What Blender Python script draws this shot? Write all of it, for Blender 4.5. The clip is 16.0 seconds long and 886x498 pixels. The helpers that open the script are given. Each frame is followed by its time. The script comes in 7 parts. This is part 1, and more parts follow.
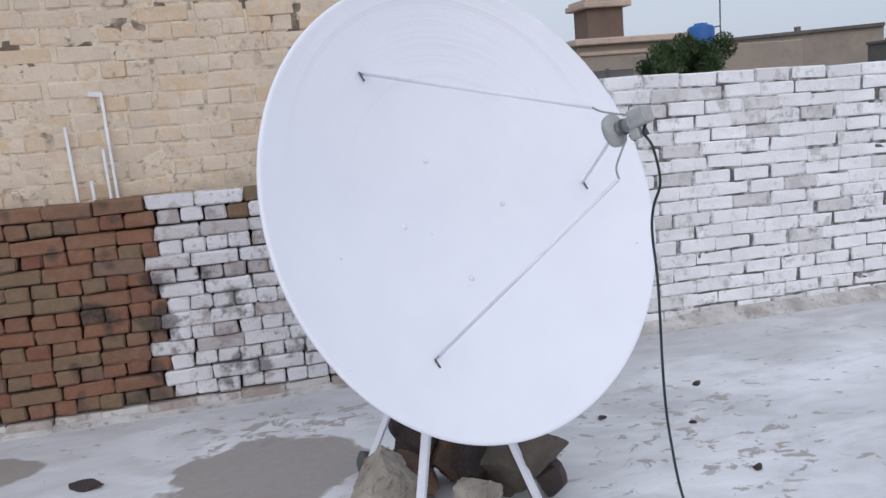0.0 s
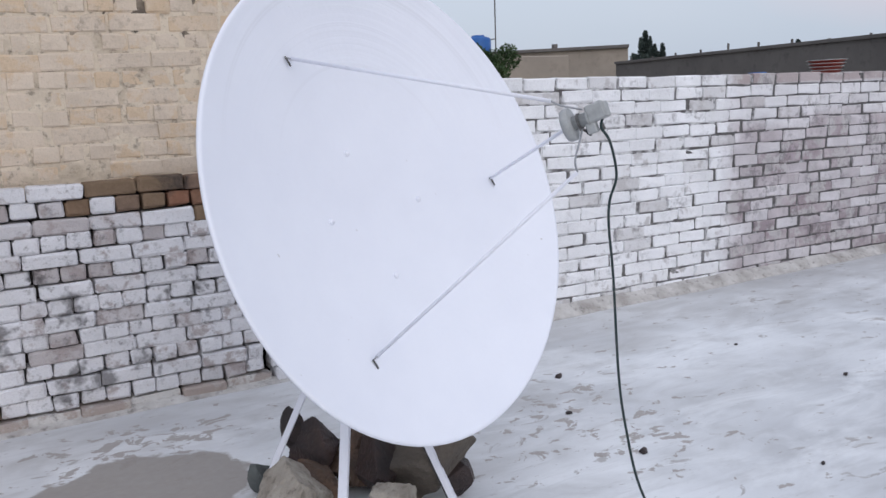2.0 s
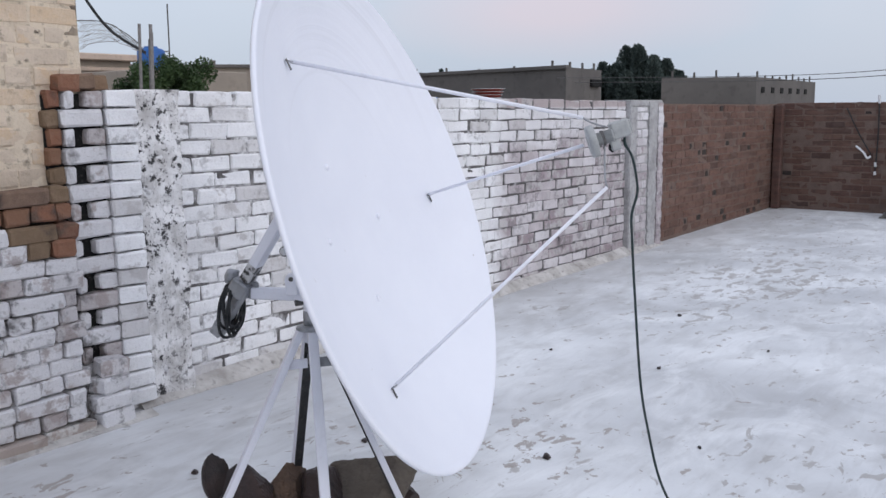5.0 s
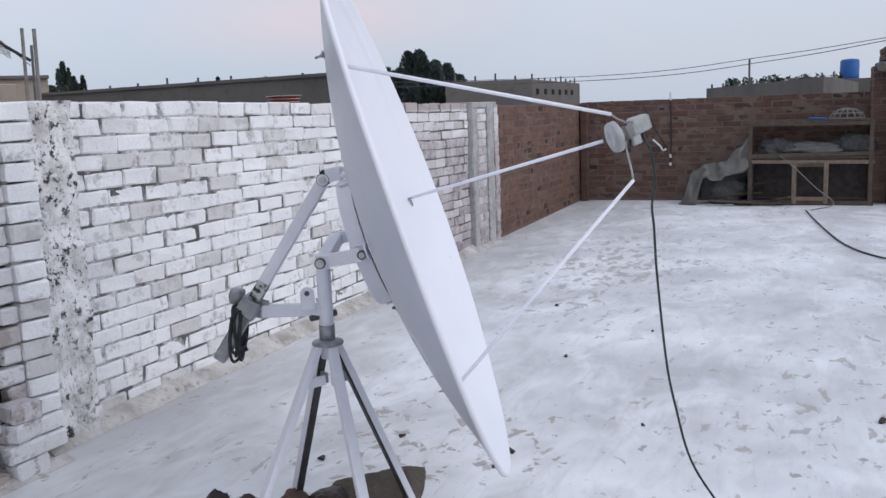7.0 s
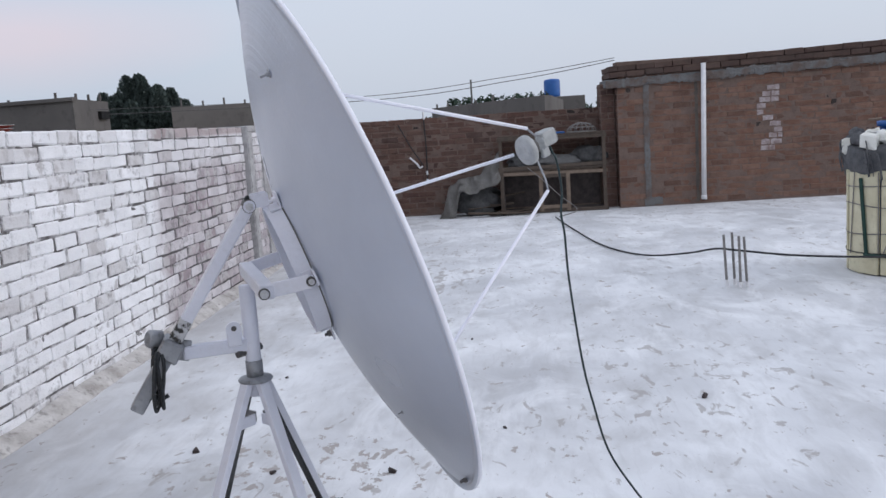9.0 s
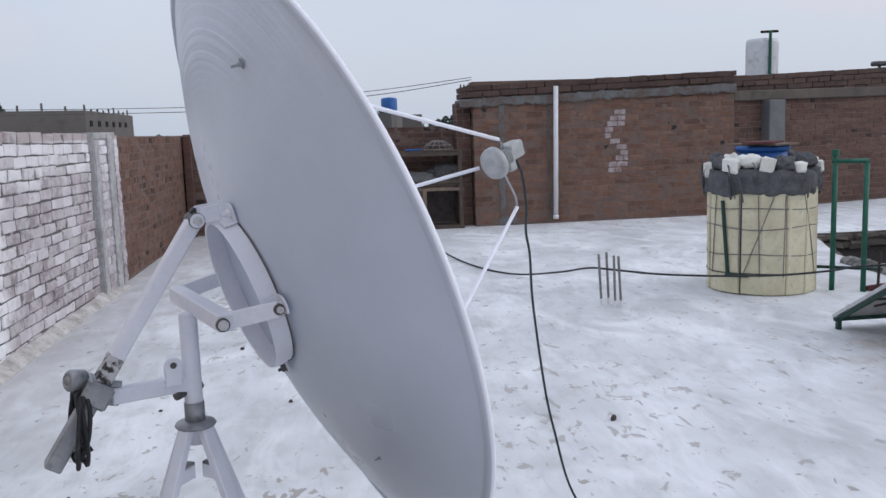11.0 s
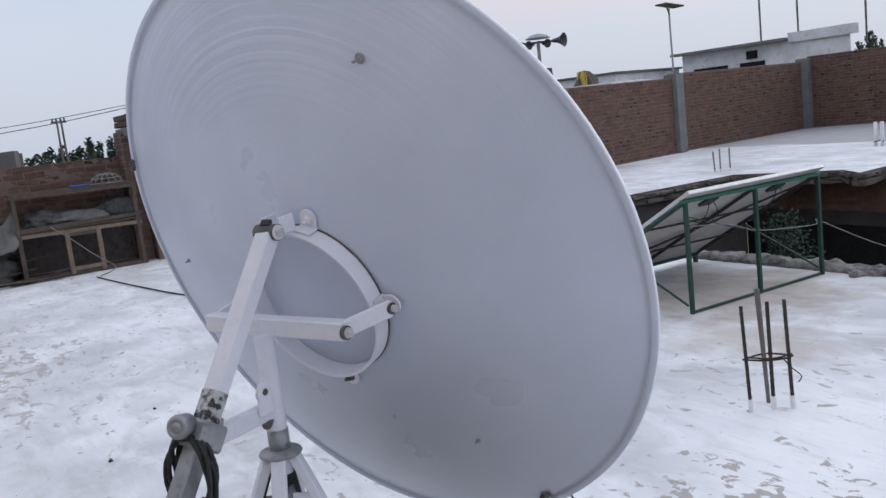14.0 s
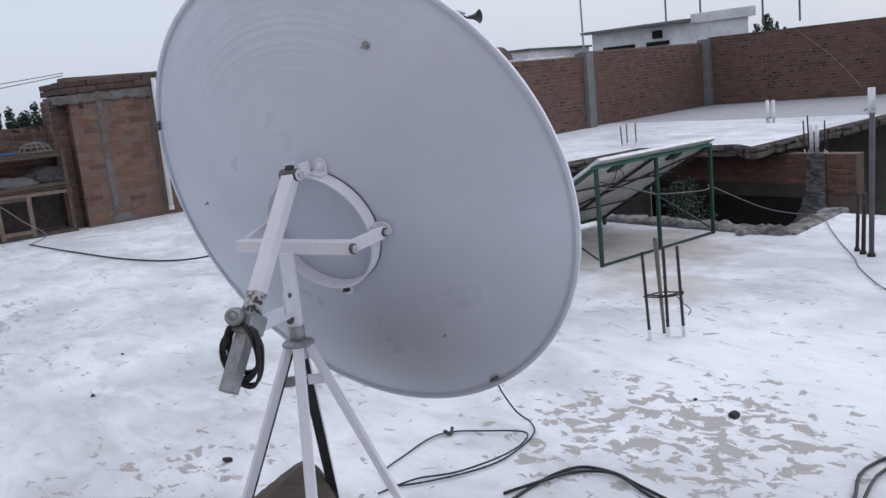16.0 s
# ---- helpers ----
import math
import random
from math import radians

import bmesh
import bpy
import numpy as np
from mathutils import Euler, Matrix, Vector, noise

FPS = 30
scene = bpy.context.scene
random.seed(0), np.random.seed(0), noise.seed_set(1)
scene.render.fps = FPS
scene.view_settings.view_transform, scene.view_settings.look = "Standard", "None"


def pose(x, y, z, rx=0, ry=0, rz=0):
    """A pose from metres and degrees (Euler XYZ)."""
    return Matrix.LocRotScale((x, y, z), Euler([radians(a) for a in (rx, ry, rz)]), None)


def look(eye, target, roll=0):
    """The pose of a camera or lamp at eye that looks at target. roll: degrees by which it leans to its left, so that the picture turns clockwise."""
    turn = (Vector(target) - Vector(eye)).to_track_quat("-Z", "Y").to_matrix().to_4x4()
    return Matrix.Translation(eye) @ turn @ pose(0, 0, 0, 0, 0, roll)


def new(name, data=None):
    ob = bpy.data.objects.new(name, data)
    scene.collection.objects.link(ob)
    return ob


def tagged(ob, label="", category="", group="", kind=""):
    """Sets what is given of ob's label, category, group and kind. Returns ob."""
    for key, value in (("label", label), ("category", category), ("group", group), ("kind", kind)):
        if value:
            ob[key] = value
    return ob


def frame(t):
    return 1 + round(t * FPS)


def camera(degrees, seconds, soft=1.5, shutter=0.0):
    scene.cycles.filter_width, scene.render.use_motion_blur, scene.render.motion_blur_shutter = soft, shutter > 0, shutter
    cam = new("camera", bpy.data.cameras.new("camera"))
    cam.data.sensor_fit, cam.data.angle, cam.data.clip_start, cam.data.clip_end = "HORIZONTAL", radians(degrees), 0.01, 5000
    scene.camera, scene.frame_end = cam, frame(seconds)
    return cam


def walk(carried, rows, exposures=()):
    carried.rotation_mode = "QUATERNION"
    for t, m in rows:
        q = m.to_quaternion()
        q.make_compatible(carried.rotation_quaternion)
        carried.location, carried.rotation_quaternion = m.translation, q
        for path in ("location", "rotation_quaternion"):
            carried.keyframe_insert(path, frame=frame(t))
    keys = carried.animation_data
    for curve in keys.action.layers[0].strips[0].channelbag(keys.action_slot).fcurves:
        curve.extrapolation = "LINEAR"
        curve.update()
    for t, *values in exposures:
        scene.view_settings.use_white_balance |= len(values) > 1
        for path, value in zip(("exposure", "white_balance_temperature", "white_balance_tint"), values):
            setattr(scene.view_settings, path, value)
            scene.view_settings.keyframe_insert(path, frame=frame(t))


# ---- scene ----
cam = camera(53.9, 16.0)
PATH = [
    (0, (0.214, -0.082, 1.309), (0.681, 1.837, 0.992), -4.7),
    (0.5, (0.191, 0.012, 1.302), (0.742, 1.909, 0.987), -3.0),
    (1, (0.022, 0.046, 1.3), (0.742, 1.886, 0.989), -2.2),
    (1.5, (-0.109, 0.063, 1.301), (0.696, 1.868, 0.993), -2.4),
    (2, (-0.191, 0.156, 1.3), (0.771, 1.876, 0.961), -2.7),
    (2.5, (-0.293, 0.23, 1.307), (0.705, 1.926, 0.951), -2.0),
    (3, (-0.451, 0.316, 1.307), (0.724, 1.893, 0.942), -1.9),
    (3.5, (-0.586, 0.413, 1.308), (0.661, 1.932, 0.937), -1.9),
    (4, (-0.63, 0.576, 1.312), (0.712, 2.018, 0.968), -1.3),
    (4.5, (-0.698, 0.72, 1.306), (0.777, 2.033, 0.988), 0.3),
    (5, (-0.836, 0.835, 1.311), (0.732, 2.035, 0.991), -0.7),
    (5.2, (-0.88, 0.88, 1.308), (0.709, 2.052, 0.99), -0.8),
    (7.3, (-1.168, 1.49, 1.315), (0.671, 2.204, 0.988), -2.5),
    (7.5, (-1.181, 1.54, 1.315), (0.669, 2.225, 0.983), -2.6),
    (8, (-1.205, 1.653, 1.329), (0.699, 2.175, 1.014), -2.7),
    (8.5, (-1.224, 1.795, 1.333), (0.729, 2.102, 1.031), -3.0),
    (9, (-1.258, 1.915, 1.33), (0.712, 2.08, 1.029), -3.8),
    (9.5, (-1.218, 2.029, 1.326), (0.759, 2.076, 1.028), -3.7),
    (9.7, (-1.202, 2.079, 1.332), (0.776, 2.096, 1.034), -3.7),
    (11.8, (-0.9, 2.429, 1.316), (1.027, 1.954, 1.069), -2.7),
    (12, (-0.875, 2.501, 1.319), (1.032, 1.95, 1.08), -3.4),
    (12.5, (-0.803, 2.661, 1.326), (1.051, 1.951, 1.09), -3.5),
    (13, (-0.737, 2.817, 1.308), (1.08, 2.017, 1.071), -3.5),
    (13.5, (-0.729, 2.966, 1.317), (1.029, 2.05, 1.048), -4.7),
    (14, (-0.78, 3.153, 1.324), (0.905, 2.116, 1.029), -6.5),
    (14.5, (-0.893, 3.269, 1.331), (0.753, 2.175, 1.031), -6.6),
    (15, (-1.008, 3.372, 1.335), (0.62, 2.256, 1.018), -6.6),
    (15.5, (-1.1, 3.52, 1.338), (0.499, 2.37, 0.991), -6.6),
    (16, (-1.178, 3.612, 1.336), (0.388, 2.424, 0.964), -5.8),
]
walk(cam, [(t, look(eye, target, roll)) for t, eye, target, roll in PATH], [(t, stops, 6430, 11.0) for t, stops in [(0.0, 0.0), (2.5, 0.02), (4.0, 0.06), (5.0, 0.04), (8.0, 0.06), (9.7, 0.05), (12.5, 0.06), (14.0, 0.08), (16.0, 0.14)]])

# ---- light ----
SUN_AZ, SUN_EL = radians(188), radians(20)
world = bpy.data.worlds.new("dusk_sky")
scene.world = world
world.use_nodes = True


class Nodes:
    """Short hand for a node tree: every method returns an output socket."""

    def __init__(self, tree):
        self.tree = tree
        tree.nodes.clear()

    def node(self, kind, ins=(), out=0, **props):
        n = self.tree.nodes.new(kind)
        if "operation" in props:
            n.operation = props["operation"]
        if "use_clamp" in props:
            n.use_clamp = props["use_clamp"]
        if "data_type" in props:
            n.data_type, n.blend_type = props["data_type"], props["blend_type"]
        for k, v in dict(ins).items():
            if isinstance(v, bpy.types.NodeSocket):
                self.tree.links.new(v, n.inputs[k])
            elif v is not None:
                n.inputs[k].default_value = v
        return n.outputs[out]

    def math(self, op, a, b=None, clamp=False):
        return self.node("ShaderNodeMath", {0: a, 1: b}, operation=op, use_clamp=clamp)

    def mix(self, f, a, b, blend="MIX"):
        fix = lambda c: (*c, 1) if isinstance(c, tuple) and len(c) == 3 else c
        return self.node("ShaderNodeMix", {0: f, 6: fix(a), 7: fix(b)}, 2, data_type="RGBA", blend_type=blend)

    def noise(self, vec, scale, detail=3.0, rough=0.55, dist=0.0):
        return self.node("ShaderNodeTexNoise", {"Vector": vec, "Scale": scale, "Detail": detail, "Roughness": rough, "Distortion": dist})

    def step(self, v, lo, hi):
        """0 below lo, 1 above hi (the other way round if lo > hi)."""
        if lo < hi:
            return self.node("ShaderNodeMapRange", {0: v, 1: lo, 2: hi, 3: 0.0, 4: 1.0})
        return self.node("ShaderNodeMapRange", {0: v, 1: hi, 2: lo, 3: 1.0, 4: 0.0})

    def place(self):
        return self.node("ShaderNodeNewGeometry")

    def scaled(self, vec, s):
        return self.node("ShaderNodeVectorMath", {0: vec, 1: s}, operation="MULTIPLY")

    def blob(self, vec, centre, radii, ragged, scale):
        """1 inside a ragged ellipse."""
        d = self.node("ShaderNodeVectorMath", {0: vec, 1: centre}, operation="SUBTRACT")
        d = self.node("ShaderNodeVectorMath", {0: d, 1: tuple(1 / r if r else 0.0 for r in radii)}, operation="MULTIPLY")
        d = self.node("ShaderNodeVectorMath", {0: d}, 1, operation="LENGTH")
        n = self.math("MULTIPLY", self.math("SUBTRACT", self.noise(vec, scale, 4), 0.5), ragged)
        return self.math("ADD", d, n)


g = Nodes(world.node_tree)
sky_node = g.tree.nodes.new("ShaderNodeTexSky")
sky_node.sky_type, sky_node.sun_disc, sky_node.sun_elevation, sky_node.sun_rotation, sky_node.dust_density = "NISHITA", False, SUN_EL, SUN_AZ, 3.0
sky = sky_node.outputs[0]
way = g.node("ShaderNodeTexCoord", out=0)
up = g.node("ShaderNodeSeparateXYZ", {0: way}, 2)
flat = g.scaled(way, (1.0, 1.0, 2.6))
cloud = g.noise(flat, 1.7, 3, 0.5)
veil = g.mix(g.step(cloud, 0.36, 0.66), (0.55, 0.615, 0.725), (0.66, 0.69, 0.775))
pinks = g.math("MULTIPLY", g.step(g.noise(g.scaled(way, (1.3, 1.3, 5.0)), 2.3, 2, 0.5), 0.52, 0.68), g.step(up, 0.03, 0.16))
veil = g.mix(g.math("MULTIPLY", pinks, 0.25), veil, (0.80, 0.62, 0.65))
for c, r in (((0.862, 0.497, 0.105), (0.17, 0.17, 0.045)), ((0.73, -0.675, 0.128), (0.22, 0.22, 0.042)), ((0.86, -0.48, 0.165), (0.20, 0.20, 0.05))):
    veil = g.mix(g.math("MULTIPLY", g.step(g.blob(way, c, r, 0.9, 5.0), 1.25, 0.2), 0.7), veil, (0.88, 0.64, 0.66))
veil = g.mix(g.step(up, 0.45, 0.02), veil, g.mix(0.5, veil, (0.52, 0.61, 0.73)))
dim = g.scaled(sky, (0.12, 0.12, 0.12))
col = g.mix(0.88, dim, veil)
glow = g.math("ADD", 1.0, g.math("MULTIPLY", g.math("MAXIMUM", up, 0.0), 0.5))
back = g.node("ShaderNodeBackground", {0: col, 1: glow})
g.tree.links.new(back, g.tree.nodes.new("ShaderNodeOutputWorld").inputs[0])

sun = new("sun", bpy.data.lights.new("sun", "SUN"))
sun.data.energy, sun.data.angle, sun.data.color = 0.85, radians(60), (0.93, 0.95, 1.0)
sun.matrix_world = look((0, 0, 30), (-30 * math.sin(SUN_AZ), -30 * math.cos(SUN_AZ), 30 - 30 * math.tan(SUN_EL)))

# ---- materials ----


def material(name, build, rough=0.8, metal=0.0, bump=0.0, bump_scale=60.0, spec=0.3, coat=0.0):
    """build(g, p) returns a colour socket or (colour, roughness socket, bump height socket)."""
    m = bpy.data.materials.new(name)
    m.use_nodes = True
    g = Nodes(m.node_tree)
    p = g.place()
    got = build(g, p)
    color, rsock, height = got if isinstance(got, tuple) and len(got) == 3 and isinstance(got[0], bpy.types.NodeSocket) else (got, None, None)
    shader = g.tree.nodes.new("ShaderNodeBsdfPrincipled")
    if isinstance(color, tuple):
        shader.inputs["Base Color"].default_value = (*color, 1)
    else:
        g.tree.links.new(color, shader.inputs["Base Color"])
    shader.inputs["Roughness"].default_value = rough
    if rsock is not None:
        g.tree.links.new(rsock, shader.inputs["Roughness"])
    shader.inputs["Metallic"].default_value = metal
    shader.inputs["Specular IOR Level"].default_value = spec
    shader.inputs["Coat Weight"].default_value = coat
    if bump:
        h = height if height is not None else g.noise(p, bump_scale, 5, 0.65)
        b = g.tree.nodes.new("ShaderNodeBump")
        b.inputs["Strength"].default_value, b.inputs["Distance"].default_value = min(1.0, bump * 2), 0.01 * bump
        g.tree.links.new(h, b.inputs["Height"])
        g.tree.links.new(b.outputs[0], shader.inputs["Normal"])
    g.tree.links.new(shader.outputs[0], g.tree.nodes.new("ShaderNodeOutputMaterial").inputs[0])
    return m


def rnd(g):
    return g.node("ShaderNodeObjectInfo", out=5)


def worn(a, b, scale=12.0, dirt=(0.2, 0.18, 0.16), amount=0.3, fine=90.0, lo=0.35, hi=0.7):
    """Two tones at a broad scale, dirt specks at a fine one."""

    def build(g, p):
        c = g.mix(g.step(g.noise(p, scale, 4, 0.6), lo, hi), a, b)
        d = g.math("MULTIPLY", g.step(g.noise(p, fine, 3, 0.6), 0.55, 0.75), amount)
        return g.mix(d, c, dirt)

    return build


def brick_tones(base, other, burnt, dust, dust_amount=0.25):
    def build(g, p):
        r = rnd(g)
        isl = g.node("ShaderNodeNewGeometry", out=8)
        r = g.math("FRACT", g.math("ADD", r, isl))
        c = g.mix(r, base, other)
        c = g.mix(g.math("MULTIPLY", g.step(g.math("FRACT", g.math("MULTIPLY", r, 7.3)), 0.80, 0.95), 0.65), c, burnt)
        c = g.mix(g.math("MULTIPLY", g.step(g.noise(p, 17, 4, 0.65), 0.5, 0.72), 0.6), c, burnt)
        c = g.mix(g.math("MULTIPLY", g.step(g.noise(g.scaled(p, (0.5, 0.5, 4.0)), 3.4, 5, 0.7), 0.46, 0.66), 0.55), c, burnt)
        c = g.mix(g.math("MULTIPLY", g.step(g.noise(p, 5, 5, 0.7), 0.45, 0.75), dust_amount), c, dust)
        return g.mix(g.math("MULTIPLY", g.step(g.noise(p, 130, 3, 0.7), 0.45, 0.75), 0.3), c, other)

    return build


def whitewash(paint, bare, grime, cover, edge=False, streak=1.0):
    """Lime paint over brick: thin in patches, grimy in others."""

    def build(g, p):
        r = rnd(g)
        isl = g.node("ShaderNodeNewGeometry", out=8)
        r = g.math("FRACT", g.math("ADD", r, isl))
        n = g.math("ADD", g.noise(p, 11, 5, 0.65), g.math("MULTIPLY", g.math("SUBTRACT", r, 0.5), 0.18))
        c = g.mix(g.step(g.noise(p, 3.5, 4, 0.6), 0.35, 0.7), paint, tuple(0.84 * v for v in paint))
        c = g.mix(g.math("MULTIPLY", g.step(r, 0.74, 0.96), 0.65), c, bare)
        worse = 0.0
        if edge:
            x = g.node("ShaderNodeSeparateXYZ", {0: p}, 0)
            z = g.node("ShaderNodeSeparateXYZ", {0: p}, 2)
            rag = g.math("MULTIPLY", g.math("SUBTRACT", g.noise(p, 6, 4), 0.5), 0.5)
            old = g.step(g.math("ADD", x, rag), 4.18, 4.40)
            low = g.step(g.math("ADD", z, g.math("MULTIPLY", rag, 0.4)), 1.12, 1.00)
            pink = g.mix(g.step(g.noise(p, 4.5, 4), 0.4, 0.7), (0.315, 0.258, 0.275), (0.51, 0.452, 0.47))
            worse = g.math("MULTIPLY", g.math("MULTIPLY", old, g.math("ADD", g.math("MULTIPLY", low, 0.62), 0.34)), g.step(r, -0.6, 0.75))
            c = g.mix(worse, c, pink)
            top = g.math("MULTIPLY", g.step(z, 1.29, 1.31), g.step(g.math("ADD", x, rag), 4.2, 4.4))
            c = g.mix(g.math("MULTIPLY", top, 0.66), c, (0.30, 0.22, 0.21))
            worse = g.math("MULTIPLY", worse, 0.07)
        c = g.mix(g.math("MULTIPLY", g.step(g.math("ADD", n, worse), cover, cover + 0.08), 0.85), c, bare)
        fine = g.math("ADD", g.noise(p, 15 if edge else 24, 5, 0.70), worse)
        d = g.math("MULTIPLY", g.step(fine, 0.545, 0.66), g.step(g.math("ADD", g.noise(p, 3.1, 4), worse), 0.44, 0.60))
        c = g.mix(g.math("MULTIPLY", d, 0.5 if edge else 0.6), c, grime)
        s = g.step(g.noise(g.scaled(p, (1.0, 1.0, 3.5)), 34, 4, 0.7), 0.62, 0.74)
        c = g.mix(g.math("MULTIPLY", s, 0.5 * streak), c, grime)
        if not edge:
            c = g.mix(g.math("MULTIPLY", g.step(g.noise(p, 6.0, 4, 0.6), 0.575, 0.66), 0.7 if streak < 1.5 and paint[2] > 0.6 else 0.0), c, grime)
        return g.mix(g.math("MULTIPLY", g.step(g.noise(p, 140, 3, 0.7), 0.5, 0.8), 0.25), c, grime)

    return build


def stack_tones(g, p):
    """Loose clay bricks: orange, red and olive ones, with black kiln marks and pale dust."""
    r = g.math("FRACT", g.math("ADD", rnd(g), g.node("ShaderNodeNewGeometry", out=8)))
    c = g.mix(g.step(r, 0.30, 0.80), (0.225, 0.108, 0.068), (0.185, 0.128, 0.082))
    c = g.mix(g.math("MULTIPLY", g.step(g.math("FRACT", g.math("MULTIPLY", r, 5.7)), 0.70, 0.92), 0.75), c, (0.175, 0.072, 0.050))
    c = g.mix(g.math("MULTIPLY", g.step(g.math("FRACT", g.math("MULTIPLY", r, 9.1)), 0.84, 0.95), 0.6), c, (0.16, 0.125, 0.10))
    c = g.mix(g.math("MULTIPLY", g.step(g.noise(p, 6.0, 3, 0.5), 0.585, 0.66), 0.85), c, (0.040, 0.034, 0.033))
    c = g.mix(g.math("MULTIPLY", g.step(g.noise(p, 24, 5, 0.7), 0.45, 0.72), 0.32), c, (0.32, 0.22, 0.155))
    return g.mix(g.math("MULTIPLY", g.step(g.noise(p, 110, 3, 0.7), 0.5, 0.75), 0.3), c, (0.11, 0.065, 0.048))


M = {}
M["brick_red"] = material("red_brick", brick_tones((0.168, 0.086, 0.060), (0.21, 0.122, 0.09), (0.085, 0.052, 0.042), (0.28, 0.21, 0.17), 0.4), 0.9, bump=0.7)
# brick_red tones taken darker for the far walls
M["brick_far"] = material("darkened_red_brick", brick_tones((0.118, 0.064, 0.049), (0.15, 0.088, 0.068), (0.055, 0.036, 0.031), (0.20, 0.15, 0.125), 0.35), 0.9, bump=0.7)
# brick_far tones brightened for the north wall: its stronger light put into colour
M["brick_north"] = material("lit_rosy_brick", brick_tones((0.142, 0.076, 0.058), (0.175, 0.102, 0.079), (0.065, 0.042, 0.036), (0.22, 0.165, 0.14), 0.35), 0.9, bump=0.7)
M["brick_cap"] = material("dark_brown_brick", brick_tones((0.080, 0.050, 0.042), (0.105, 0.068, 0.055), (0.045, 0.033, 0.03), (0.15, 0.115, 0.10), 0.35), 0.9, bump=0.7)
# near-black brick that paints the shade of open holes
M["brick_hole"] = material("hole_dark_brick", worn((0.032, 0.026, 0.024), (0.055, 0.042, 0.037), 20, (0.015, 0.014, 0.013), 0.4, 60), 0.85, bump=0.8)
M["brick_dark"] = material("dark_red_brick", brick_tones((0.115, 0.062, 0.05), (0.15, 0.09, 0.07), (0.045, 0.03, 0.028), (0.20, 0.16, 0.14), 0.25), 0.9, bump=0.5)
M["brick_stack"] = material("stacked_red_brick", stack_tones, 0.9, bump=0.6)
M["brick_wash"] = material("whitewashed_loose_brick", whitewash((0.70, 0.69, 0.71), (0.36, 0.31, 0.30), (0.085, 0.078, 0.08), 0.56), 0.9, bump=0.6, bump_scale=45)
M["brick_foot"] = material("limewashed_foot_brick", whitewash((0.60, 0.58, 0.56), (0.36, 0.30, 0.27), (0.12, 0.10, 0.095), 0.50), 0.92, bump=0.6, bump_scale=45)
M["brick_white"] = material("whitewashed_wall_brick", whitewash((0.86, 0.86, 0.88), (0.50, 0.48, 0.48), (0.13, 0.12, 0.125), 0.60, True, 0.7), 0.9, bump=0.6, bump_scale=45)
M["brick_beige"] = material("cream_washed_brick", whitewash((0.66, 0.55, 0.44), (0.60, 0.455, 0.315), (0.22, 0.175, 0.135), 0.54), 0.92, bump=0.7, bump_scale=40)
M["mortar_white"] = material("whitewashed_mortar", worn((0.085, 0.08, 0.08), (0.72, 0.715, 0.73), 9, (0.05, 0.047, 0.048), 0.6, 38, 0.40, 0.58), 0.95, bump=0.8)
def joint_wash(g, p):
    """Joints filled with limewash in places, raked dark in others and bare towards the weathered end."""
    x = g.node("ShaderNodeSeparateXYZ", {0: p}, 0)
    n = g.math("ADD", g.noise(p, 7, 5, 0.65), g.math("MULTIPLY", g.step(x, 3.9, 4.6), -0.13))
    c = g.mix(g.step(n, 0.45, 0.60), (0.13, 0.123, 0.123), (0.70, 0.695, 0.71))
    return g.mix(g.math("MULTIPLY", g.step(g.noise(p, 40, 4, 0.7), 0.45, 0.65), 0.6), c, (0.055, 0.05, 0.052))


M["mortar_parapet"] = material("limewashed_raked_mortar", joint_wash, 0.95, bump=0.8)
M["pillar_plaster"] = material("mottled_pillar_cement", worn((0.145, 0.145, 0.15), (0.075, 0.075, 0.078), 9, (0.06, 0.058, 0.058), 0.6, 26, 0.42, 0.60), 0.93, bump=0.9, bump_scale=22)
M["smear"] = material("thin_cement_smear", worn((0.155, 0.155, 0.155), (0.125, 0.095, 0.082), 5, (0.085, 0.075, 0.07), 0.6, 22, 0.42, 0.62), 0.92, bump=0.8, bump_scale=25)
M["mortar_beige"] = material("cream_mortar", worn((0.46, 0.38, 0.29), (0.66, 0.56, 0.44), 5, (0.12, 0.095, 0.075), 0.8, 30, 0.30, 0.50), 0.95, bump=0.8)
# upper joints: worn wash, with the recesses' shade put into the colour
M["mortar_beige_shade"] = material("shade_worn_cream_mortar", worn((0.15, 0.12, 0.095), (0.44, 0.36, 0.275), 6, (0.06, 0.05, 0.042), 0.75, 30, 0.44, 0.64), 0.95, bump=0.8)
M["mortar_grey"] = material("grey_mortar", worn((0.18, 0.128, 0.106), (0.135, 0.097, 0.082), 9, (0.065, 0.052, 0.046), 0.45, 40), 0.95, bump=0.8)
# dark tone that paints shade inside the stack and the cage
M["inner_shade"] = material("inner_shade", worn((0.06, 0.05, 0.05), (0.10, 0.085, 0.08), 14), 0.95)
M["concrete"] = material("grey_concrete", worn((0.185, 0.185, 0.19), (0.125, 0.135, 0.138), 4, (0.085, 0.08, 0.078), 0.45, 30), 0.9, bump=0.5, bump_scale=30)
M["concrete_pale"] = material("pale_mottled_concrete", worn((0.44, 0.435, 0.44), (0.27, 0.265, 0.265), 8, (0.16, 0.155, 0.155), 0.55, 34), 0.93, bump=0.8, bump_scale=30)
M["concrete_dark"] = material("weathered_concrete", worn((0.135, 0.115, 0.10), (0.085, 0.075, 0.068), 4, (0.05, 0.042, 0.038), 0.5, 25), 0.92, bump=0.5, bump_scale=30)
# tone lifted for distance haze, which is put into the colour
M["far_concrete"] = material("distant_bare_concrete", worn((0.16, 0.148, 0.14), (0.115, 0.107, 0.103), 0.5, (0.06, 0.055, 0.052), 0.5, 3), 0.92)
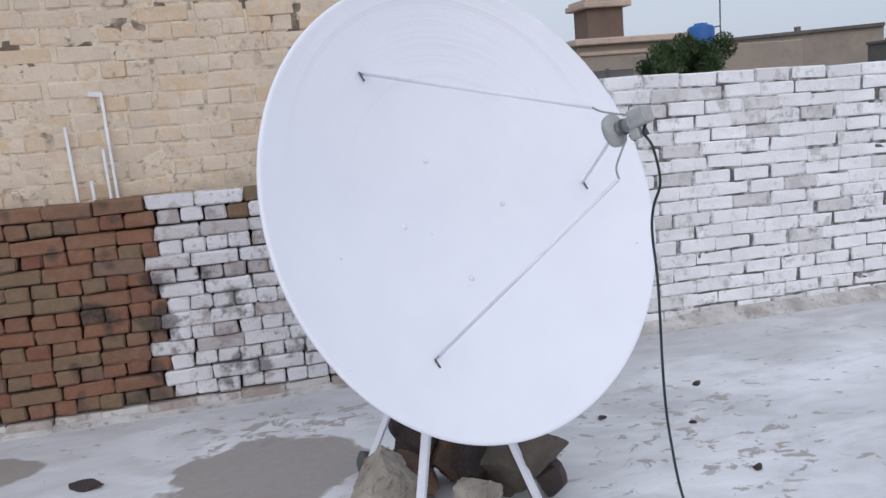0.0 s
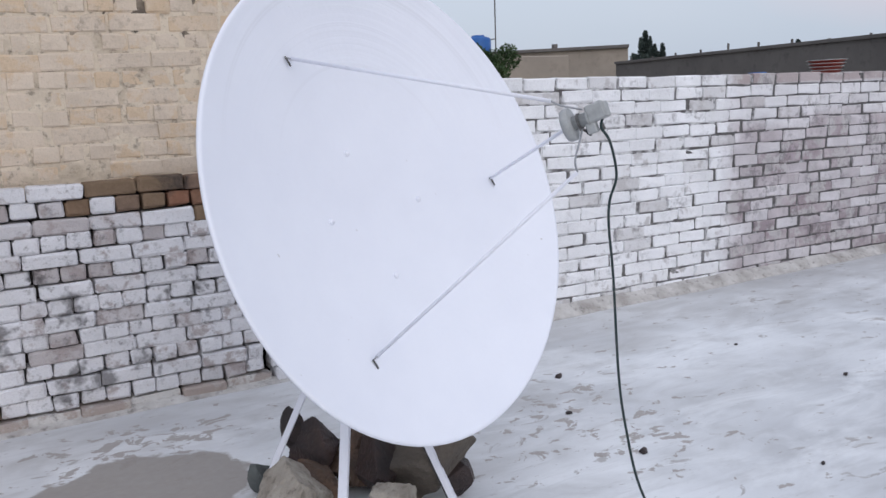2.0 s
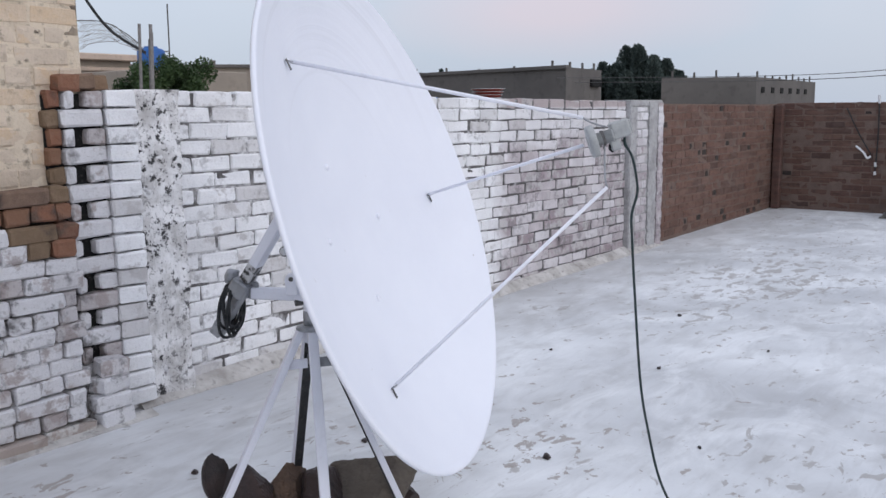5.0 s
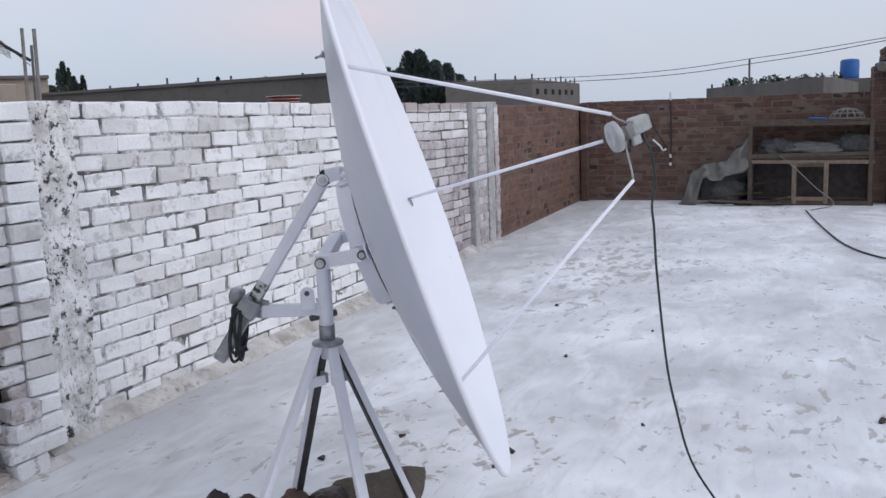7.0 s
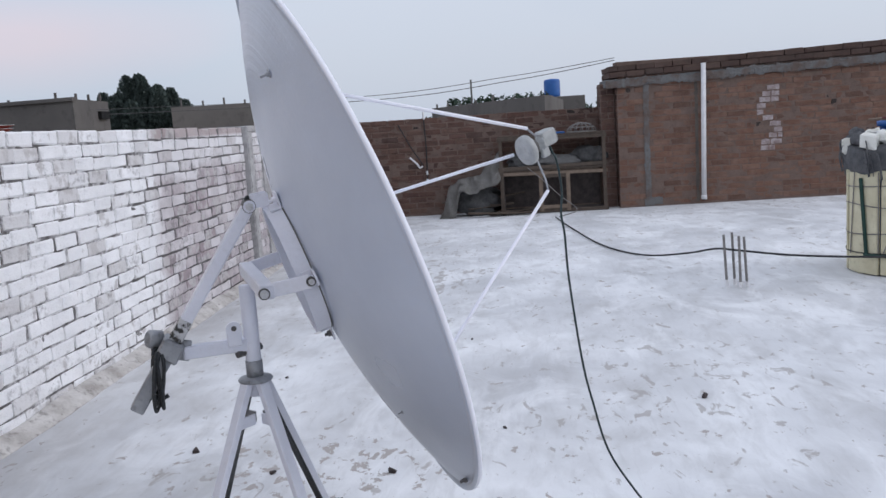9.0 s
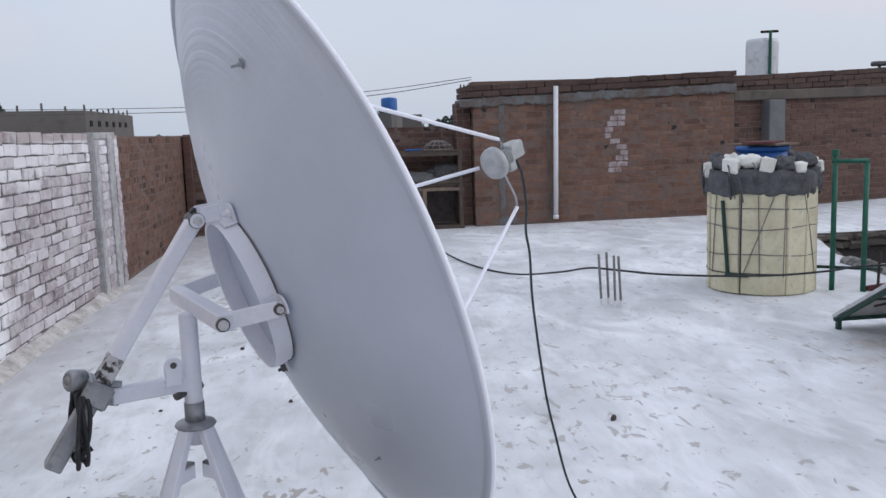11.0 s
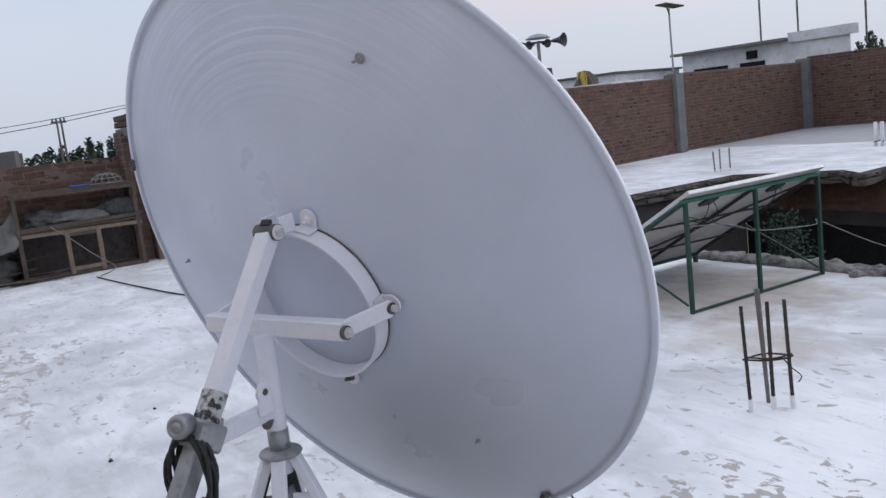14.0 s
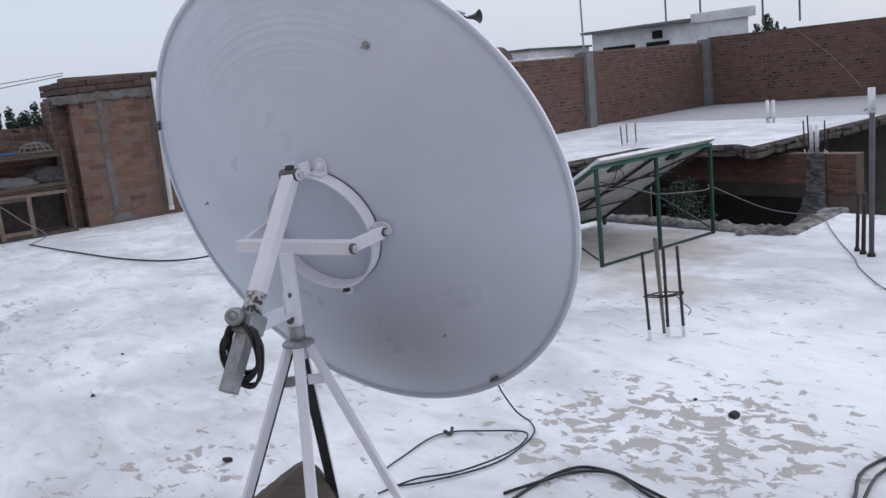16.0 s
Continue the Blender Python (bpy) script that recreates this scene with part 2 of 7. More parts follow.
M["far_beige"] = material("distant_plaster", worn((0.36, 0.31, 0.26), (0.28, 0.245, 0.21), 0.7, (0.2, 0.17, 0.15), 0.4, 4), 0.92)
M["far_brown"] = material("distant_brown_plaster", worn((0.19, 0.135, 0.11), (0.15, 0.105, 0.088), 1.2, (0.12, 0.09, 0.08), 0.4, 6), 0.92)
M["far_cream"] = material("distant_cream_slab", worn((0.56, 0.44, 0.36), (0.45, 0.36, 0.30), 1.5, (0.25, 0.2, 0.17), 0.4, 8), 0.92)
M["far_white"] = material("distant_whitewash", worn((0.70, 0.72, 0.74), (0.52, 0.53, 0.55), 1.6, (0.28, 0.27, 0.26), 0.5, 6), 0.9)
def pitted(g, p):
    """Honeycombed concrete under limewash: black pits and grey bare spots."""
    c = g.mix(g.step(g.noise(p, 9, 4, 0.6), 0.40, 0.66), (0.80, 0.79, 0.80), (0.50, 0.485, 0.48))
    c = g.mix(g.math("MULTIPLY", g.step(g.noise(p, 30, 4, 0.7), 0.535, 0.60), g.step(g.noise(p, 4, 3), 0.34, 0.50)), c, (0.05, 0.048, 0.05))
    return g.mix(g.math("MULTIPLY", g.step(g.noise(p, 75, 3, 0.7), 0.58, 0.68), 0.7), c, (0.12, 0.115, 0.115))


M["plaster_pitted"] = material("pitted_whitewashed_concrete", pitted, 0.95, bump=1.0, bump_scale=25)
M["plaster_white"] = material("rough_whitewashed_concrete", whitewash((0.82, 0.81, 0.82), (0.46, 0.44, 0.44), (0.05, 0.05, 0.055), 0.57, False, 1.7), 0.95, bump=1.0, bump_scale=25)
M["paint_old"] = material("faded_white_paint", worn((0.42, 0.37, 0.37), (0.22, 0.16, 0.15), 14, (0.12, 0.08, 0.07), 0.6, 45), 0.9)
M["skirt"] = material("dirty_lime_plaster", worn((0.58, 0.56, 0.54), (0.33, 0.305, 0.285), 7, (0.13, 0.115, 0.105), 0.7, 26), 0.95, bump=0.7, bump_scale=25)
M["rock_brown"] = material("brown_rock", worn((0.075, 0.058, 0.05), (0.15, 0.095, 0.066), 7, (0.05, 0.04, 0.035), 0.6, 40), 0.85, bump=1.0, bump_scale=28)
M["rock_dark"] = material("dark_slaggy_rock", worn((0.030, 0.025, 0.026), (0.062, 0.040, 0.036), 10, (0.016, 0.015, 0.016), 0.5, 50), 0.5, bump=0.5, bump_scale=28)
M["rock_slate"] = material("grey_green_stone", worn((0.125, 0.135, 0.13), (0.09, 0.097, 0.095), 12, (0.06, 0.06, 0.06), 0.5, 50), 0.85, bump=0.5, bump_scale=28)
M["rock_grey"] = material("lime_dusted_rock", worn((0.42, 0.385, 0.335), (0.26, 0.23, 0.195), 10, (0.10, 0.085, 0.07), 0.6, 40), 0.92, bump=1.0, bump_scale=28)
M["rock_olive"] = material("grey_brown_rock", worn((0.135, 0.115, 0.096), (0.09, 0.077, 0.067), 8, (0.07, 0.06, 0.05), 0.5, 40), 0.9, bump=0.9, bump_scale=28)
M["paint_white"] = material("brushed_white_paint", worn((0.78, 0.79, 0.86), (0.72, 0.73, 0.80), 9, (0.42, 0.41, 0.42), 0.16, 60), 0.5, bump=0.25, bump_scale=80)
M["paint_black"] = material("old_black_paint", worn((0.03, 0.032, 0.035), (0.055, 0.055, 0.058), 20), 0.5, bump=0.3)
M["steel"] = material("galvanised_steel", worn((0.36, 0.37, 0.39), (0.25, 0.26, 0.275), 22, (0.11, 0.11, 0.115), 0.5, 70), 0.48, 0.45, bump=0.3)
M["steel_dark"] = material("dark_grimy_steel", worn((0.10, 0.10, 0.10), (0.17, 0.16, 0.155), 30, (0.04, 0.035, 0.03), 0.5, 80), 0.55, 0.4, bump=0.4)
M["rebar"] = material("dark_rusty_rebar", worn((0.035, 0.030, 0.029), (0.065, 0.052, 0.045), 30, (0.11, 0.075, 0.055), 0.35, 90), 0.75, 0.3, bump=0.5)
M["rebar_grey"] = material("grey_rusty_rebar", worn((0.19, 0.18, 0.175), (0.27, 0.255, 0.245), 30, (0.12, 0.09, 0.07), 0.4, 90), 0.7, 0.3, bump=0.5)
M["peeled"] = material("peeling_white_paint_on_grime", worn((0.05, 0.048, 0.046), (0.55, 0.55, 0.56), 55, (0.10, 0.075, 0.06), 0.5, 120, 0.44, 0.56), 0.6, 0.2, bump=0.6)
# court shade is put into this dark tone; the court lies open to sky
M["court"] = material("shade_dark_render", worn((0.075, 0.068, 0.064), (0.045, 0.041, 0.04), 3, (0.025, 0.023, 0.022), 0.5, 20), 0.92, bump=0.5, bump_scale=30)
M["kerb"] = material("crumbling_lime_concrete", worn((0.25, 0.243, 0.232), (0.08, 0.077, 0.073), 9, (0.07, 0.065, 0.06), 0.7, 30, 0.40, 0.62), 0.95, bump=1.0, bump_scale=20)
M["lnb"] = material("grey_cast_metal", worn((0.42, 0.43, 0.43), (0.32, 0.33, 0.33), 30, (0.2, 0.2, 0.2), 0.3, 90), 0.55, 0.1, bump=0.3)
M["zinc"] = material("dull_zinc_plate", worn((0.66, 0.66, 0.68), (0.52, 0.52, 0.53), 60, (0.20, 0.18, 0.17), 0.35, 140), 0.45, 0.1, bump=0.2)
M["cap_pale"] = material("pale_plastic_cap", worn((0.54, 0.55, 0.55), (0.45, 0.46, 0.46), 20, (0.36, 0.35, 0.34), 0.3, 70), 0.5)
M["tarp_beige"] = material("dusty_beige_sheet", worn((0.36, 0.35, 0.335), (0.25, 0.24, 0.225), 6, (0.12, 0.11, 0.10), 0.35, 40), 0.9, bump=0.6)
M["rubber"] = material("black_cable_sheath", worn((0.018, 0.02, 0.022), (0.035, 0.037, 0.04), 30), 0.55)
M["cable_green"] = material("dark_green_black_cable", worn((0.012, 0.03, 0.032), (0.03, 0.04, 0.042), 30), 0.5)
M["pvc"] = material("white_pvc", worn((0.74, 0.74, 0.76), (0.62, 0.62, 0.63), 10, (0.3, 0.28, 0.26), 0.3, 60), 0.45)
M["wood"] = material("weathered_timber", worn((0.23, 0.175, 0.135), (0.15, 0.115, 0.09), 12, (0.08, 0.06, 0.05), 0.4, 50), 0.9, bump=0.6)
M["wood_grey"] = material("grey_weathered_timber", worn((0.19, 0.175, 0.165), (0.12, 0.11, 0.105), 14, (0.06, 0.05, 0.045), 0.5, 50), 0.9, bump=0.6)
# timber tone about halved: the cage's dimness is put into the colour
M["wood_shade"] = material("shaded_weathered_timber", worn((0.105, 0.082, 0.066), (0.07, 0.055, 0.045), 12, (0.035, 0.03, 0.026), 0.4, 50), 0.9, bump=0.6)
M["net"] = material("grey_netting", worn((0.10, 0.10, 0.10), (0.06, 0.06, 0.062), 18, (0.03, 0.03, 0.03), 0.6, 60), 0.95, bump=1.0)
M["tarp_pale"] = material("pale_grey_tarpaulin", worn((0.17, 0.17, 0.17), (0.11, 0.11, 0.108), 9, (0.06, 0.055, 0.05), 0.4, 50), 0.85, bump=0.6)
M["blue"] = material("blue_plastic", worn((0.025, 0.10, 0.33), (0.03, 0.13, 0.38), 6, (0.02, 0.06, 0.2), 0.3, 40), 0.45)
M["foam"] = material("yellowed_foam_insulation", worn((0.68, 0.64, 0.47), (0.57, 0.52, 0.36), 6, (0.34, 0.30, 0.20), 0.45, 30), 0.9, bump=0.6, bump_scale=35)
M["foam_white"] = material("white_foam_block", worn((0.80, 0.80, 0.76), (0.68, 0.67, 0.60), 8, (0.4, 0.38, 0.3), 0.3, 30), 0.9, bump=0.5, bump_scale=35)
M["ragcloth"] = material("dark_grey_rag", worn((0.085, 0.088, 0.095), (0.15, 0.15, 0.155), 16, (0.04, 0.04, 0.045), 0.5, 60), 0.95, bump=1.0)
M["green"] = material("green_enamel", worn((0.018, 0.10, 0.065), (0.025, 0.135, 0.09), 16, (0.03, 0.05, 0.04), 0.4, 60), 0.5, bump=0.2)
M["green_dark"] = material("dark_green_enamel", worn((0.011, 0.042, 0.032), (0.017, 0.055, 0.041), 16, (0.02, 0.03, 0.03), 0.4, 60), 0.5, bump=0.2)
M["panel_back"] = material("white_panel_backsheet", worn((0.52, 0.51, 0.50), (0.42, 0.41, 0.40), 5, (0.26, 0.25, 0.24), 0.35, 20), 0.6)
M["panel_glass"] = material("dark_solar_glass", worn((0.015, 0.02, 0.05), (0.02, 0.03, 0.07), 3), 0.12, spec=0.6)
M["aluminium"] = material("dull_aluminium", worn((0.60, 0.61, 0.62), (0.5, 0.5, 0.51), 12), 0.4, 0.5)
M["pink_plastic"] = material("faded_red_plastic", worn((0.42, 0.09, 0.07), (0.50, 0.15, 0.12), 9), 0.5)
M["yellow"] = material("yellow_sheet", worn((0.50, 0.37, 0.05), (0.42, 0.30, 0.05), 6), 0.7)
M["maroon"] = material("maroon_cloth", worn((0.09, 0.03, 0.035), (0.13, 0.05, 0.05), 16), 0.9, bump=0.8)
M["horn"] = material("dark_grey_horn_metal", worn((0.07, 0.075, 0.08), (0.11, 0.11, 0.115), 9), 0.6)
# holes and openings are black panels: their shade is put into the colour
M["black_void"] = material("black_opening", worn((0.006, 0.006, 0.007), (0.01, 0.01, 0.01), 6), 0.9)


def leaves(a, b):
    def build(g, p):
        isl = g.node("ShaderNodeNewGeometry", out=8)
        return g.mix(g.step(g.noise(p, 0.7, 3), 0.35, 0.65), g.mix(isl, a, b), tuple(0.6 * v for v in a))

    return build


M["leaf"] = material("dull_green_leaves", leaves((0.042, 0.070, 0.050), (0.075, 0.112, 0.076)), 0.75)
# distance haze is mixed into this lighter leaf colour
M["leaf_far"] = material("hazy_green_leaves", leaves((0.072, 0.100, 0.092), (0.108, 0.138, 0.120)), 0.8)
M["leaf_near"] = material("mid_green_leaves", leaves((0.045, 0.085, 0.032), (0.085, 0.13, 0.05)), 0.7)
M["bark"] = material("brown_bark", worn((0.09, 0.07, 0.055), (0.13, 0.10, 0.08), 5), 0.95, bump=0.6)


def dish_paint(g, p):
    """Satin white with brush drifts, thin lap rings and small stains; dish axis runs along local z."""
    o = g.node("ShaderNodeTexCoord", out=3)
    x = g.node("ShaderNodeSeparateXYZ", {0: o}, 0)
    y = g.node("ShaderNodeSeparateXYZ", {0: o}, 1)
    r = g.math("SQRT", g.math("ADD", g.math("MULTIPLY", x, x), g.math("MULTIPLY", g.math("SUBTRACT", y, 0.06), g.math("SUBTRACT", y, 0.06))))
    c = g.mix(g.step(g.noise(o, 3.2, 4, 0.6), 0.35, 0.7), (0.80, 0.815, 0.88), (0.765, 0.78, 0.85))
    ring = g.noise(g.node("ShaderNodeCombineXYZ", {0: r, 1: 0.2, 2: 0.1}), 26, 3, 0.6)
    upper = g.math("MULTIPLY", g.step(y, 0.15, 0.5), g.step(r, 0.30, 0.42))
    c = g.mix(g.math("MULTIPLY", g.math("MULTIPLY", g.step(ring, 0.52, 0.60), upper), 0.28), c, (0.55, 0.55, 0.58))
    spot = g.step(g.noise(o, 34, 2, 0.5), 0.785, 0.80)
    c = g.mix(g.math("MULTIPLY", spot, 0.5), c, (0.42, 0.40, 0.38))
    rough = g.step(g.noise(o, 5, 3), 0.2, 0.9)
    rough = g.math("ADD", g.math("MULTIPLY", rough, 0.2), 0.38)
    h = g.math("ADD", g.math("MULTIPLY", g.math("MULTIPLY", ring, upper), 0.9), g.math("MULTIPLY", g.noise(o, 70, 3), 0.10))
    return c, rough, h


M["dish"] = material("satin_white_dish_paint", dish_paint, 0.45, bump=0.5, spec=0.35)


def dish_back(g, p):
    """Thin grey-white coat on the back, with lap rings; a smudge and shade painted low down."""
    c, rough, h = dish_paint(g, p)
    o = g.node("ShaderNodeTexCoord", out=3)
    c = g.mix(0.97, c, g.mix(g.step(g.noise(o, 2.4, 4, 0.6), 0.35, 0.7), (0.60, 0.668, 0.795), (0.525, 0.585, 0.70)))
    # the underside's shade and a dark smudge, painted as one soft patch
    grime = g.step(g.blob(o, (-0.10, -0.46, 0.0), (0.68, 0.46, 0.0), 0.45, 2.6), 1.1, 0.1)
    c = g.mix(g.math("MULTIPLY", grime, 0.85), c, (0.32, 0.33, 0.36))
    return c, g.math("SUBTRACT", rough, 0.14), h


M["dish_back"] = material("thin_grey_dish_coat", dish_back, 0.4, bump=0.5, spec=0.6)


def roof_wash(g, p):
    """Limewash on a concrete roof: brushed on unevenly, trodden grey, scuffed, flaked off near the cable coils, damp in two places."""
    x, y = (g.node("ShaderNodeSeparateXYZ", {0: p}, n) for n in (0, 1))
    broad = g.noise(p, 0.75, 4, 0.55)
    mid = g.noise(g.scaled(p, (1.0, 1.8, 1.0)), 2.6, 4, 0.58, 0.5)
    c = g.mix(g.step(broad, 0.34, 0.66), (0.77, 0.785, 0.805), (0.50, 0.51, 0.53))
    c = g.mix(g.math("MULTIPLY", g.step(mid, 0.45, 0.72), 0.62), c, (0.45, 0.45, 0.455))
    lime = g.step(g.noise(g.scaled(p, (1.0, 1.7, 1.0)), 1.35, 5, 0.62, 0.9), 0.50, 0.66)
    c = g.mix(g.math("MULTIPLY", lime, 0.62), c, (0.83, 0.845, 0.865))
    # paler patch south of the dish
    pale_patch = g.step(g.blob(p, (0.75, 0.3, 0), (1.15, 1.35, 0), 0.7, 1.4), 1.0, 0.45)
    c = g.mix(g.math("MULTIPLY", pale_patch, 0.6), c, (0.88, 0.89, 0.90))
    # greyer band towards the north wall
    dust = g.step(g.math("ADD", y, g.math("MULTIPLY", g.math("SUBTRACT", mid, 0.5), 1.6)), 3.2, 4.1)
    c = g.mix(g.math("MULTIPLY", dust, 0.45), c, (0.44, 0.425, 0.415))
    brushed = g.noise(g.scaled(p, (0.6, 3.4, 1.0)), 7.5, 4, 0.6, 0.4)
    c = g.mix(g.math("MULTIPLY", g.step(brushed, 0.52, 0.75), 0.26), c, (0.40, 0.395, 0.395))
    trodden = g.step(g.blob(p, (6.0, 2.85, 0), (2.6, 0.95, 0), 1.1, 1.3), 1.0, 0.3)
    trodden = g.math("MAXIMUM", trodden, g.math("MULTIPLY", g.step(g.blob(p, (2.9, 1.1, 0), (1.5, 0.9, 0), 1.2, 1.6), 1.0, 0.3), 0.62))
    trodden = g.math("MAXIMUM", trodden, g.math("MULTIPLY", g.step(g.noise(p, 0.9, 3), 0.50, 0.66), 0.55))
    scuff = g.noise(g.scaled(p, (1.0, 2.0, 1.0)), 6.0, 4, 0.62, 0.7)
    scuff = g.step(g.math("ADD", scuff, g.math("MULTIPLY", trodden, 0.135)), 0.655, 0.70)
    c = g.mix(g.math("MULTIPLY", scuff, 0.72), c, g.mix(g.noise(p, 24, 4), (0.30, 0.28, 0.265), (0.42, 0.40, 0.39)))
    flake = g.noise(g.scaled(p, (1.0, 1.3, 1.0)), 9.5, 5, 0.64, 0.5)
    near = g.math("ADD", g.step(g.blob(p, (0.69, 1.2, 0), (0.90, 0.82, 0), 0.8, 2.0), 1.0, 0.35), g.math("MULTIPLY", g.step(g.blob(p, (1.9, 2.75, 0), (0.7, 0.8, 0), 0.8, 2.0), 1.0, 0.4), 0.55))
    near = g.math("ADD", near, g.math("MULTIPLY", g.step(g.blob(p, (0.35, 3.66, 0), (0.60, 0.34, 0), 0.8, 3.0), 1.0, 0.4), 0.80))
    bare = g.step(g.math("ADD", flake, g.math("MULTIPLY", near, 0.145)), 0.645, 0.665)
    c = g.mix(g.math("MULTIPLY", bare, 0.85), c, g.mix(g.noise(p, 20, 4), (0.40, 0.36, 0.335), (0.30, 0.275, 0.26)))
    damp = g.step(g.blob(p, (0.25, 3.16, 0), (0.40, 0.36, 0), 0.75, 5.0), 1.0, 0.93)
    damp = g.math("MAXIMUM", damp, g.step(g.blob(p, (-0.95, 3.62, 0), (0.32, 0.20, 0), 0.5, 5.0), 1.0, 0.92))
    c = g.mix(g.math("MULTIPLY", damp, 0.92), c, g.mix(g.noise(p, 30, 4), (0.27, 0.245, 0.225), (0.34, 0.315, 0.29)))
    stain = g.step(g.blob(p, (2.95, -1.25, 0), (0.85, 0.95, 0), 1.6, 3.4), 1.0, 0.5)
    c = g.mix(g.math("MULTIPLY", stain, 0.75), c, g.mix(g.step(mid, 0.4, 0.65), (0.46, 0.41, 0.365), (0.33, 0.285, 0.25)))
    rust = g.step(g.blob(p, (2.15, -0.5, 0), (0.55, 0.40, 0), 1.5, 4.0), 1.0, 0.5)
    c = g.mix(g.math("MULTIPLY", rust, 0.5), c, (0.45, 0.39, 0.33))
    south = g.step(g.math("ADD", y, g.math("MULTIPLY", broad, 0.8)), -11.9, -12.1)
    c = g.mix(south, c, g.mix(g.step(mid, 0.4, 0.7), (0.40, 0.40, 0.41), (0.33, 0.33, 0.335)))
    c = g.mix(g.math("MULTIPLY", g.step(g.noise(p, 70, 3, 0.6), 0.55, 0.78), 0.14), c, (0.42, 0.41, 0.41))
    h = g.math("ADD", g.math("MULTIPLY", g.noise(p, 11, 4, 0.55), 0.6), g.math("MULTIPLY", g.math("ADD", bare, scuff), -0.25))
    rough = g.mix(damp, (0.84, 0.84, 0.84), (0.55, 0.55, 0.55))
    return c, rough, h


M["roof"] = material("limewashed_roof", roof_wash, 0.86, bump=0.42)

# ---- building tools ----


def link(name, bm, mats, parent=None, label="", smooth=False, matrix=None):
    me = bpy.data.meshes.new(name)
    bm.normal_update()
    bm.to_mesh(me)
    bm.free()
    for m in mats if isinstance(mats, (list, tuple)) else [mats]:
        me.materials.append(m)
    if smooth:
        me.polygons.foreach_set("use_smooth", [True] * len(me.polygons))
    ob = new(name, me)
    if matrix is not None:
        ob.matrix_basis = matrix
    if parent:
        ob.parent = parent
    if label:
        tagged(ob, label)
    return ob


def part(name, bm, mats, parent, label="", smooth=False, matrix=None):
    return link(name, bm, mats, parent, label, smooth, matrix)


def thing(name, label, category, at=(0, 0, 0), rz=0.0, group="", kind=""):
    ob = new(name)
    ob.empty_display_size = 0.1
    ob.matrix_basis = pose(*at, 0, 0, rz)
    return tagged(ob, label, category, group, kind)


def box(size, at=(0, 0, 0), bevel=0.0, bm=None, turn=None, rough=0.0, seed=0):
    """A box about its centre, bevelled, added to bm."""
    b = bmesh.new()
    bmesh.ops.create_cube(b, size=1.0)
    for v in b.verts:
        v.co = Vector(v.co[i] * size[i] for i in range(3))
    if bevel:
        bmesh.ops.bevel(b, geom=b.edges[:], offset=bevel, segments=1, affect="EDGES")
    if rough:
        rg = random.Random(seed)
        for v in b.verts:
            v.co += Vector(rg.uniform(-rough, rough) for _ in range(3))
    m = Matrix.Translation(at) @ (turn.to_4x4() if turn else Matrix())
    b.transform(m)
    return merge(bm, b)


def merge(bm, b):
    if bm is None:
        return b
    me = bpy.data.meshes.new("tmp")
    b.to_mesh(me)
    b.free()
    bm.from_mesh(me)
    bpy.data.meshes.remove(me)
    return bm


def frame_of(a, b, up=(0, 0, 1)):
    """A turn whose z runs from a to b and whose y leans to up."""
    z = (Vector(b) - Vector(a)).normalized()
    x = Vector(up).cross(z)
    if x.length < 1e-4:
        x = Vector((1, 0, 0)).cross(z)
    x.normalize()
    return Matrix((x, z.cross(x), z)).transposed()


def beam(a, b, w, d, bm=None, bevel=0.0, up=(0, 0, 1)):
    """A square bar from a to b; d is its size towards up."""
    a, b = Vector(a), Vector(b)
    return box((w, d, (b - a).length), (a + b) / 2, bevel, bm, frame_of(a, b, up))


def rod(a, b, r, bm=None, sides=10, r2=None):
    a, b = Vector(a), Vector(b)
    c = bmesh.new()
    bmesh.ops.create_cone(c, cap_ends=True, segments=sides, radius1=r, radius2=r if r2 is None else r2, depth=(b - a).length)
    c.transform(Matrix.Translation((a + b) / 2) @ frame_of(a, b).to_4x4())
    return merge(bm, c)


def lathe(profile, steps=48, bm=None, matrix=None):
    """Turn (radius, z) pairs about z."""
    b = bmesh.new()
    rings = []
    for r, z in profile:
        if r < 1e-5:
            rings.append([b.verts.new((0, 0, z))])
        else:
            rings.append([b.verts.new((r * math.cos(t), r * math.sin(t), z)) for t in (2 * math.pi * k / steps for k in range(steps))])
    for p, q in zip(rings, rings[1:]):
        for k in range(steps):
            n = (k + 1) % steps
            if len(p) == 1 and len(q) > 1:
                b.faces.new((p[0], q[n], q[k])[::-1])
            elif len(q) == 1 and len(p) > 1:
                b.faces.new((p[k], p[n], q[0]))
            elif len(p) > 1:
                b.faces.new((p[k], p[n], q[n], q[k]))
    bmesh.ops.recalc_face_normals(b, faces=b.faces[:])
    if matrix is not None:
        b.transform(matrix)
    return merge(bm, b)


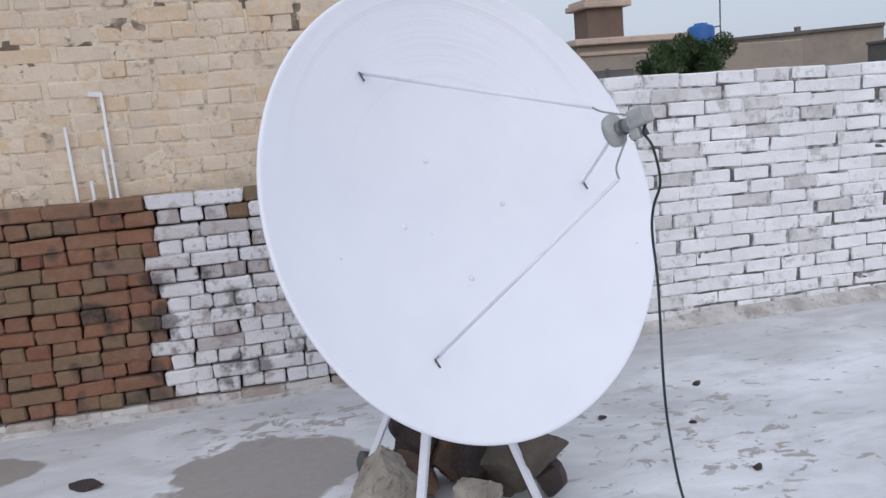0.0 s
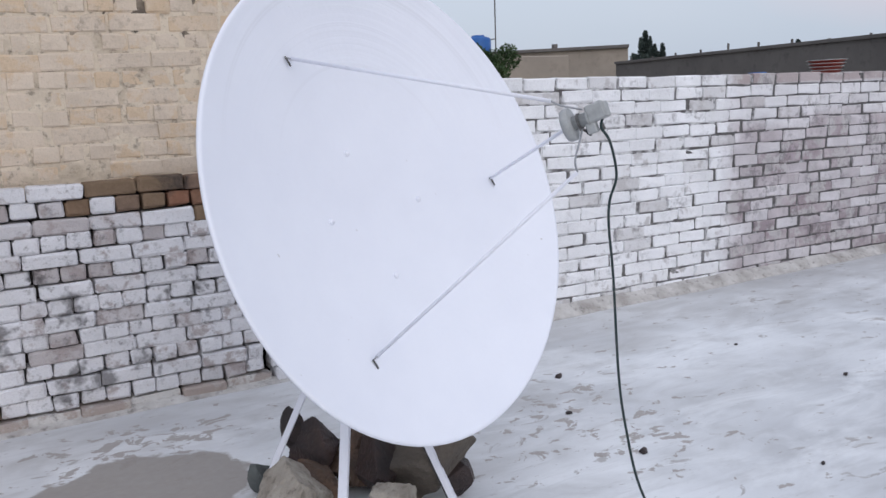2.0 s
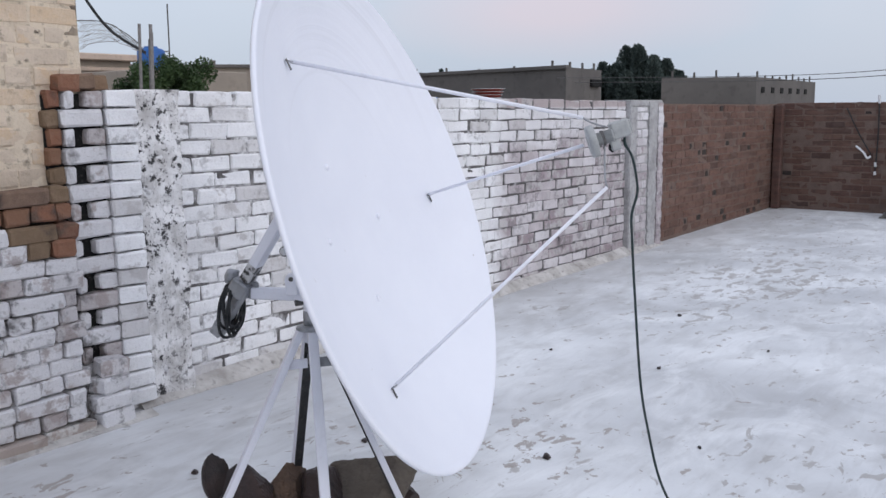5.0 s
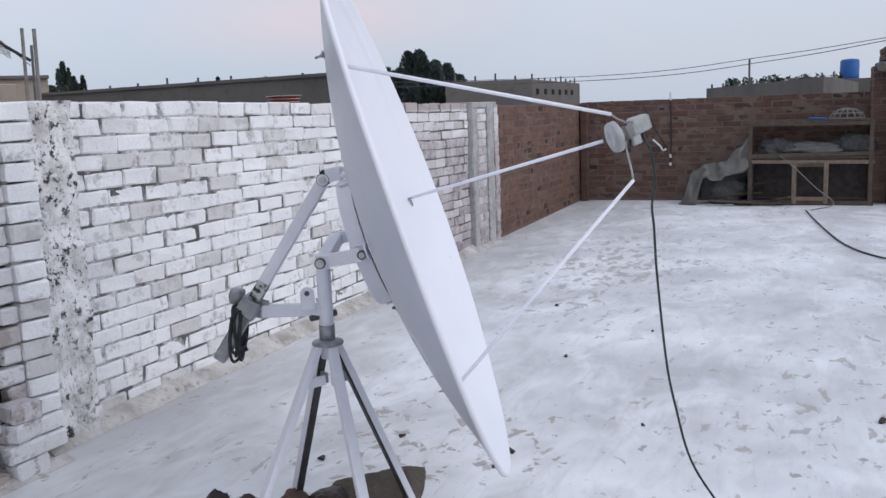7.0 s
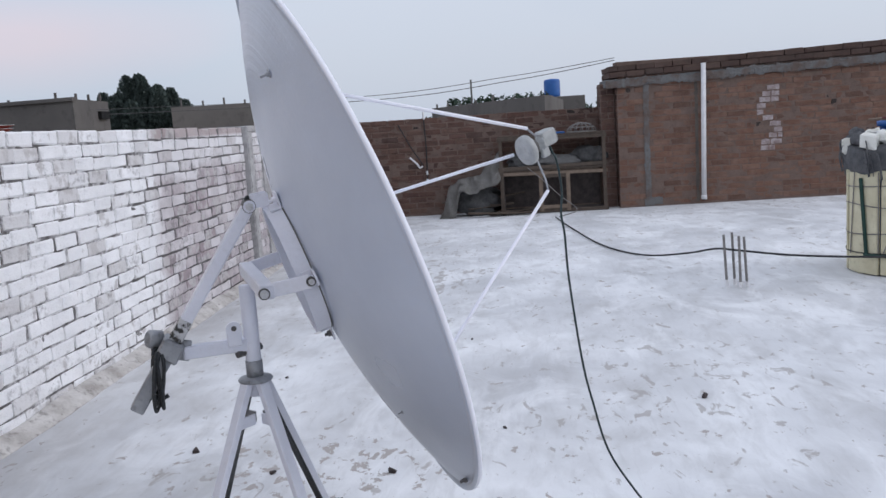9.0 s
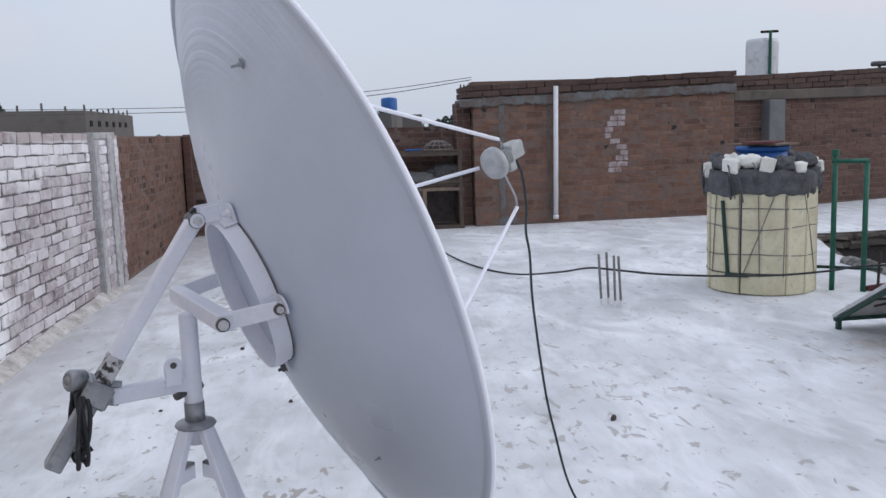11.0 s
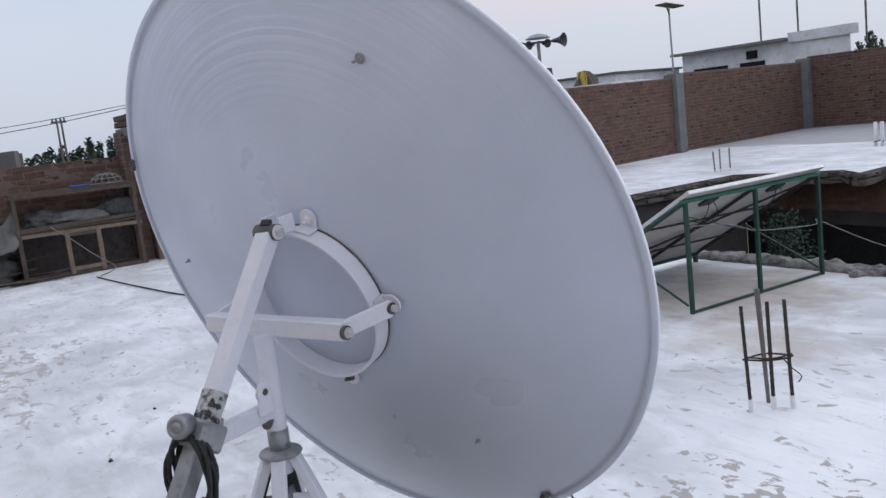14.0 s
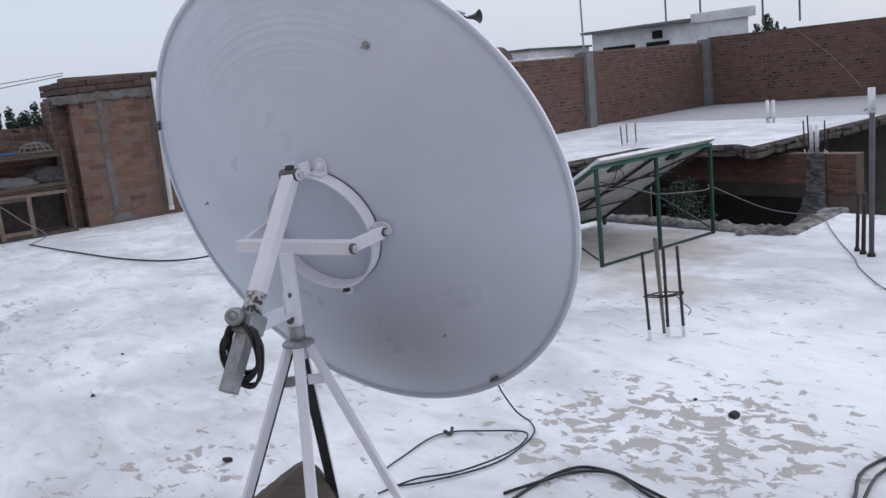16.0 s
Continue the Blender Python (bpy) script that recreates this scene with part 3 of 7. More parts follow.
def tube(points, r, bm=None, sides=7, smooth=5):
    """A round cable through points (a Catmull-Rom line)."""
    p = [Vector(q) for q in points]
    line = []
    for i in range(len(p) - 1):
        a, b, c, d = p[max(i - 1, 0)], p[i], p[i + 1], p[min(i + 2, len(p) - 1)]
        for k in range(smooth):
            t = k / smooth
            line.append(0.5 * ((2 * b) + (c - a) * t + (2 * a - 5 * b + 4 * c - d) * t * t + (3 * b - a - 3 * c + d) * t**3))
    line.append(p[-1])
    b = bmesh.new()
    rings, side = [], None
    for i, q in enumerate(line):
        w = (line[min(i + 1, len(line) - 1)] - line[max(i - 1, 0)]).normalized()
        if side is None:
            side = w.orthogonal().normalized()
        side = (side - w * side.dot(w)).normalized()
        other = w.cross(side)
        rings.append([b.verts.new(q + r * (math.cos(2 * math.pi * k / sides) * side + math.sin(2 * math.pi * k / sides) * other)) for k in range(sides)])
    for u, v in zip(rings, rings[1:]):
        for k in range(sides):
            b.faces.new((u[k], u[(k + 1) % sides], v[(k + 1) % sides], v[k]))
    b.faces.new(rings[0][::-1])
    b.faces.new(rings[-1])
    bmesh.ops.recalc_face_normals(b, faces=b.faces[:])
    return merge(bm, b)


def rock_mesh(size, seed, rough=0.35, facets=9):
    """A broken stone: a ball cut by random planes, then roughened."""
    rg = random.Random(seed)
    b = bmesh.new()
    bmesh.ops.create_icosphere(b, subdivisions=5, radius=1.0)
    planes = [(Vector((rg.uniform(-1, 1), rg.uniform(-1, 1), rg.uniform(-1, 1))).normalized(), rg.uniform(0.46, 0.72)) for _ in range(facets + 4)]
    shift = Vector((seed * 3.1, seed * 1.7, seed))
    for v in b.verts:
        n = v.co.normalized()
        d = min([1.0] + [h / max(n.dot(w), 1e-3) for w, h in planes if n.dot(w) > 0.05])
        d *= 1 + rough * 0.10 * noise.noise(n * 2.2 + shift) + rough * 0.12 * noise.noise(n * 6 + shift) + rough * 0.09 * noise.noise(n * 14 + shift) + rough * 0.05 * noise.noise(n * 30 + shift)
        v.co = Vector(n[i] * d * size[i] for i in range(3))
    return b


BRICK = {}


def brick_mesh(length, depth, height, mat, rough=0.0042, chamfer=0.0065):
    """Six slightly different chamfered bricks of a size share their meshes."""
    key = (round(length, 3), round(depth, 3), round(height, 3), mat.name)
    if key not in BRICK:
        BRICK[key] = []
        for s in range(6):
            loose = 1.1 if "loose" in mat.name or "stacked" in mat.name else 1.0
            b = box((length, depth, height), bevel=chamfer * (1.35 if loose > 1 else 1.0), rough=rough * loose, seed=s * 31 + int(length * 1000))
            me = bpy.data.meshes.new("brick")
            b.to_mesh(me)
            b.free()
            me.materials.append(mat)
            BRICK[key].append(me)
    return random.choice(BRICK[key])


def lay(parent, spots, mat, limit=300, near=(0.5, 2.0, 0.7), rest_name="brick_courses"):
    """spots: (matrix, length, depth, height[, material]). The nearest become bricks of their own, the rest one mesh."""
    spots = sorted(spots, key=lambda s: (s[0].translation - Vector(near)).length)
    for s in spots[:limit]:
        m, l, d, h = s[:4]
        ob = new("brick", brick_mesh(l, d, h, s[4] if len(s) > 4 else mat))
        ob.matrix_basis = m
        ob.parent = parent
    groups = {}
    for s in spots[limit:]:
        groups.setdefault(s[4].name if len(s) > 4 else mat.name, []).append(s)
    for rest in groups.values():
        verts, faces = [], []
        for s in rest:
            m, l, d, h = s[:4]
            me = brick_mesh(l, d, h, s[4] if len(s) > 4 else mat)
            base = len(verts)
            verts += [tuple(m @ v.co) for v in me.vertices]
            faces += [tuple(base + i for i in p.vertices) for p in me.polygons]
        me = bpy.data.meshes.new(rest_name)
        me.from_pydata(verts, [], faces)
        me.materials.append(rest[0][4] if len(rest[0]) > 4 else mat)
        ob = new(rest_name, me)
        ob.parent = parent
        tagged(ob, kind="stuff")


def courses(p0, p1, z0, z1, pitch=0.0765, length=0.232, joint=0.010, depth=0.07, proud=0.0, jitter=0.002, sunk=0.05, header_rows=0, wobble=0.05, wave=0.0, slope=0.0, burnt=0.0):
    """Brick spots for a running-bond face from p0 to p1; the face looks to the right of that way."""
    p0, p1 = Vector((*p0, 0)), Vector((*p1, 0))
    way = (p1 - p0).normalized()
    total = (p1 - p0).length
    out = Vector((way.y, -way.x, 0))
    turn = Matrix((way, -out, Vector((0, 0, 1)))).transposed().to_4x4()
    spots, row, z = [], 0, z0
    while z + pitch * 0.6 <= z1:
        unit = length / 2 if header_rows and row % header_rows == header_rows - 1 else length
        x = -unit * (0.5 if row % 2 else 0.0) - random.uniform(0, 0.02)
        h = min(pitch, z1 - z) - joint
        while x < total:
            a, b = max(x, 0.0), min(x + unit, total)
            if b - a > 0.05:
                l = max(0.04, round((b - a - joint) / 0.02) * 0.02) if b - a < unit - 0.001 else round(unit - joint, 3)
                c = p0 + way * (a + b) / 2 + out * (proud - depth / 2 + random.uniform(-jitter, jitter)) + Vector((0, 0, z + (h + joint) / 2 + random.uniform(-jitter, jitter) * 0.6 + wave * noise.noise(Vector(((a + b) * 0.9, row * 0.15, 3.0))) + slope * (a + b) / 2))
                m = Matrix.Translation(c) @ turn @ pose(0, 0, 0, 0, random.uniform(-0.5, 0.5) + math.degrees(slope) * -1, random.uniform(-0.5, 0.5))
                # dark half bricks stand in for shaded open holes in the face
                if l > 0.15 and random.random() < burnt:
                    half = round(l / 2 - joint / 2, 3)
                    e = random.choice((-1, 1))
                    spots.append((m @ Matrix.Translation((e * (half + joint) / 2, 0, 0)), half, depth, round(h, 3)))
                    spots.append((m @ Matrix.Translation((-e * (half + joint) / 2, 0.003, 0)), half, depth, round(h * 0.86, 3), M["brick_hole"]))
                else:
                    spots.append((m, l, depth, round(h, 3)))
            x += unit * (1 + random.uniform(-wobble, wobble))
        z += pitch
        row += 1
    return spots


def slab_wall(name, p0, p1, z0, z1, thick, mat, label, back=0.008, parent=None, kind="structure"):
    """The mortar core of a wall, set back behind its brick faces; it stands to the left of the way p0 to p1."""
    p0, p1 = Vector((*p0, 0)), Vector((*p1, 0))
    way = (p1 - p0).normalized()
    out = Vector((way.y, -way.x, 0))
    c = (p0 + p1) / 2 - out * (thick / 2 + back) + Vector((0, 0, (z0 + z1) / 2))
    turn = Matrix((way, -out, Vector((0, 0, 1)))).transposed()
    ob = link(name, box(((p1 - p0).length, thick, z1 - z0), c, 0.004, None, turn), mat, parent)
    return tagged(ob, label, "wall", kind=kind) if not parent else ob


def mortar_face(name, p0, p1, z0, z1, mat, parent, deep=0.010, cell=0.028, top=-0.002, smeared=-9.0, slope=0.0):
    """Uneven mortar between the bricks: raked out in places, smeared flush in others."""
    p0, p1 = Vector((*p0, 0)), Vector((*p1, 0))
    way = (p1 - p0).normalized()
    out = Vector((way.y, -way.x, 0))
    nx, nz = int((p1 - p0).length / cell) + 1, int((z1 - z0) / cell) + 1
    verts, faces = [], []
    for j in range(nz + 1):
        for i in range(nx + 1):
            q = p0 + (p1 - p0) * i / nx + Vector((0, 0, z0 + (z1 + slope * (p1 - p0).length * i / nx - z0) * j / nz))
            d = -deep * 0.55 + deep * 0.9 * noise.noise(q * 9.0) + deep * 0.7 * noise.noise(q * 23.0)
            if q.z < smeared:
                d += 0.0045
            verts.append(tuple(q + out * min(d, top)))
    for j in range(nz):
        for i in range(nx):
            k = j * (nx + 1) + i
            faces.append((k, k + 1, k + nx + 2, k + nx + 1))
    me = bpy.data.meshes.new(name)
    me.from_pydata(verts, [], faces)
    me.materials.append(mat)
    ob = new(name, me)
    ob.parent = parent
    return ob


def ragged(a, b, across, out, lo, hi, thick, seed, wild=0.016, cell=0.022):
    """A thin uneven coat along a to b, reaching from lo to hi across the way, with crumbled edges."""
    a, b, across, out = Vector(a), Vector(b), Vector(across), Vector(out)
    n, m = max(2, int((b - a).length / cell)), 5
    bm = bmesh.new()
    rows = []
    for i in range(n + 1):
        q = a + (b - a) * i / n
        f = Vector((seed * 7.3, i * cell * 9, 0))
        e0 = lo + wild * noise.noise(f) + wild * noise.noise(f * 3.1)
        e1 = hi + wild * noise.noise(f + Vector((50, 0, 0))) + wild * noise.noise(f * 3.1 + Vector((50, 0, 0)))
        row = [bm.verts.new(q + across * e0 - out * 0.01)]
        for j in range(m + 1):
            d = thick * (0.75 + 0.5 * noise.noise(Vector((i * 0.6, j * 0.9, seed)))) * (0.6 if j in (0, m) else 1.0)
            row.append(bm.verts.new(q + across * (e0 + (e1 - e0) * j / m) + out * d))
        row.append(bm.verts.new(q + across * e1 - out * 0.01))
        rows.append(row)
    for p, q in zip(rows, rows[1:]):
        for j in range(len(p) - 1):
            bm.faces.new((p[j], p[j + 1], q[j + 1], q[j]))
    bm.faces.new(rows[0])
    bm.faces.new(rows[-1][::-1])
    bmesh.ops.recalc_face_normals(bm, faces=bm.faces[:])
    return bm


def foliage(centres, count, leaf, seed, squash=1.0):
    """Many small bent leaf clumps scattered in balls (x, y, z, radius)."""
    rg = random.Random(seed)
    verts, faces = [], []
    total = sum(c[3] ** 2 for c in centres)
    for cx, cy, cz, cr in centres:
        for _ in range(max(6, int(count * cr * cr / total))):
            d = Vector((rg.gauss(0, 1), rg.gauss(0, 1), rg.gauss(0, 1))).normalized() * cr * (rg.random() ** 0.45)
            c = Vector((cx + d.x, cy + d.y, cz + d.z * squash))
            a = Vector((rg.uniform(-1, 1), rg.uniform(-1, 1), rg.uniform(-0.6, 1))).normalized()
            b = a.orthogonal().normalized()
            b = (Matrix.Rotation(rg.uniform(0, 6.28), 3, a) @ b)
            s = leaf * rg.uniform(0.6, 1.4)
            n = len(verts)
            w = a.cross(b)
            verts += [tuple(c - a * s), tuple(c + b * s * 0.42 + w * s * 0.12), tuple(c + a * s), tuple(c - b * s * 0.42 + w * s * 0.12)]
            faces += [(n, n + 1, n + 2), (n, n + 2, n + 3)]
    me = bpy.data.meshes.new("crown")
    me.from_pydata(verts, [], faces)
    return me


def tree(name, at, height, width, seed, leaf=0.10, count=9000, label="", spires=9, mat="leaf", base=0.30):
    """A trunk with limbs and a crown of upright leafy sprays, closed within and ragged at its edge."""
    rg = random.Random(seed)
    t = thing(name, label, "tree", at)
    b = rod((0, 0, -0.1), (0, 0, height * 0.7), height * 0.022, sides=9, r2=height * 0.008)
    sprays = [(0.0, 0.0, height * base, height * 0.97, width * 0.20)]
    for k in range(spires * 3):
        ang = 2.4 * k + rg.uniform(-0.4, 0.4)
        rad = width * 0.40 * math.sqrt((k + 0.5) / (spires * 3))
        x, y = rad * math.cos(ang), rad * math.sin(ang)
        top = height * (1.0 - 0.34 * (rad / width) * rg.uniform(0.8, 1.4)) * rg.uniform(0.92, 1.0)
        sprays.append((x, y, height * (base - 0.04) + rg.uniform(0, 0.25) * height * (1 - base), top, width * rg.uniform(0.10, 0.18)))
        if k % 3 == 0:
            rod((0, 0, height * rg.uniform(0.2, 0.4)), (x * 0.9, y * 0.9, top * 0.85), height * 0.008, b, 6, height * 0.002)
    part("trunk", b, M["bark"], t, smooth=True)
    verts, faces = [], []
    weight = [(s[3] - s[2]) * s[4] for s in sprays]
    for x, y, lo, hi, r in (sprays[i] for i in rg.choices(range(len(sprays)), weight, k=count)):
        f = rg.random() ** 0.85
        w = r * min(1.0, 0.35 + f * 4) * (1 - f) ** 0.45 + 0.03 * r
        ang, q = rg.uniform(0, 6.283), rg.random() ** 0.5
        c = Vector((x + w * q * math.cos(ang), y + w * q * math.sin(ang), lo + (hi - lo) * f))
        a = Vector((math.cos(ang) * 0.8 + rg.uniform(-0.5, 0.5), math.sin(ang) * 0.8 + rg.uniform(-0.5, 0.5), rg.uniform(0.2, 1.5))).normalized()
        side = (Matrix.Rotation(rg.uniform(0, 6.28), 3, a) @ a.orthogonal()).normalized()
        z = leaf * rg.uniform(0.55, 1.35)
        n = len(verts)
        verts += [tuple(c - a * z), tuple(c + side * z * 0.40), tuple(c + a * z), tuple(c - side * z * 0.40)]
        faces += [(n, n + 1, n + 2), (n, n + 2, n + 3)]
    me = bpy.data.meshes.new("crown")
    me.from_pydata(verts, [], faces)
    me.materials.append(M[mat])
    crown = new("crown", me)
    crown.parent = t
    return t


# ---- roof, ground and walls ----
GROUND = -3.7
ground = link("ground", box((3000, 3000, 0.2), (0, 0, GROUND - 0.1)), material("dusty_earth", worn((0.24, 0.21, 0.17), (0.16, 0.15, 0.10), 0.05, (0.10, 0.11, 0.06), 0.6, 0.6), 0.95))
tagged(ground, "dusty earth ground far below the roof", "ground", kind="structure")

outline = [(-5, 4.6), (10.78, 4.6), (10.78, 0.7), (10.45, 0.7), (10.45, -3.05), (12.15, -7.6), (13.0, -11.5), (14.05, -17.5), (6.9, -19.0), (6.05, -7.62), (6.5, -7.95), (7.1, -7.75), (8.0, -7.5), (8.0, -2.9), (6.6, -2.35), (5.0, -2.15), (2.25, -2.25), (2.42, -3.1), (-5, -3.1)]
b = bmesh.new()
low = b.faces.new([b.verts.new((x, y, -0.17)) for x, y in outline])
ext = bmesh.ops.extrude_face_region(b, geom=[low])
bmesh.ops.translate(b, verts=[e for e in ext["geom"] if isinstance(e, bmesh.types.BMVert)], vec=(0, 0, 0.17))
bmesh.ops.recalc_face_normals(b, faces=b.faces[:])
for f in b.faces:
    f.material_index = 0 if f.normal.z > 0.5 else 1
floor = link("floor", b, [M["roof"], M["concrete_dark"]])
tagged(floor, "limewashed flat concrete roof, scuffed, with damp and flaked patches", "floor", kind="structure")

# the house under the roof, seen only through the open court
house = tagged(link("house_walls", box((5.2, 0.23, 3.4), (-2.4, -2.95, -1.9)), M["concrete_dark"]), "plain rendered wall below the roof", "wall", kind="structure")
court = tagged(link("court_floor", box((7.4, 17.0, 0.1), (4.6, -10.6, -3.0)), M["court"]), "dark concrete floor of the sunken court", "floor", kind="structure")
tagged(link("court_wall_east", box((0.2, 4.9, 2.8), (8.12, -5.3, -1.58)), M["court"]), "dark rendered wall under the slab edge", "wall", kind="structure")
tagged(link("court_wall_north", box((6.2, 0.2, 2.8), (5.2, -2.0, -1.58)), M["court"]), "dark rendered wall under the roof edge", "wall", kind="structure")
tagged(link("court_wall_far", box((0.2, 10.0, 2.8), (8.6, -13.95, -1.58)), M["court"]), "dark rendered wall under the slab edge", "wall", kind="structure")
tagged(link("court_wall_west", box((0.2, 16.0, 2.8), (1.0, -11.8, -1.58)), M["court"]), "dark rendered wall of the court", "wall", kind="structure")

WALL_TOP = 1.405
SAG = -0.0115
# whitewashed parapet, a little lower towards its far end
wall_n = slab_wall("wall_north", (1.58, 4.235), (6.27, 4.235), 0, WALL_TOP - 0.065, 0.21, M["mortar_parapet"], "whitewashed brick parapet, grimy and weathered at its far end")
lay(wall_n, courses((1.60, 4.235), (6.27, 4.235), 0.03, WALL_TOP, 0.0764, 0.226, 0.0085, jitter=0.0035, wobble=0.08, wave=0.010, slope=SAG), M["brick_white"], 300, (2.6, 3.0, 0.7))
mortar_face("mortar", (1.60, 4.2365), (6.27, 4.2365), 0.0, WALL_TOP - 0.012, M["mortar_parapet"], wall_n, 0.010, 0.022, -0.0045, slope=SAG)
# end pillar of the parapet, proud of the wall
PT = 1.352
pil = slab_wall("wall_pillar_far", (6.27, 4.19), (6.94, 4.19), 0, PT - 0.015, 0.25, M["concrete_pale"], "whitewashed brick and concrete pillar in the parapet")
lay(pil, courses((6.40, 4.19), (6.63, 4.19), 0.03, PT - 0.05, 0.0764, 0.225, 0.009, jitter=0.004), M["brick_white"])
part("concrete_return", ragged((6.275, 4.196, 0.0), (6.275, 4.196, PT - 0.05), (1, 0, 0), (0, -1, 0), 0.0, 0.115, 0.012, 3), M["concrete_pale"], pil, "mottled grey strip along the pillar's edge")
part("concrete_strip", ragged((6.64, 4.190, 0.0), (6.64, 4.190, PT - 0.01), (1, 0, 0), (0, -1, 0), 0.0, 0.165, 0.022, 4), M["concrete_pale"], pil, "bare grey concrete strip")
part("concrete_edge", ragged((6.83, 4.190, 0.0), (6.83, 4.190, PT - 0.02), (1, 0, 0), (0, -1, 0), 0.0, 0.105, 0.03, 5), M["brick_white"], pil, "crumbled limewashed pillar edge")
part("pillar_cap", box((0.66, 0.27, 0.055), (6.605, 4.322, PT - 0.022), 0.008, rough=0.004), M["concrete_pale"], pil, "grey cement top of the pillar")
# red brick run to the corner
wall_r = slab_wall("wall_north_red", (6.94, 4.235), (10.55, 4.235), 0, 1.30, 0.21, M["mortar_grey"], "bare red brick parapet with holes drawn as dark half bricks")
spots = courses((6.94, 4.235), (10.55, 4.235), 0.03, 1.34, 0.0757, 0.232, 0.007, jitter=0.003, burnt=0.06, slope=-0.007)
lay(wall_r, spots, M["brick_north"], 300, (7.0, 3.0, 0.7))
mortar_face("mortar", (6.94, 4.236), (10.55, 4.236), 0.0, 1.325, M["mortar_grey"], wall_r, 0.006, 0.05, slope=-0.007)
part("corner_pier", box((0.11, 0.10, 1.30), (10.48, 4.17, 0.65), 0.01), M["brick_dark"], wall_r)
# low east wall
wall_e = slab_wall("wall_east", (10.55, 4.44), (10.55, 0.40), 0, 1.305, 0.21, M["mortar_grey"], "dark red brick parapet behind the timber cage")
spots = courses((10.55, 4.235), (10.55, 0.40), 0.03, 1.325, 0.0757, 0.232, 0.007, jitter=0.003, burnt=0.05)
lay(wall_e, spots, M["brick_dark"], 300, (9.0, 2.4, 0.7))
mortar_face("mortar", (10.549, 4.235), (10.549, 0.40), 0.0, 1.31, M["mortar_grey"], wall_e, 0.006, 0.05)
# tall wall with a concrete lintel band
wall_t = slab_wall("wall_tall", (10.14, 0.52), (10.22, -3.02), 0, 1.86, 0.30, M["mortar_grey"], "tall red brick wall with a concrete band and painted squiggle")
spots = [s for s in courses((10.14, 0.52), (10.22, -3.02), 0.02, 1.68, 0.0757, 0.232, 0.007, jitter=0.003, burnt=0.03) if not 0.13 < s[0].translation.y < 0.20 or s[0].translation.z > 1.6]
lay(wall_t, spots, M["brick_red"], 300, (8.0, -1.0, 0.8))
mortar_face("mortar", (10.139, 0.52), (10.219, -3.02), 0.0, 1.58, M["mortar_grey"], wall_t, 0.006, 0.05)
# north end laid in darker brick: that side's shade is put into colour
lay(wall_t, courses((10.31, 0.53), (10.15, 0.53), 0.02, 1.60, 0.0757, 0.16, 0.009, jitter=0.004), M["brick_dark"], 60, (8, 1, 0.8), "end_courses")
# set-back jamb at the wall's end, under the projecting band
jamb = part("jamb", box((0.36, 0.185, 1.60), (10.49, 0.6275, 0.80), 0.004), M["mortar_grey"], wall_t)
# jamb faces take the dark brick for their shade too
lay(jamb, courses((10.305, 0.715), (10.305, 0.535), 0.02, 1.58, 0.0757, 0.18, 0.008, jitter=0.003, depth=0.05), M["brick_dark"], 0, rest_name="jamb_courses")
lay(jamb, courses((10.66, 0.722), (10.32, 0.722), 0.02, 1.58, 0.0757, 0.17, 0.008, jitter=0.003, depth=0.05), M["brick_dark"], 0, rest_name="jamb_courses")
part("concrete_band", box((0.56, 3.72, 0.09), (10.44, -1.18, 1.645), 0.008, None, Matrix.Rotation(0.0226, 3, "Z") @ Matrix.Rotation(-0.028, 3, "X"), 0.004), M["concrete"], wall_t)
part("band_face", ragged((10.112, 0.66, 1.512), (10.195, -3.02, 1.617), (0, 0, 1), (-1, 0, 0), 0.025, 0.125, 0.014, 8, 0.030), M["smear"], wall_t, "patchy grey cement over the band")
part("cap_core", box((0.80, 3.58, 0.15), (10.64, -1.25, 1.765), 0.006, None, Matrix.Rotation(0.0226, 3, "Z") @ Matrix.Rotation(-0.028, 3, "X")), M["mortar_grey"], wall_t)
lay(wall_t, courses((10.10, 0.61), (10.19, -3.04), 1.66, 1.845, 0.0757, 0.232, 0.005, 0.30, jitter=0.004, slope=0.030), M["brick_cap"], 60, (8, 0, 1.7))
lay(wall_t, courses((11.02, 0.615), (10.11, 0.615), 1.66, 1.845, 0.0757, 0.232, 0.005, 0.07, jitter=0.004), M["brick_cap"], 60, (8, 0, 1.7), "cap_end_courses")
part("plaster_strip", ragged((10.146, 0.16, 0.02), (10.146, 0.16, 1.60), (0, 1, 0), (-1, 0, 0), -0.035, 0.035, 0.008, 11, 0.014), M["smear"], wall_t, "patchy cement strip filling a chase")
part("plaster_foot", ragged((10.146, 0.21, 0.01), (10.146, -0.02, 0.01), (0, 0, 1), (-1, 0, 0), 0.0, 0.10, 0.012, 12, 0.02), M["smear"], wall_t)
part("plaster_chase", ragged((10.160, -0.47, 0.03), (10.160, -0.47, 1.55), (0, 1, 0), (-1, 0, 0), -0.02, 0.02, 0.006, 13, 0.010), M["concrete_dark"], wall_t)
# an S-shaped stroke of old paint, course by course
stroke = [(-1.35, -1.51), (-1.29, -1.51), (-1.25, -1.50), (-1.22, -1.34), (-1.22, -1.31), (-1.29, -1.43), (-1.38, -1.525), (-1.43, -1.545), (-1.365, -1.545), (-1.27, -1.535), (-1.26, -1.45)]
rg = random.Random(17)
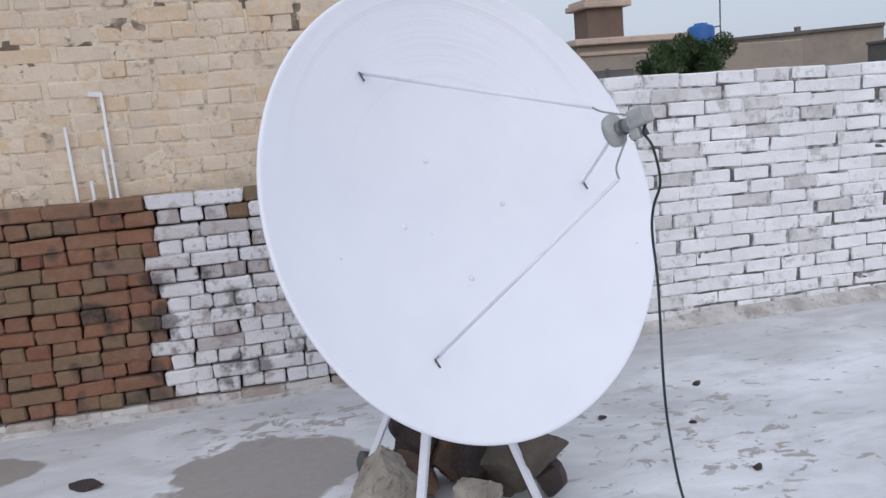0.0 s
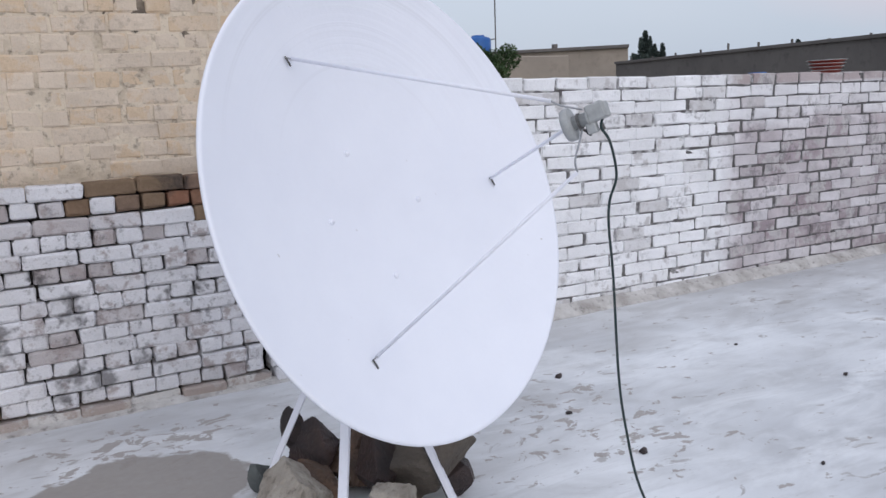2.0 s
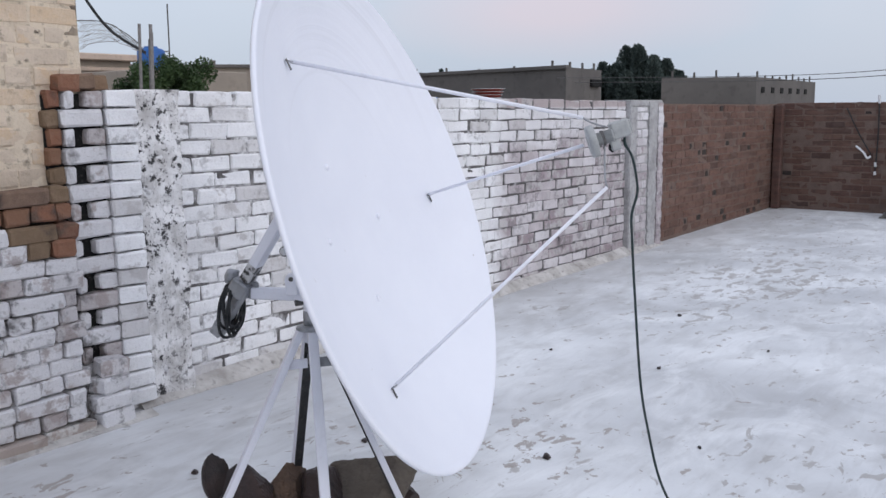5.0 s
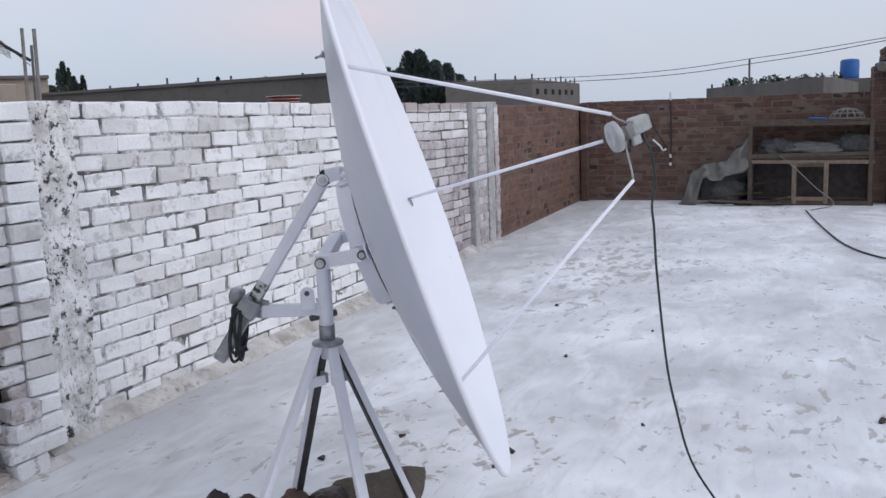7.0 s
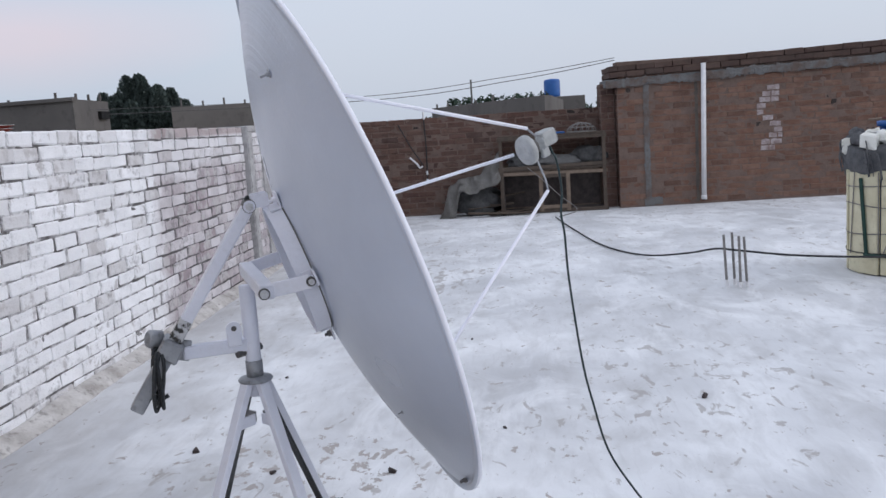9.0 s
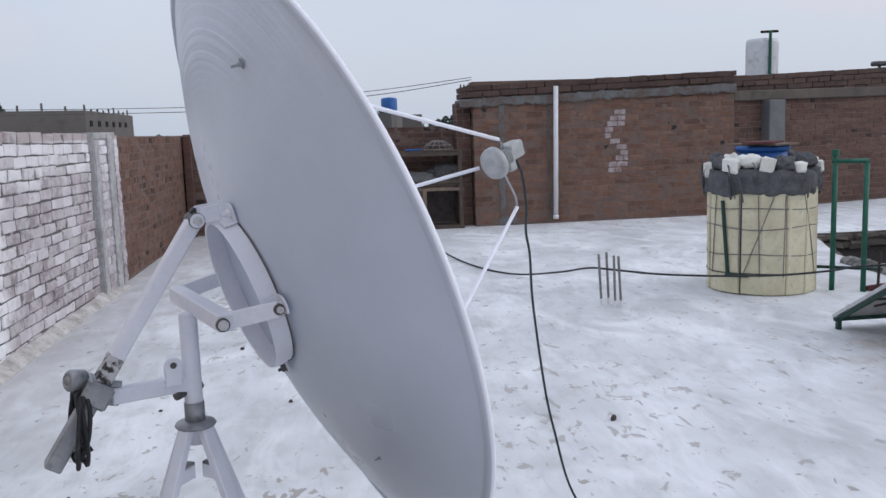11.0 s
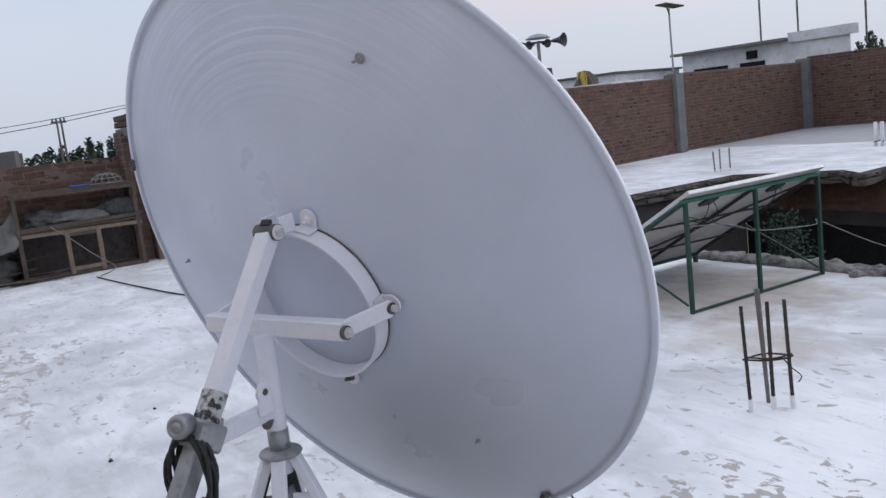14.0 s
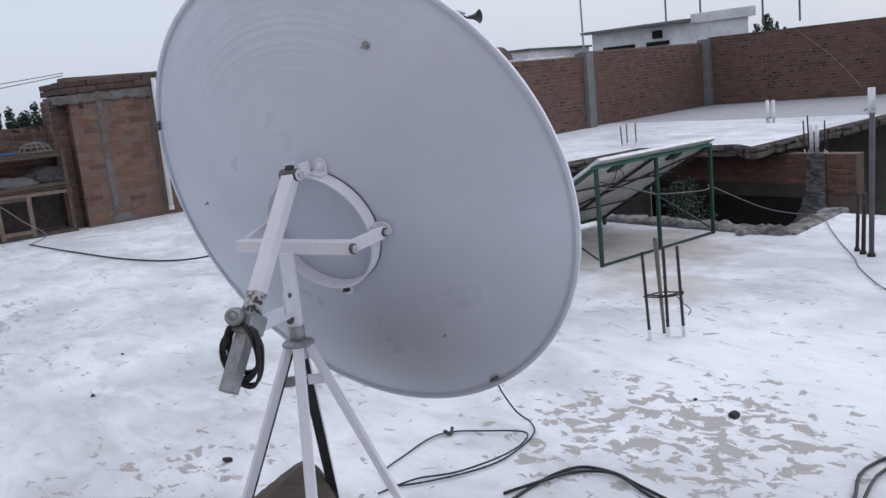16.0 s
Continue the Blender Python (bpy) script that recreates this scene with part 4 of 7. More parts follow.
for k, (ya, yb) in enumerate(stroke):
    z = 0.02 + 0.0757 * (19 - k) - 0.038
    cut = [ya] + ([ya + (yb - ya) * rg.uniform(0.35, 0.65)] if ya - yb > 0.17 else []) + [yb]
    for y0, y1 in zip(cut, cut[1:]):
        x = 10.14 + 0.0226 * (0.52 - (y0 + y1) / 2)
        part("paint_dab", ragged((x, y0 - 0.006, z), (x, y1 + 0.006, z), (0, 0, 1), (-1, 0, 0), -0.030, 0.030, 0.0045, k + 20, 0.008), M["paint_old"], wall_t, "faded white paint on a brick of the stroke")
# step and lower run with beam
steps = [("wall_stepped", (10.45, -3.02), (11.75, -7.30), 1.54, 0.23), ("wall_south_east", (11.95, -7.60), (12.62, -11.35), 1.62, 0.2), ("wall_far_east", (12.78, -11.6), (13.55, -17.1), 1.72, 0.2)]
for n, a, c, top, th in steps:
    w = slab_wall(n, a, c, 0, top, th, M["mortar_grey"], "red brick parapet between grey concrete pillars", 0.0045)
    lay(w, courses(a, c, 0.02, top, 0.0757, 0.232, 0.006, jitter=0.002, burnt=0.10), M["brick_dark"] if n == "wall_stepped" else M["brick_far"], 300 if n == "wall_stepped" else 0, (8.0, -4.0, 0.7))
tagged(link("wall_beam", beam((10.56, -3.05, 1.585), (11.91, -7.35, 1.625), 0.34, 0.14, None, 0.012), M["concrete_dark"]), "grey concrete beam along the wall top", "beam", kind="structure")
cap = tagged(link("wall_cap", beam((10.57, -3.05, 1.66), (11.92, -7.35, 1.80), 0.20, 0.34, None, 0.004), M["concrete_dark"]), "dark brick upstand over the concrete beam", "wall", kind="structure")
lay(cap, courses((10.42, -3.04), (11.77, -7.35), 1.549, 1.852, 0.0757, 0.232, 0.005, 0.12, jitter=0.006, slope=0.036), M["brick_cap"], 0)
wall_s = slab_wall("wall_south", (13.55, -17.35), (-1.0, -20.0), 0, 1.84, 0.2, M["mortar_grey"], "far red brick parapet between grey concrete pillars", 0.0045)
lay(wall_s, courses((13.55, -17.35), (3.0, -19.27), 0.02, 1.85, 0.0757, 0.232, 0.006, jitter=0.002, burnt=0.10), M["brick_far"], 0)
for k, (x, y, w, top) in enumerate([(10.62, -3.75, 0.28, 1.52), (11.82, -7.45, 0.34, 1.60), (12.68, -11.48, 0.34, 1.70), (13.55, -17.25, 0.36, 1.80), (8.6, -18.2, 0.34, 1.80)]):
    rz = 15 if k < 4 else -80
    p = link("wall_pillar", box((0.30, w, top), (0, 0, top / 2), 0.012, rough=0.004, seed=k), M["concrete"], matrix=pose(x + 0.03, y, 0, 0, 0, rz))
    tagged(p, "grey concrete pillar cast into the brick wall", "pillar", kind="structure")

# cream washed wall of the next house
wall_b = slab_wall("wall_house", (-4.5, 4.24), (1.178, 4.24), 0, 3.2, 0.23, M["mortar_beige"], "cream washed brick wall of the neighbouring house", 0.005)
spots = courses((-4.5, 4.24), (1.178, 4.24), 0.86, 3.18, 0.0790, 0.232, 0.007, jitter=0.004, header_rows=2, wobble=0.12, wave=0.014)
lay(wall_b, spots, M["brick_beige"], 300, (0.0, 2.5, 1.55))
mortar_face("mortar", (-4.5, 4.241), (1.174, 4.241), 0.86, 1.62, M["mortar_beige"], wall_b, 0.016, 0.020, 0.0006, 1.50)
mortar_face("mortar", (-4.5, 4.241), (1.174, 4.241), 1.62, 3.18, M["mortar_beige_shade"], wall_b, 0.014, 0.020, -0.0022)

# toothed joint, brick pier and rough concrete pier beside it
# a black plate behind the teeth stands in for the shade in the gaps
tooth = slab_wall("wall_toothing", (0.99, 4.19), (1.24, 4.19), 0, WALL_TOP - 0.02, 0.04, M["black_void"], "toothed brick end with gaps backed by a black plate", 0.038)
spots = []
TOOTH = 0.0764
for k in range(18):
    z = 0.03 + TOOTH * k + 0.034
    if k % 2 == 0:
        row = [(1.142, 0.185, "w")]
    else:
        row = [(1.078, 0.040, "w"), (1.192, 0.085, "w")]
    for x, l, c in row:
        spots.append((Matrix.Translation((x + random.uniform(-0.006, 0.006), 4.238 + random.uniform(-0.006, 0.006), z)) @ pose(0, 0, 0, 0, random.uniform(-1, 1), random.uniform(-2, 2)), l, 0.105, 0.067, M["brick_wash"]))
    if k > 11:
        spots.append((Matrix.Translation((1.010 + 0.012 * (k % 2), 4.252, z)) @ pose(0, 0, 0, 0, random.uniform(-2, 2), random.uniform(-3, 3)), 0.062, 0.105, 0.070, M["brick_stack"]))
for k, (x, z) in enumerate(((1.085, 0.030), (1.165, 0.033), (1.232, 0.029))):
    spots.append((pose(x, 4.235 + 0.012 * k, WALL_TOP + z - 0.005, 0, 1 - 2 * k, 5 - 4 * k), 0.085 if k else 0.10, 0.11, 0.066, M["brick_stack"]))
lay(tooth, spots, M["brick_wash"])
pier = slab_wall("wall_pier", (1.245, 4.165), (1.60, 4.165), 0, WALL_TOP - 0.01, 0.24, M["mortar_white"], "whitewashed brick pier beside a rough cast pillar", 0.03)
spots = [(Matrix.Translation((1.300 + random.uniform(-0.005, 0.005), 4.198 + random.uniform(-0.005, 0.005), 0.068 + TOOTH * k)) @ pose(0, 0, 0, 0, random.uniform(-0.8, 0.8), -9 + random.uniform(-3, 3)), 0.128, 0.09, 0.068) for k in range(18)]
lay(pier, spots, M["brick_white"])
b = box((0.225, 0.10, WALL_TOP), (1.483, 4.232, WALL_TOP / 2))
bmesh.ops.subdivide_edges(b, edges=b.edges[:], cuts=18, use_grid_fill=True)
for v in b.verts:
    v.co += Vector((0, 1, 0)) * (0.020 * noise.noise(v.co * 14) + 0.012 * noise.noise(v.co * 40)) + Vector((0.012 * noise.noise(v.co * 18), 0, 0))
part("cast_pillar", b, M["plaster_pitted"], pier, "rough whitewashed concrete full of pits")
for x, y, h, r in [(1.470, 4.26, 1.69, 0.007), (1.520, 4.25, 1.69, 0.008), (1.537, 4.27, 1.66, 0.007), (1.545, 4.30, 1.63, 0.006)]:
    part("rebar", rod((x - 0.01, y, 1.3), (x + 0.012, y + 0.01, h), r, sides=8), M["rebar_grey"], pier, "rusty reinforcing bar")

# plaster fillet along the foot of the walls
for n, x0, x1, y in (("trim_north", 1.30, 6.94, 4.222), ("trim_stack", -4.4, 1.30, 4.085)):
    b = bmesh.new()
    cols, k = [], 0
    N = 60
    for i in range(N + 1):
        x = x0 + (x1 - x0) * i / N
        w = 0.075 + 0.02 * noise.noise(Vector((x * 2.1, y, 0))) + 0.012 * noise.noise(Vector((x * 9, y, 3)))
        h = 0.06 + 0.014 * noise.noise(Vector((x * 3, 2, y)))
        if n == "trim_stack":
            w, h = w * 0.55, h * 0.38
        cols.append([b.verts.new((x, y + 0.01, h)), b.verts.new((x, y - w * 0.45, h * 0.62)), b.verts.new((x, y - w, 0.004)), b.verts.new((x, y - w, -0.02)), b.verts.new((x, y + 0.01, -0.02))])
    for p, q in zip(cols, cols[1:]):
        for i in range(5):
            b.faces.new((p[i], q[i], q[(i + 1) % 5], p[(i + 1) % 5]))
    b.faces.new(cols[0][::-1])
    b.faces.new(cols[-1])
    bmesh.ops.recalc_face_normals(b, faces=b.faces[:])
    tagged(link(n, b, M["skirt"]), "rounded lime plaster fillet at the wall foot", "trim", kind="structure")

# inner wall of the court, deep under the far slab
inner = slab_wall("wall_court", (8.6, -8.60), (5.02, -8.60), -1.3, -0.23, 0.22, M["mortar_grey"], "brick wall with a plaster pillar in the sunken court")
lay(inner, courses((8.6, -8.60), (5.02, -8.60), -0.83, -0.22, 0.0757, 0.232, 0.010, jitter=0.006), M["brick_red"], 80, (5, -5, 0))
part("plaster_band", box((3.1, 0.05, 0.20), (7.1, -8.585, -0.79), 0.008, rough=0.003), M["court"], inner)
pp = ragged((5.62, -8.585, -1.25), (5.62, -8.585, -0.222), (1, 0, 0), (0, 1, 0), -0.15, 0.15, 0.05, 41, 0.02)
for v in pp.verts:
    f = max(0.0, (-0.70 - v.co.z) / 0.5)
    v.co.x += (v.co.x - 5.62) * 0.9 * f * f
    v.co.y += 0.10 * f
part("plaster_pillar", pp, M["pillar_plaster"], inner, "mottled cement pillar spreading at its foot")
part("opening", box((3.0, 0.06, 0.70), (7.15, -8.57, -1.25), 0.004), M["black_void"], inner, "black panel for the unlit opening")
# broken edge of the slab round the court
edge = [(6.75, -17.0), (6.05, -7.62), (6.5, -7.95), (7.1, -7.75), (8.0, -7.5), (8.0, -2.9), (6.6, -2.35), (5.0, -2.15)]
b = bmesh.new()
rg = random.Random(31)
for (x0, y0), (x1, y1) in zip(edge, edge[1:]):
    n = int(math.hypot(x1 - x0, y1 - y0) / 0.16)
    for k in range(n):
        q = (k + rg.random()) / n
        for lay_z, tall in ((-0.05, 0.07), (-0.14, 0.09)):
            s = rg.uniform(0.12, 0.34)
            box((s, rg.uniform(0.06, 0.12), tall * 0.8), (x0 + (x1 - x0) * q + rg.gauss(0, 0.018), y0 + (y1 - y0) * q + rg.gauss(0, 0.018), lay_z + rg.uniform(-0.012, 0.01)), 0.010, b, Matrix.Rotation(math.atan2(y1 - y0, x1 - x0) + rg.gauss(0, 0.10), 3, "Z"), 0.012, k)
tagged(link("slab_edge", b, M["concrete_dark"]), "broken dark slab edge round the court", "slab edge", kind="structure")

# ---- satellite dish ----
AX = Vector((0.3484, -0.8877, 0.3010)).normalized()
DC = Vector((0.9305, 2.3253, 1.0386))
SIDE = Vector((0, 0, 1)).cross(AX).normalized()
UPD = AX.cross(SIDE)
DISH = Matrix.Translation(DC) @ Matrix((SIDE, UPD, AX)).transposed().to_4x4()
FOCUS, DEEP = 0.780, -0.148


def bowl(r):
    return DEEP + r * r / (4 * FOCUS)


def warp(x, y):
    """The bent rim of the thin bowl: how far a point sinks along the axis, and how far it is pushed out."""
    k, a = (x * x + y * y) / 0.472, math.atan2(y, x)
    c, s, c2, s2 = math.cos(a), math.sin(a), math.cos(2 * a), math.sin(2 * a)
    return k * (0.0027 * c - 0.0045 * s + 0.009 * c2 - 0.0014 * s2), k * (0.0008 - 0.0005 * c + 0.0012 * s - 0.0036 * c2 + 0.0045 * s2)


def skin(x, y):
    """Height of the front of the bowl at a place across it."""
    return bowl(math.hypot(x, y)) + warp(x, y)[0]


def at_dish(x, y, z):
    return DISH @ Vector((x, y, z))


dish = thing("satellite_dish", "white-painted satellite dish on a four-legged steel stand weighted with rocks", "satellite dish", (0.845, 2.6, 0))
inv = Matrix.Translation((-0.845, -2.6, 0))


def own(name, bm, mat, label="", smooth=False, matrix=None, parent=None):
    """A part of the dish, given in world places."""
    if parent is None:
        bm.transform(inv @ (matrix or Matrix()))
        return part(name, bm, mat, dish, label, smooth)
    bm.transform((inv @ (matrix or Matrix())))
    ob = part(name, bm, mat, parent, label, smooth)
    ob.matrix_parent_inverse = Matrix()
    return ob


prof = [(0.0, DEEP)] + [(r, bowl(r)) for r in [0.03 * k for k in range(1, 23)]] + [(0.672, bowl(0.672)), (0.680, bowl(0.675) + 0.003), (0.6855, bowl(0.675) + 0.001), (0.687, bowl(0.675) - 0.004), (0.6855, bowl(0.675) - 0.009), (0.680, bowl(0.675) - 0.0105), (0.675, bowl(0.672) - 0.0105), (0.672, bowl(0.671) - 0.008), (0.671, bowl(0.671) - 0.0035), (0.66, bowl(0.66) - 0.0035)]
prof += [(r, bowl(r) - 0.0035) for r in [0.03 * k for k in range(21, 0, -1)]] + [(0.0, DEEP - 0.0035)]
b = lathe(prof, 128)
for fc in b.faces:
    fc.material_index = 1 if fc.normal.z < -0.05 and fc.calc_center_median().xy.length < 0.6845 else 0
for v in b.verts:
    dz, dr = warp(v.co.x, v.co.y)
    r = math.hypot(v.co.x, v.co.y)
    if r > 0:
        v.co = Vector((v.co.x * (1 + dr / r), v.co.y * (1 + dr / r), v.co.z + dz))
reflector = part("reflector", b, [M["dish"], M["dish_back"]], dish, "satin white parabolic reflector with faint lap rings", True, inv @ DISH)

# bolts through the bowl, front and back
for x, y in ((0.178, 0.004), (-0.198, -0.016), (-0.064, 0.171), (-0.012, -0.204)):
    r = math.hypot(x, y)
    own("bolt", lathe([(0, 0.007), (0.006, 0.006), (0.009, 0.003), (0.0095, -0.002), (0, -0.002)], 12, None, Matrix.Translation((x, y, skin(x, y)))), M["paint_white"], "painted-over round bolt head", True, DISH)
ROD_ENDS = {"a": (at_dish(-0.254, 0.430, skin(-0.254, 0.430)), Vector((1.082, 1.868, 1.283))), "b": (at_dish(0.476, 0.02, skin(0.476, 0.02)), Vector((1.152, 1.905, 1.212))), "c": (at_dish(-0.245, -0.405, skin(-0.245, -0.405)), Vector((1.118, 1.818, 1.112)))}
for k, (p, q) in ROD_ENDS.items():
    w = (q - p).normalized()
    arm = own("feed_rod", rod(p + w * 0.012, q, 0.0048, sides=12), M["paint_white"], "thin white tube holding the feed", True)
    flat = p + w * 0.02
    own("rod_clip", beam(p + AX * 0.001, flat, 0.010, 0.004, None, 0.001), M["steel"], "flattened rod end", False, None, arm)
    rr = DISH.inverted() @ p
    own("rod_tab", box((0.006, 0.030, 0.003), (rr.x, rr.y - 0.012, skin(rr.x, rr.y) + 0.006), 0.001, None, Matrix.Rotation(0.35, 3, "Z")), M["steel_dark"], "dark bolted tab", False, DISH, arm)
    own("bolt", lathe([(0, -0.022), (0.003, -0.022), (0.0028, -0.008), (0.005, -0.008), (0.0055, -0.003), (0.0105, -0.0025), (0.0105, 0.0), (0, 0.0)], 10, None, Matrix.Translation((rr.x - 0.004, rr.y + 0.018, skin(rr.x - 0.004, rr.y + 0.018) - 0.004)) @ Matrix.Scale(1.0 if k == "a" else 0.55, 4)), M["steel"], "bolt end with washer", False, DISH)

# small clips left on the back of the rim
for spin in (0, 216):
    own("rim_clip", merge(merge(box((0.010, 0.030, 0.006), (0.606, 0.276, bowl(0.666) - 0.014), 0.001, None, Matrix.Rotation(0.43, 3, "Z")), rod((0.600, 0.283, bowl(0.667) - 0.013), (0.600, 0.283, bowl(0.667) - 0.026), 0.004, sides=6)), rod((0.606, 0.268, bowl(0.666) - 0.013), (0.606, 0.268, bowl(0.666) - 0.024), 0.004, sides=6)), M["steel_dark"], "dark bolted clip at the rim", False, DISH @ Matrix.Rotation(radians(spin), 4, "Z"))

# feed: scalar disc, throat and receiver box
F0 = Vector((1.135, 1.872, 1.222))
fa = Vector((0.54, -0.78, 0.30)).normalized()
FEED = Matrix.Translation(F0) @ frame_of(F0, F0 + fa).to_4x4() @ Matrix.Scale(0.80, 4)
own("feed_disc", lathe([(0, -0.006), (0.020, -0.006), (0.022, -0.010), (0.036, -0.010), (0.038, -0.006), (0.049, -0.008), (0.0515, 0.0), (0.0515, 0.014), (0.048, 0.016), (0.024, 0.018), (0, 0.018)], 36), M["lnb"], "grey round feed cap facing the bowl", True, FEED)
throat = own("feed_throat", lathe([(0, 0.018), (0.021, 0.018), (0.021, 0.062), (0.026, 0.064), (0.026, 0.070), (0, 0.070)], 20), M["lnb"], "", True, FEED)
rbox = own("receiver_box", box((0.047, 0.055, 0.060), (0.002, 0.010, 0.096), 0.006, rough=0.002), M["lnb"], "grey receiver box", False, FEED)
own("receiver_lid", box((0.040, 0.047, 0.006), (0.002, 0.010, 0.128), 0.003), M["lnb"], "", False, FEED, rbox)
own("receiver_port", box((0.030, 0.034, 0.032), (0.0, -0.032, 0.070), 0.004), M["lnb"], "", False, FEED, rbox)
own("connector", rod((0.006, -0.024, 0.098), (0.010, -0.048, 0.100), 0.006, sides=8), M["steel_dark"], "", False, FEED, rbox)
own("feed_clamp", lathe([(0.0205, 0.034), (0.025, 0.034), (0.025, 0.042), (0.0205, 0.042), (0.0205, 0.034)], 20), M["steel_dark"], "dark clamp round the feed throat", False, FEED, throat)
own("tape_end", tube([(0.0, -0.026, 0.055), (0.004, -0.040, 0.050), (0.010, -0.050, 0.058)], 0.005, sides=6), M["rubber"], "loose black tape end", True, FEED, throat)
own("clamp_screw", rod((0.02, -0.03, 0.037), (0.045, -0.035, 0.037), 0.004, sides=6), M["steel_dark"], "", False, FEED, throat)
own("stay_wire", tube([ROD_ENDS["c"][1], ROD_ENDS["c"][1] + Vector((-0.002, 0.005, 0.03)), F0 + fa * 0.037 + Vector((-0.004, 0, -0.035)), F0 + fa * 0.037], 0.0026), M["steel"], "bent strap from rod to feed")
own("stay_wire", tube([ROD_ENDS["a"][1], ROD_ENDS["a"][1] + Vector((0.02, -0.012, -0.012)), F0 + fa * 0.037 + Vector((0.0, 0.0, 0.026))], 0.0026), M["steel"], "bent strap from rod to feed")

# hoop behind the bowl, set a little off its middle
HOOP = DISH @ Matrix.Translation((-0.012, -0.010, 0))
hoop = own("mounting_hoop", lathe([(0.164, bowl(0.164) - 0.004), (0.164, -0.182), (0.170, -0.184), (0.170, bowl(0.170) - 0.004), (0.164, bowl(0.164) - 0.004)], 120), M["paint_white"], "white steel hoop welded behind the bowl", False, HOOP)
for ang in (3, 106, 181, 269):
    m = HOOP @ Matrix.Rotation(radians(ang), 4, "Z")
    tab = own("hoop_tab", merge(merge(box((0.024, 0.040, 0.005), (0.181, 0, bowl(0.187) - 0.010), 0.002), rod((0.192, 0, bowl(0.187) - 0.0123), (0.192, 0, bowl(0.187) - 0.0077), 0.020, None, 20)), box((0.005, 0.040, 0.03), (0.173, 0, bowl(0.173) - 0.02), 0.001)), M["paint_white"], "", False, m)
    own("bolt", lathe([(0, -0.020), (0.004, -0.020), (0.004, -0.012), (0.0085, -0.012), (0.0085, -0.004), (0.013, -0.003), (0.013, 0), (0, 0)], 6, None, Matrix.Translation((0.191, 0, bowl(0.191) - 0.010))), M["steel_dark"] if ang == 269 else M["paint_white"], "hexagon bolt", False, m)
# dark line where the hoop meets the bowl
own("hoop_seam", lathe([(0.1705, bowl(0.171) - 0.0045), (0.1725, bowl(0.173) - 0.0045), (0.1725, bowl(0.173) - 0.0075), (0.1705, bowl(0.171) - 0.0075), (0.1705, bowl(0.171) - 0.0045)], 64), M["steel_dark"], "dark seam under the hoop", False, HOOP, hoop)

# cross bar, straps and pole
XR, XL = Vector((0.672, 2.488, 0.956)), Vector((1.006, 2.640, 0.960))
own("cross_bar", beam(XR, XL, 0.034, 0.036, None, 0.003), M["paint_white"], "white square tube across the stand head")
for e, s in ((XR, -1), (XL, 1)):
    tip = at_dish(-0.012 + 0.197 * s, -0.010 + 0.006 * s, -0.160)
    own("strap", beam(e + (e - (XR + XL) / 2).normalized() * -0.012, tip, 0.008, 0.034, None, 0.002), M["paint_white"], "flat white strap to the hoop")
    if s < 0:
        nut = e - AX * 0.008
        own("bolt", merge(rod(nut + SIDE * 0.019 * s, nut, 0.0068, sides=6), rod(nut + SIDE * 0.0115 * s, nut, 0.0105, sides=14)), M["zinc"], "hexagon hinge bolt with a washer")
        # dark ring paints the shadow round the nut
        own("washer", rod(nut + SIDE * 0.0085 * s, nut, 0.0135, sides=16), M["steel_dark"], "dark ring for the shadow round the washer")
    own("bolt", rod(tip + SIDE * 0.013 * s, tip - SIDE * 0.012 * s, 0.0075, sides=6), M["zinc"], "hexagon hinge bolt")
    # same painted shadow ring at the strap bolt
    own("washer", rod(tip + SIDE * 0.0058 * s, tip - SIDE * 0.008 * s, 0.0115, sides=16), M["steel_dark"], "dark ring for the shadow round the bolt")
PX, PY = 0.840, 2.590
own("pole", rod((PX, PY, 0.66), (PX, PY, 0.945), 0.0195, sides=20), M["paint_white"], "white round pole", True)
own("pole_sleeve", rod((PX, PY, 0.70), (PX, PY, 0.752), 0.0215, sides=18), M["steel"], "bare steel pole sleeve", True)
own("collar", lathe([(0.018, 0.700), (0.041, 0.698), (0.044, 0.702), (0.041, 0.707), (0.026, 0.712), (0.018, 0.712)], 24, None, Matrix.Translation((PX, PY, 0))), M["steel"], "round steel collar plate", True)
# motor arm and actuator
own("motor_arm", beam((PX - 0.006, PY + 0.01, 0.796), (0.756, 2.738, 0.800), 0.026, 0.033, None, 0.003), M["paint_white"], "white tube arm carrying the jack")
lug = own("arm_lug", merge(box((0.006, 0.038, 0.045), (0, 0, 0.012), 0.004), rod((-0.004, 0, 0.035), (0.004, 0, 0.035), 0.019, None, 14)), M["paint_white"], "white lug with an open hole", False, Matrix.Translation((PX - 0.040, PY + 0.030, 0.808)) @ Matrix.Rotation(radians(25), 4, "Z"))
own("lug_hole", rod((-0.0048, 0, 0.037), (0.0048, 0, 0.037), 0.007, None, 10), M["steel_dark"], "dark bolt hole", False, Matrix.Translation((PX - 0.040, PY + 0.030, 0.808)) @ Matrix.Rotation(radians(25), 4, "Z"), lug)
own("clamp_bolt", rod((PX - 0.03, PY + 0.03, 0.775), (PX + 0.035, PY - 0.01, 0.778), 0.010, sides=8), M["steel_dark"])
JT, JB = Vector((0.819, 2.558, 1.145)), Vector((0.715, 2.852, 0.672))
jw = (JB - JT).normalized()
jl = (JB - JT).length
own("jack_tube", beam(JT, JT + jw * (jl * 0.56), 0.042, 0.030, None, 0.003), M["paint_white"], "white painted outer jack tube")
own("jack_grease", beam(JT + jw * (jl * 0.555), JT + jw * (jl * 0.66), 0.043, 0.032, None, 0.003), M["peeled"], "dark grimy tube section with peeling paint")
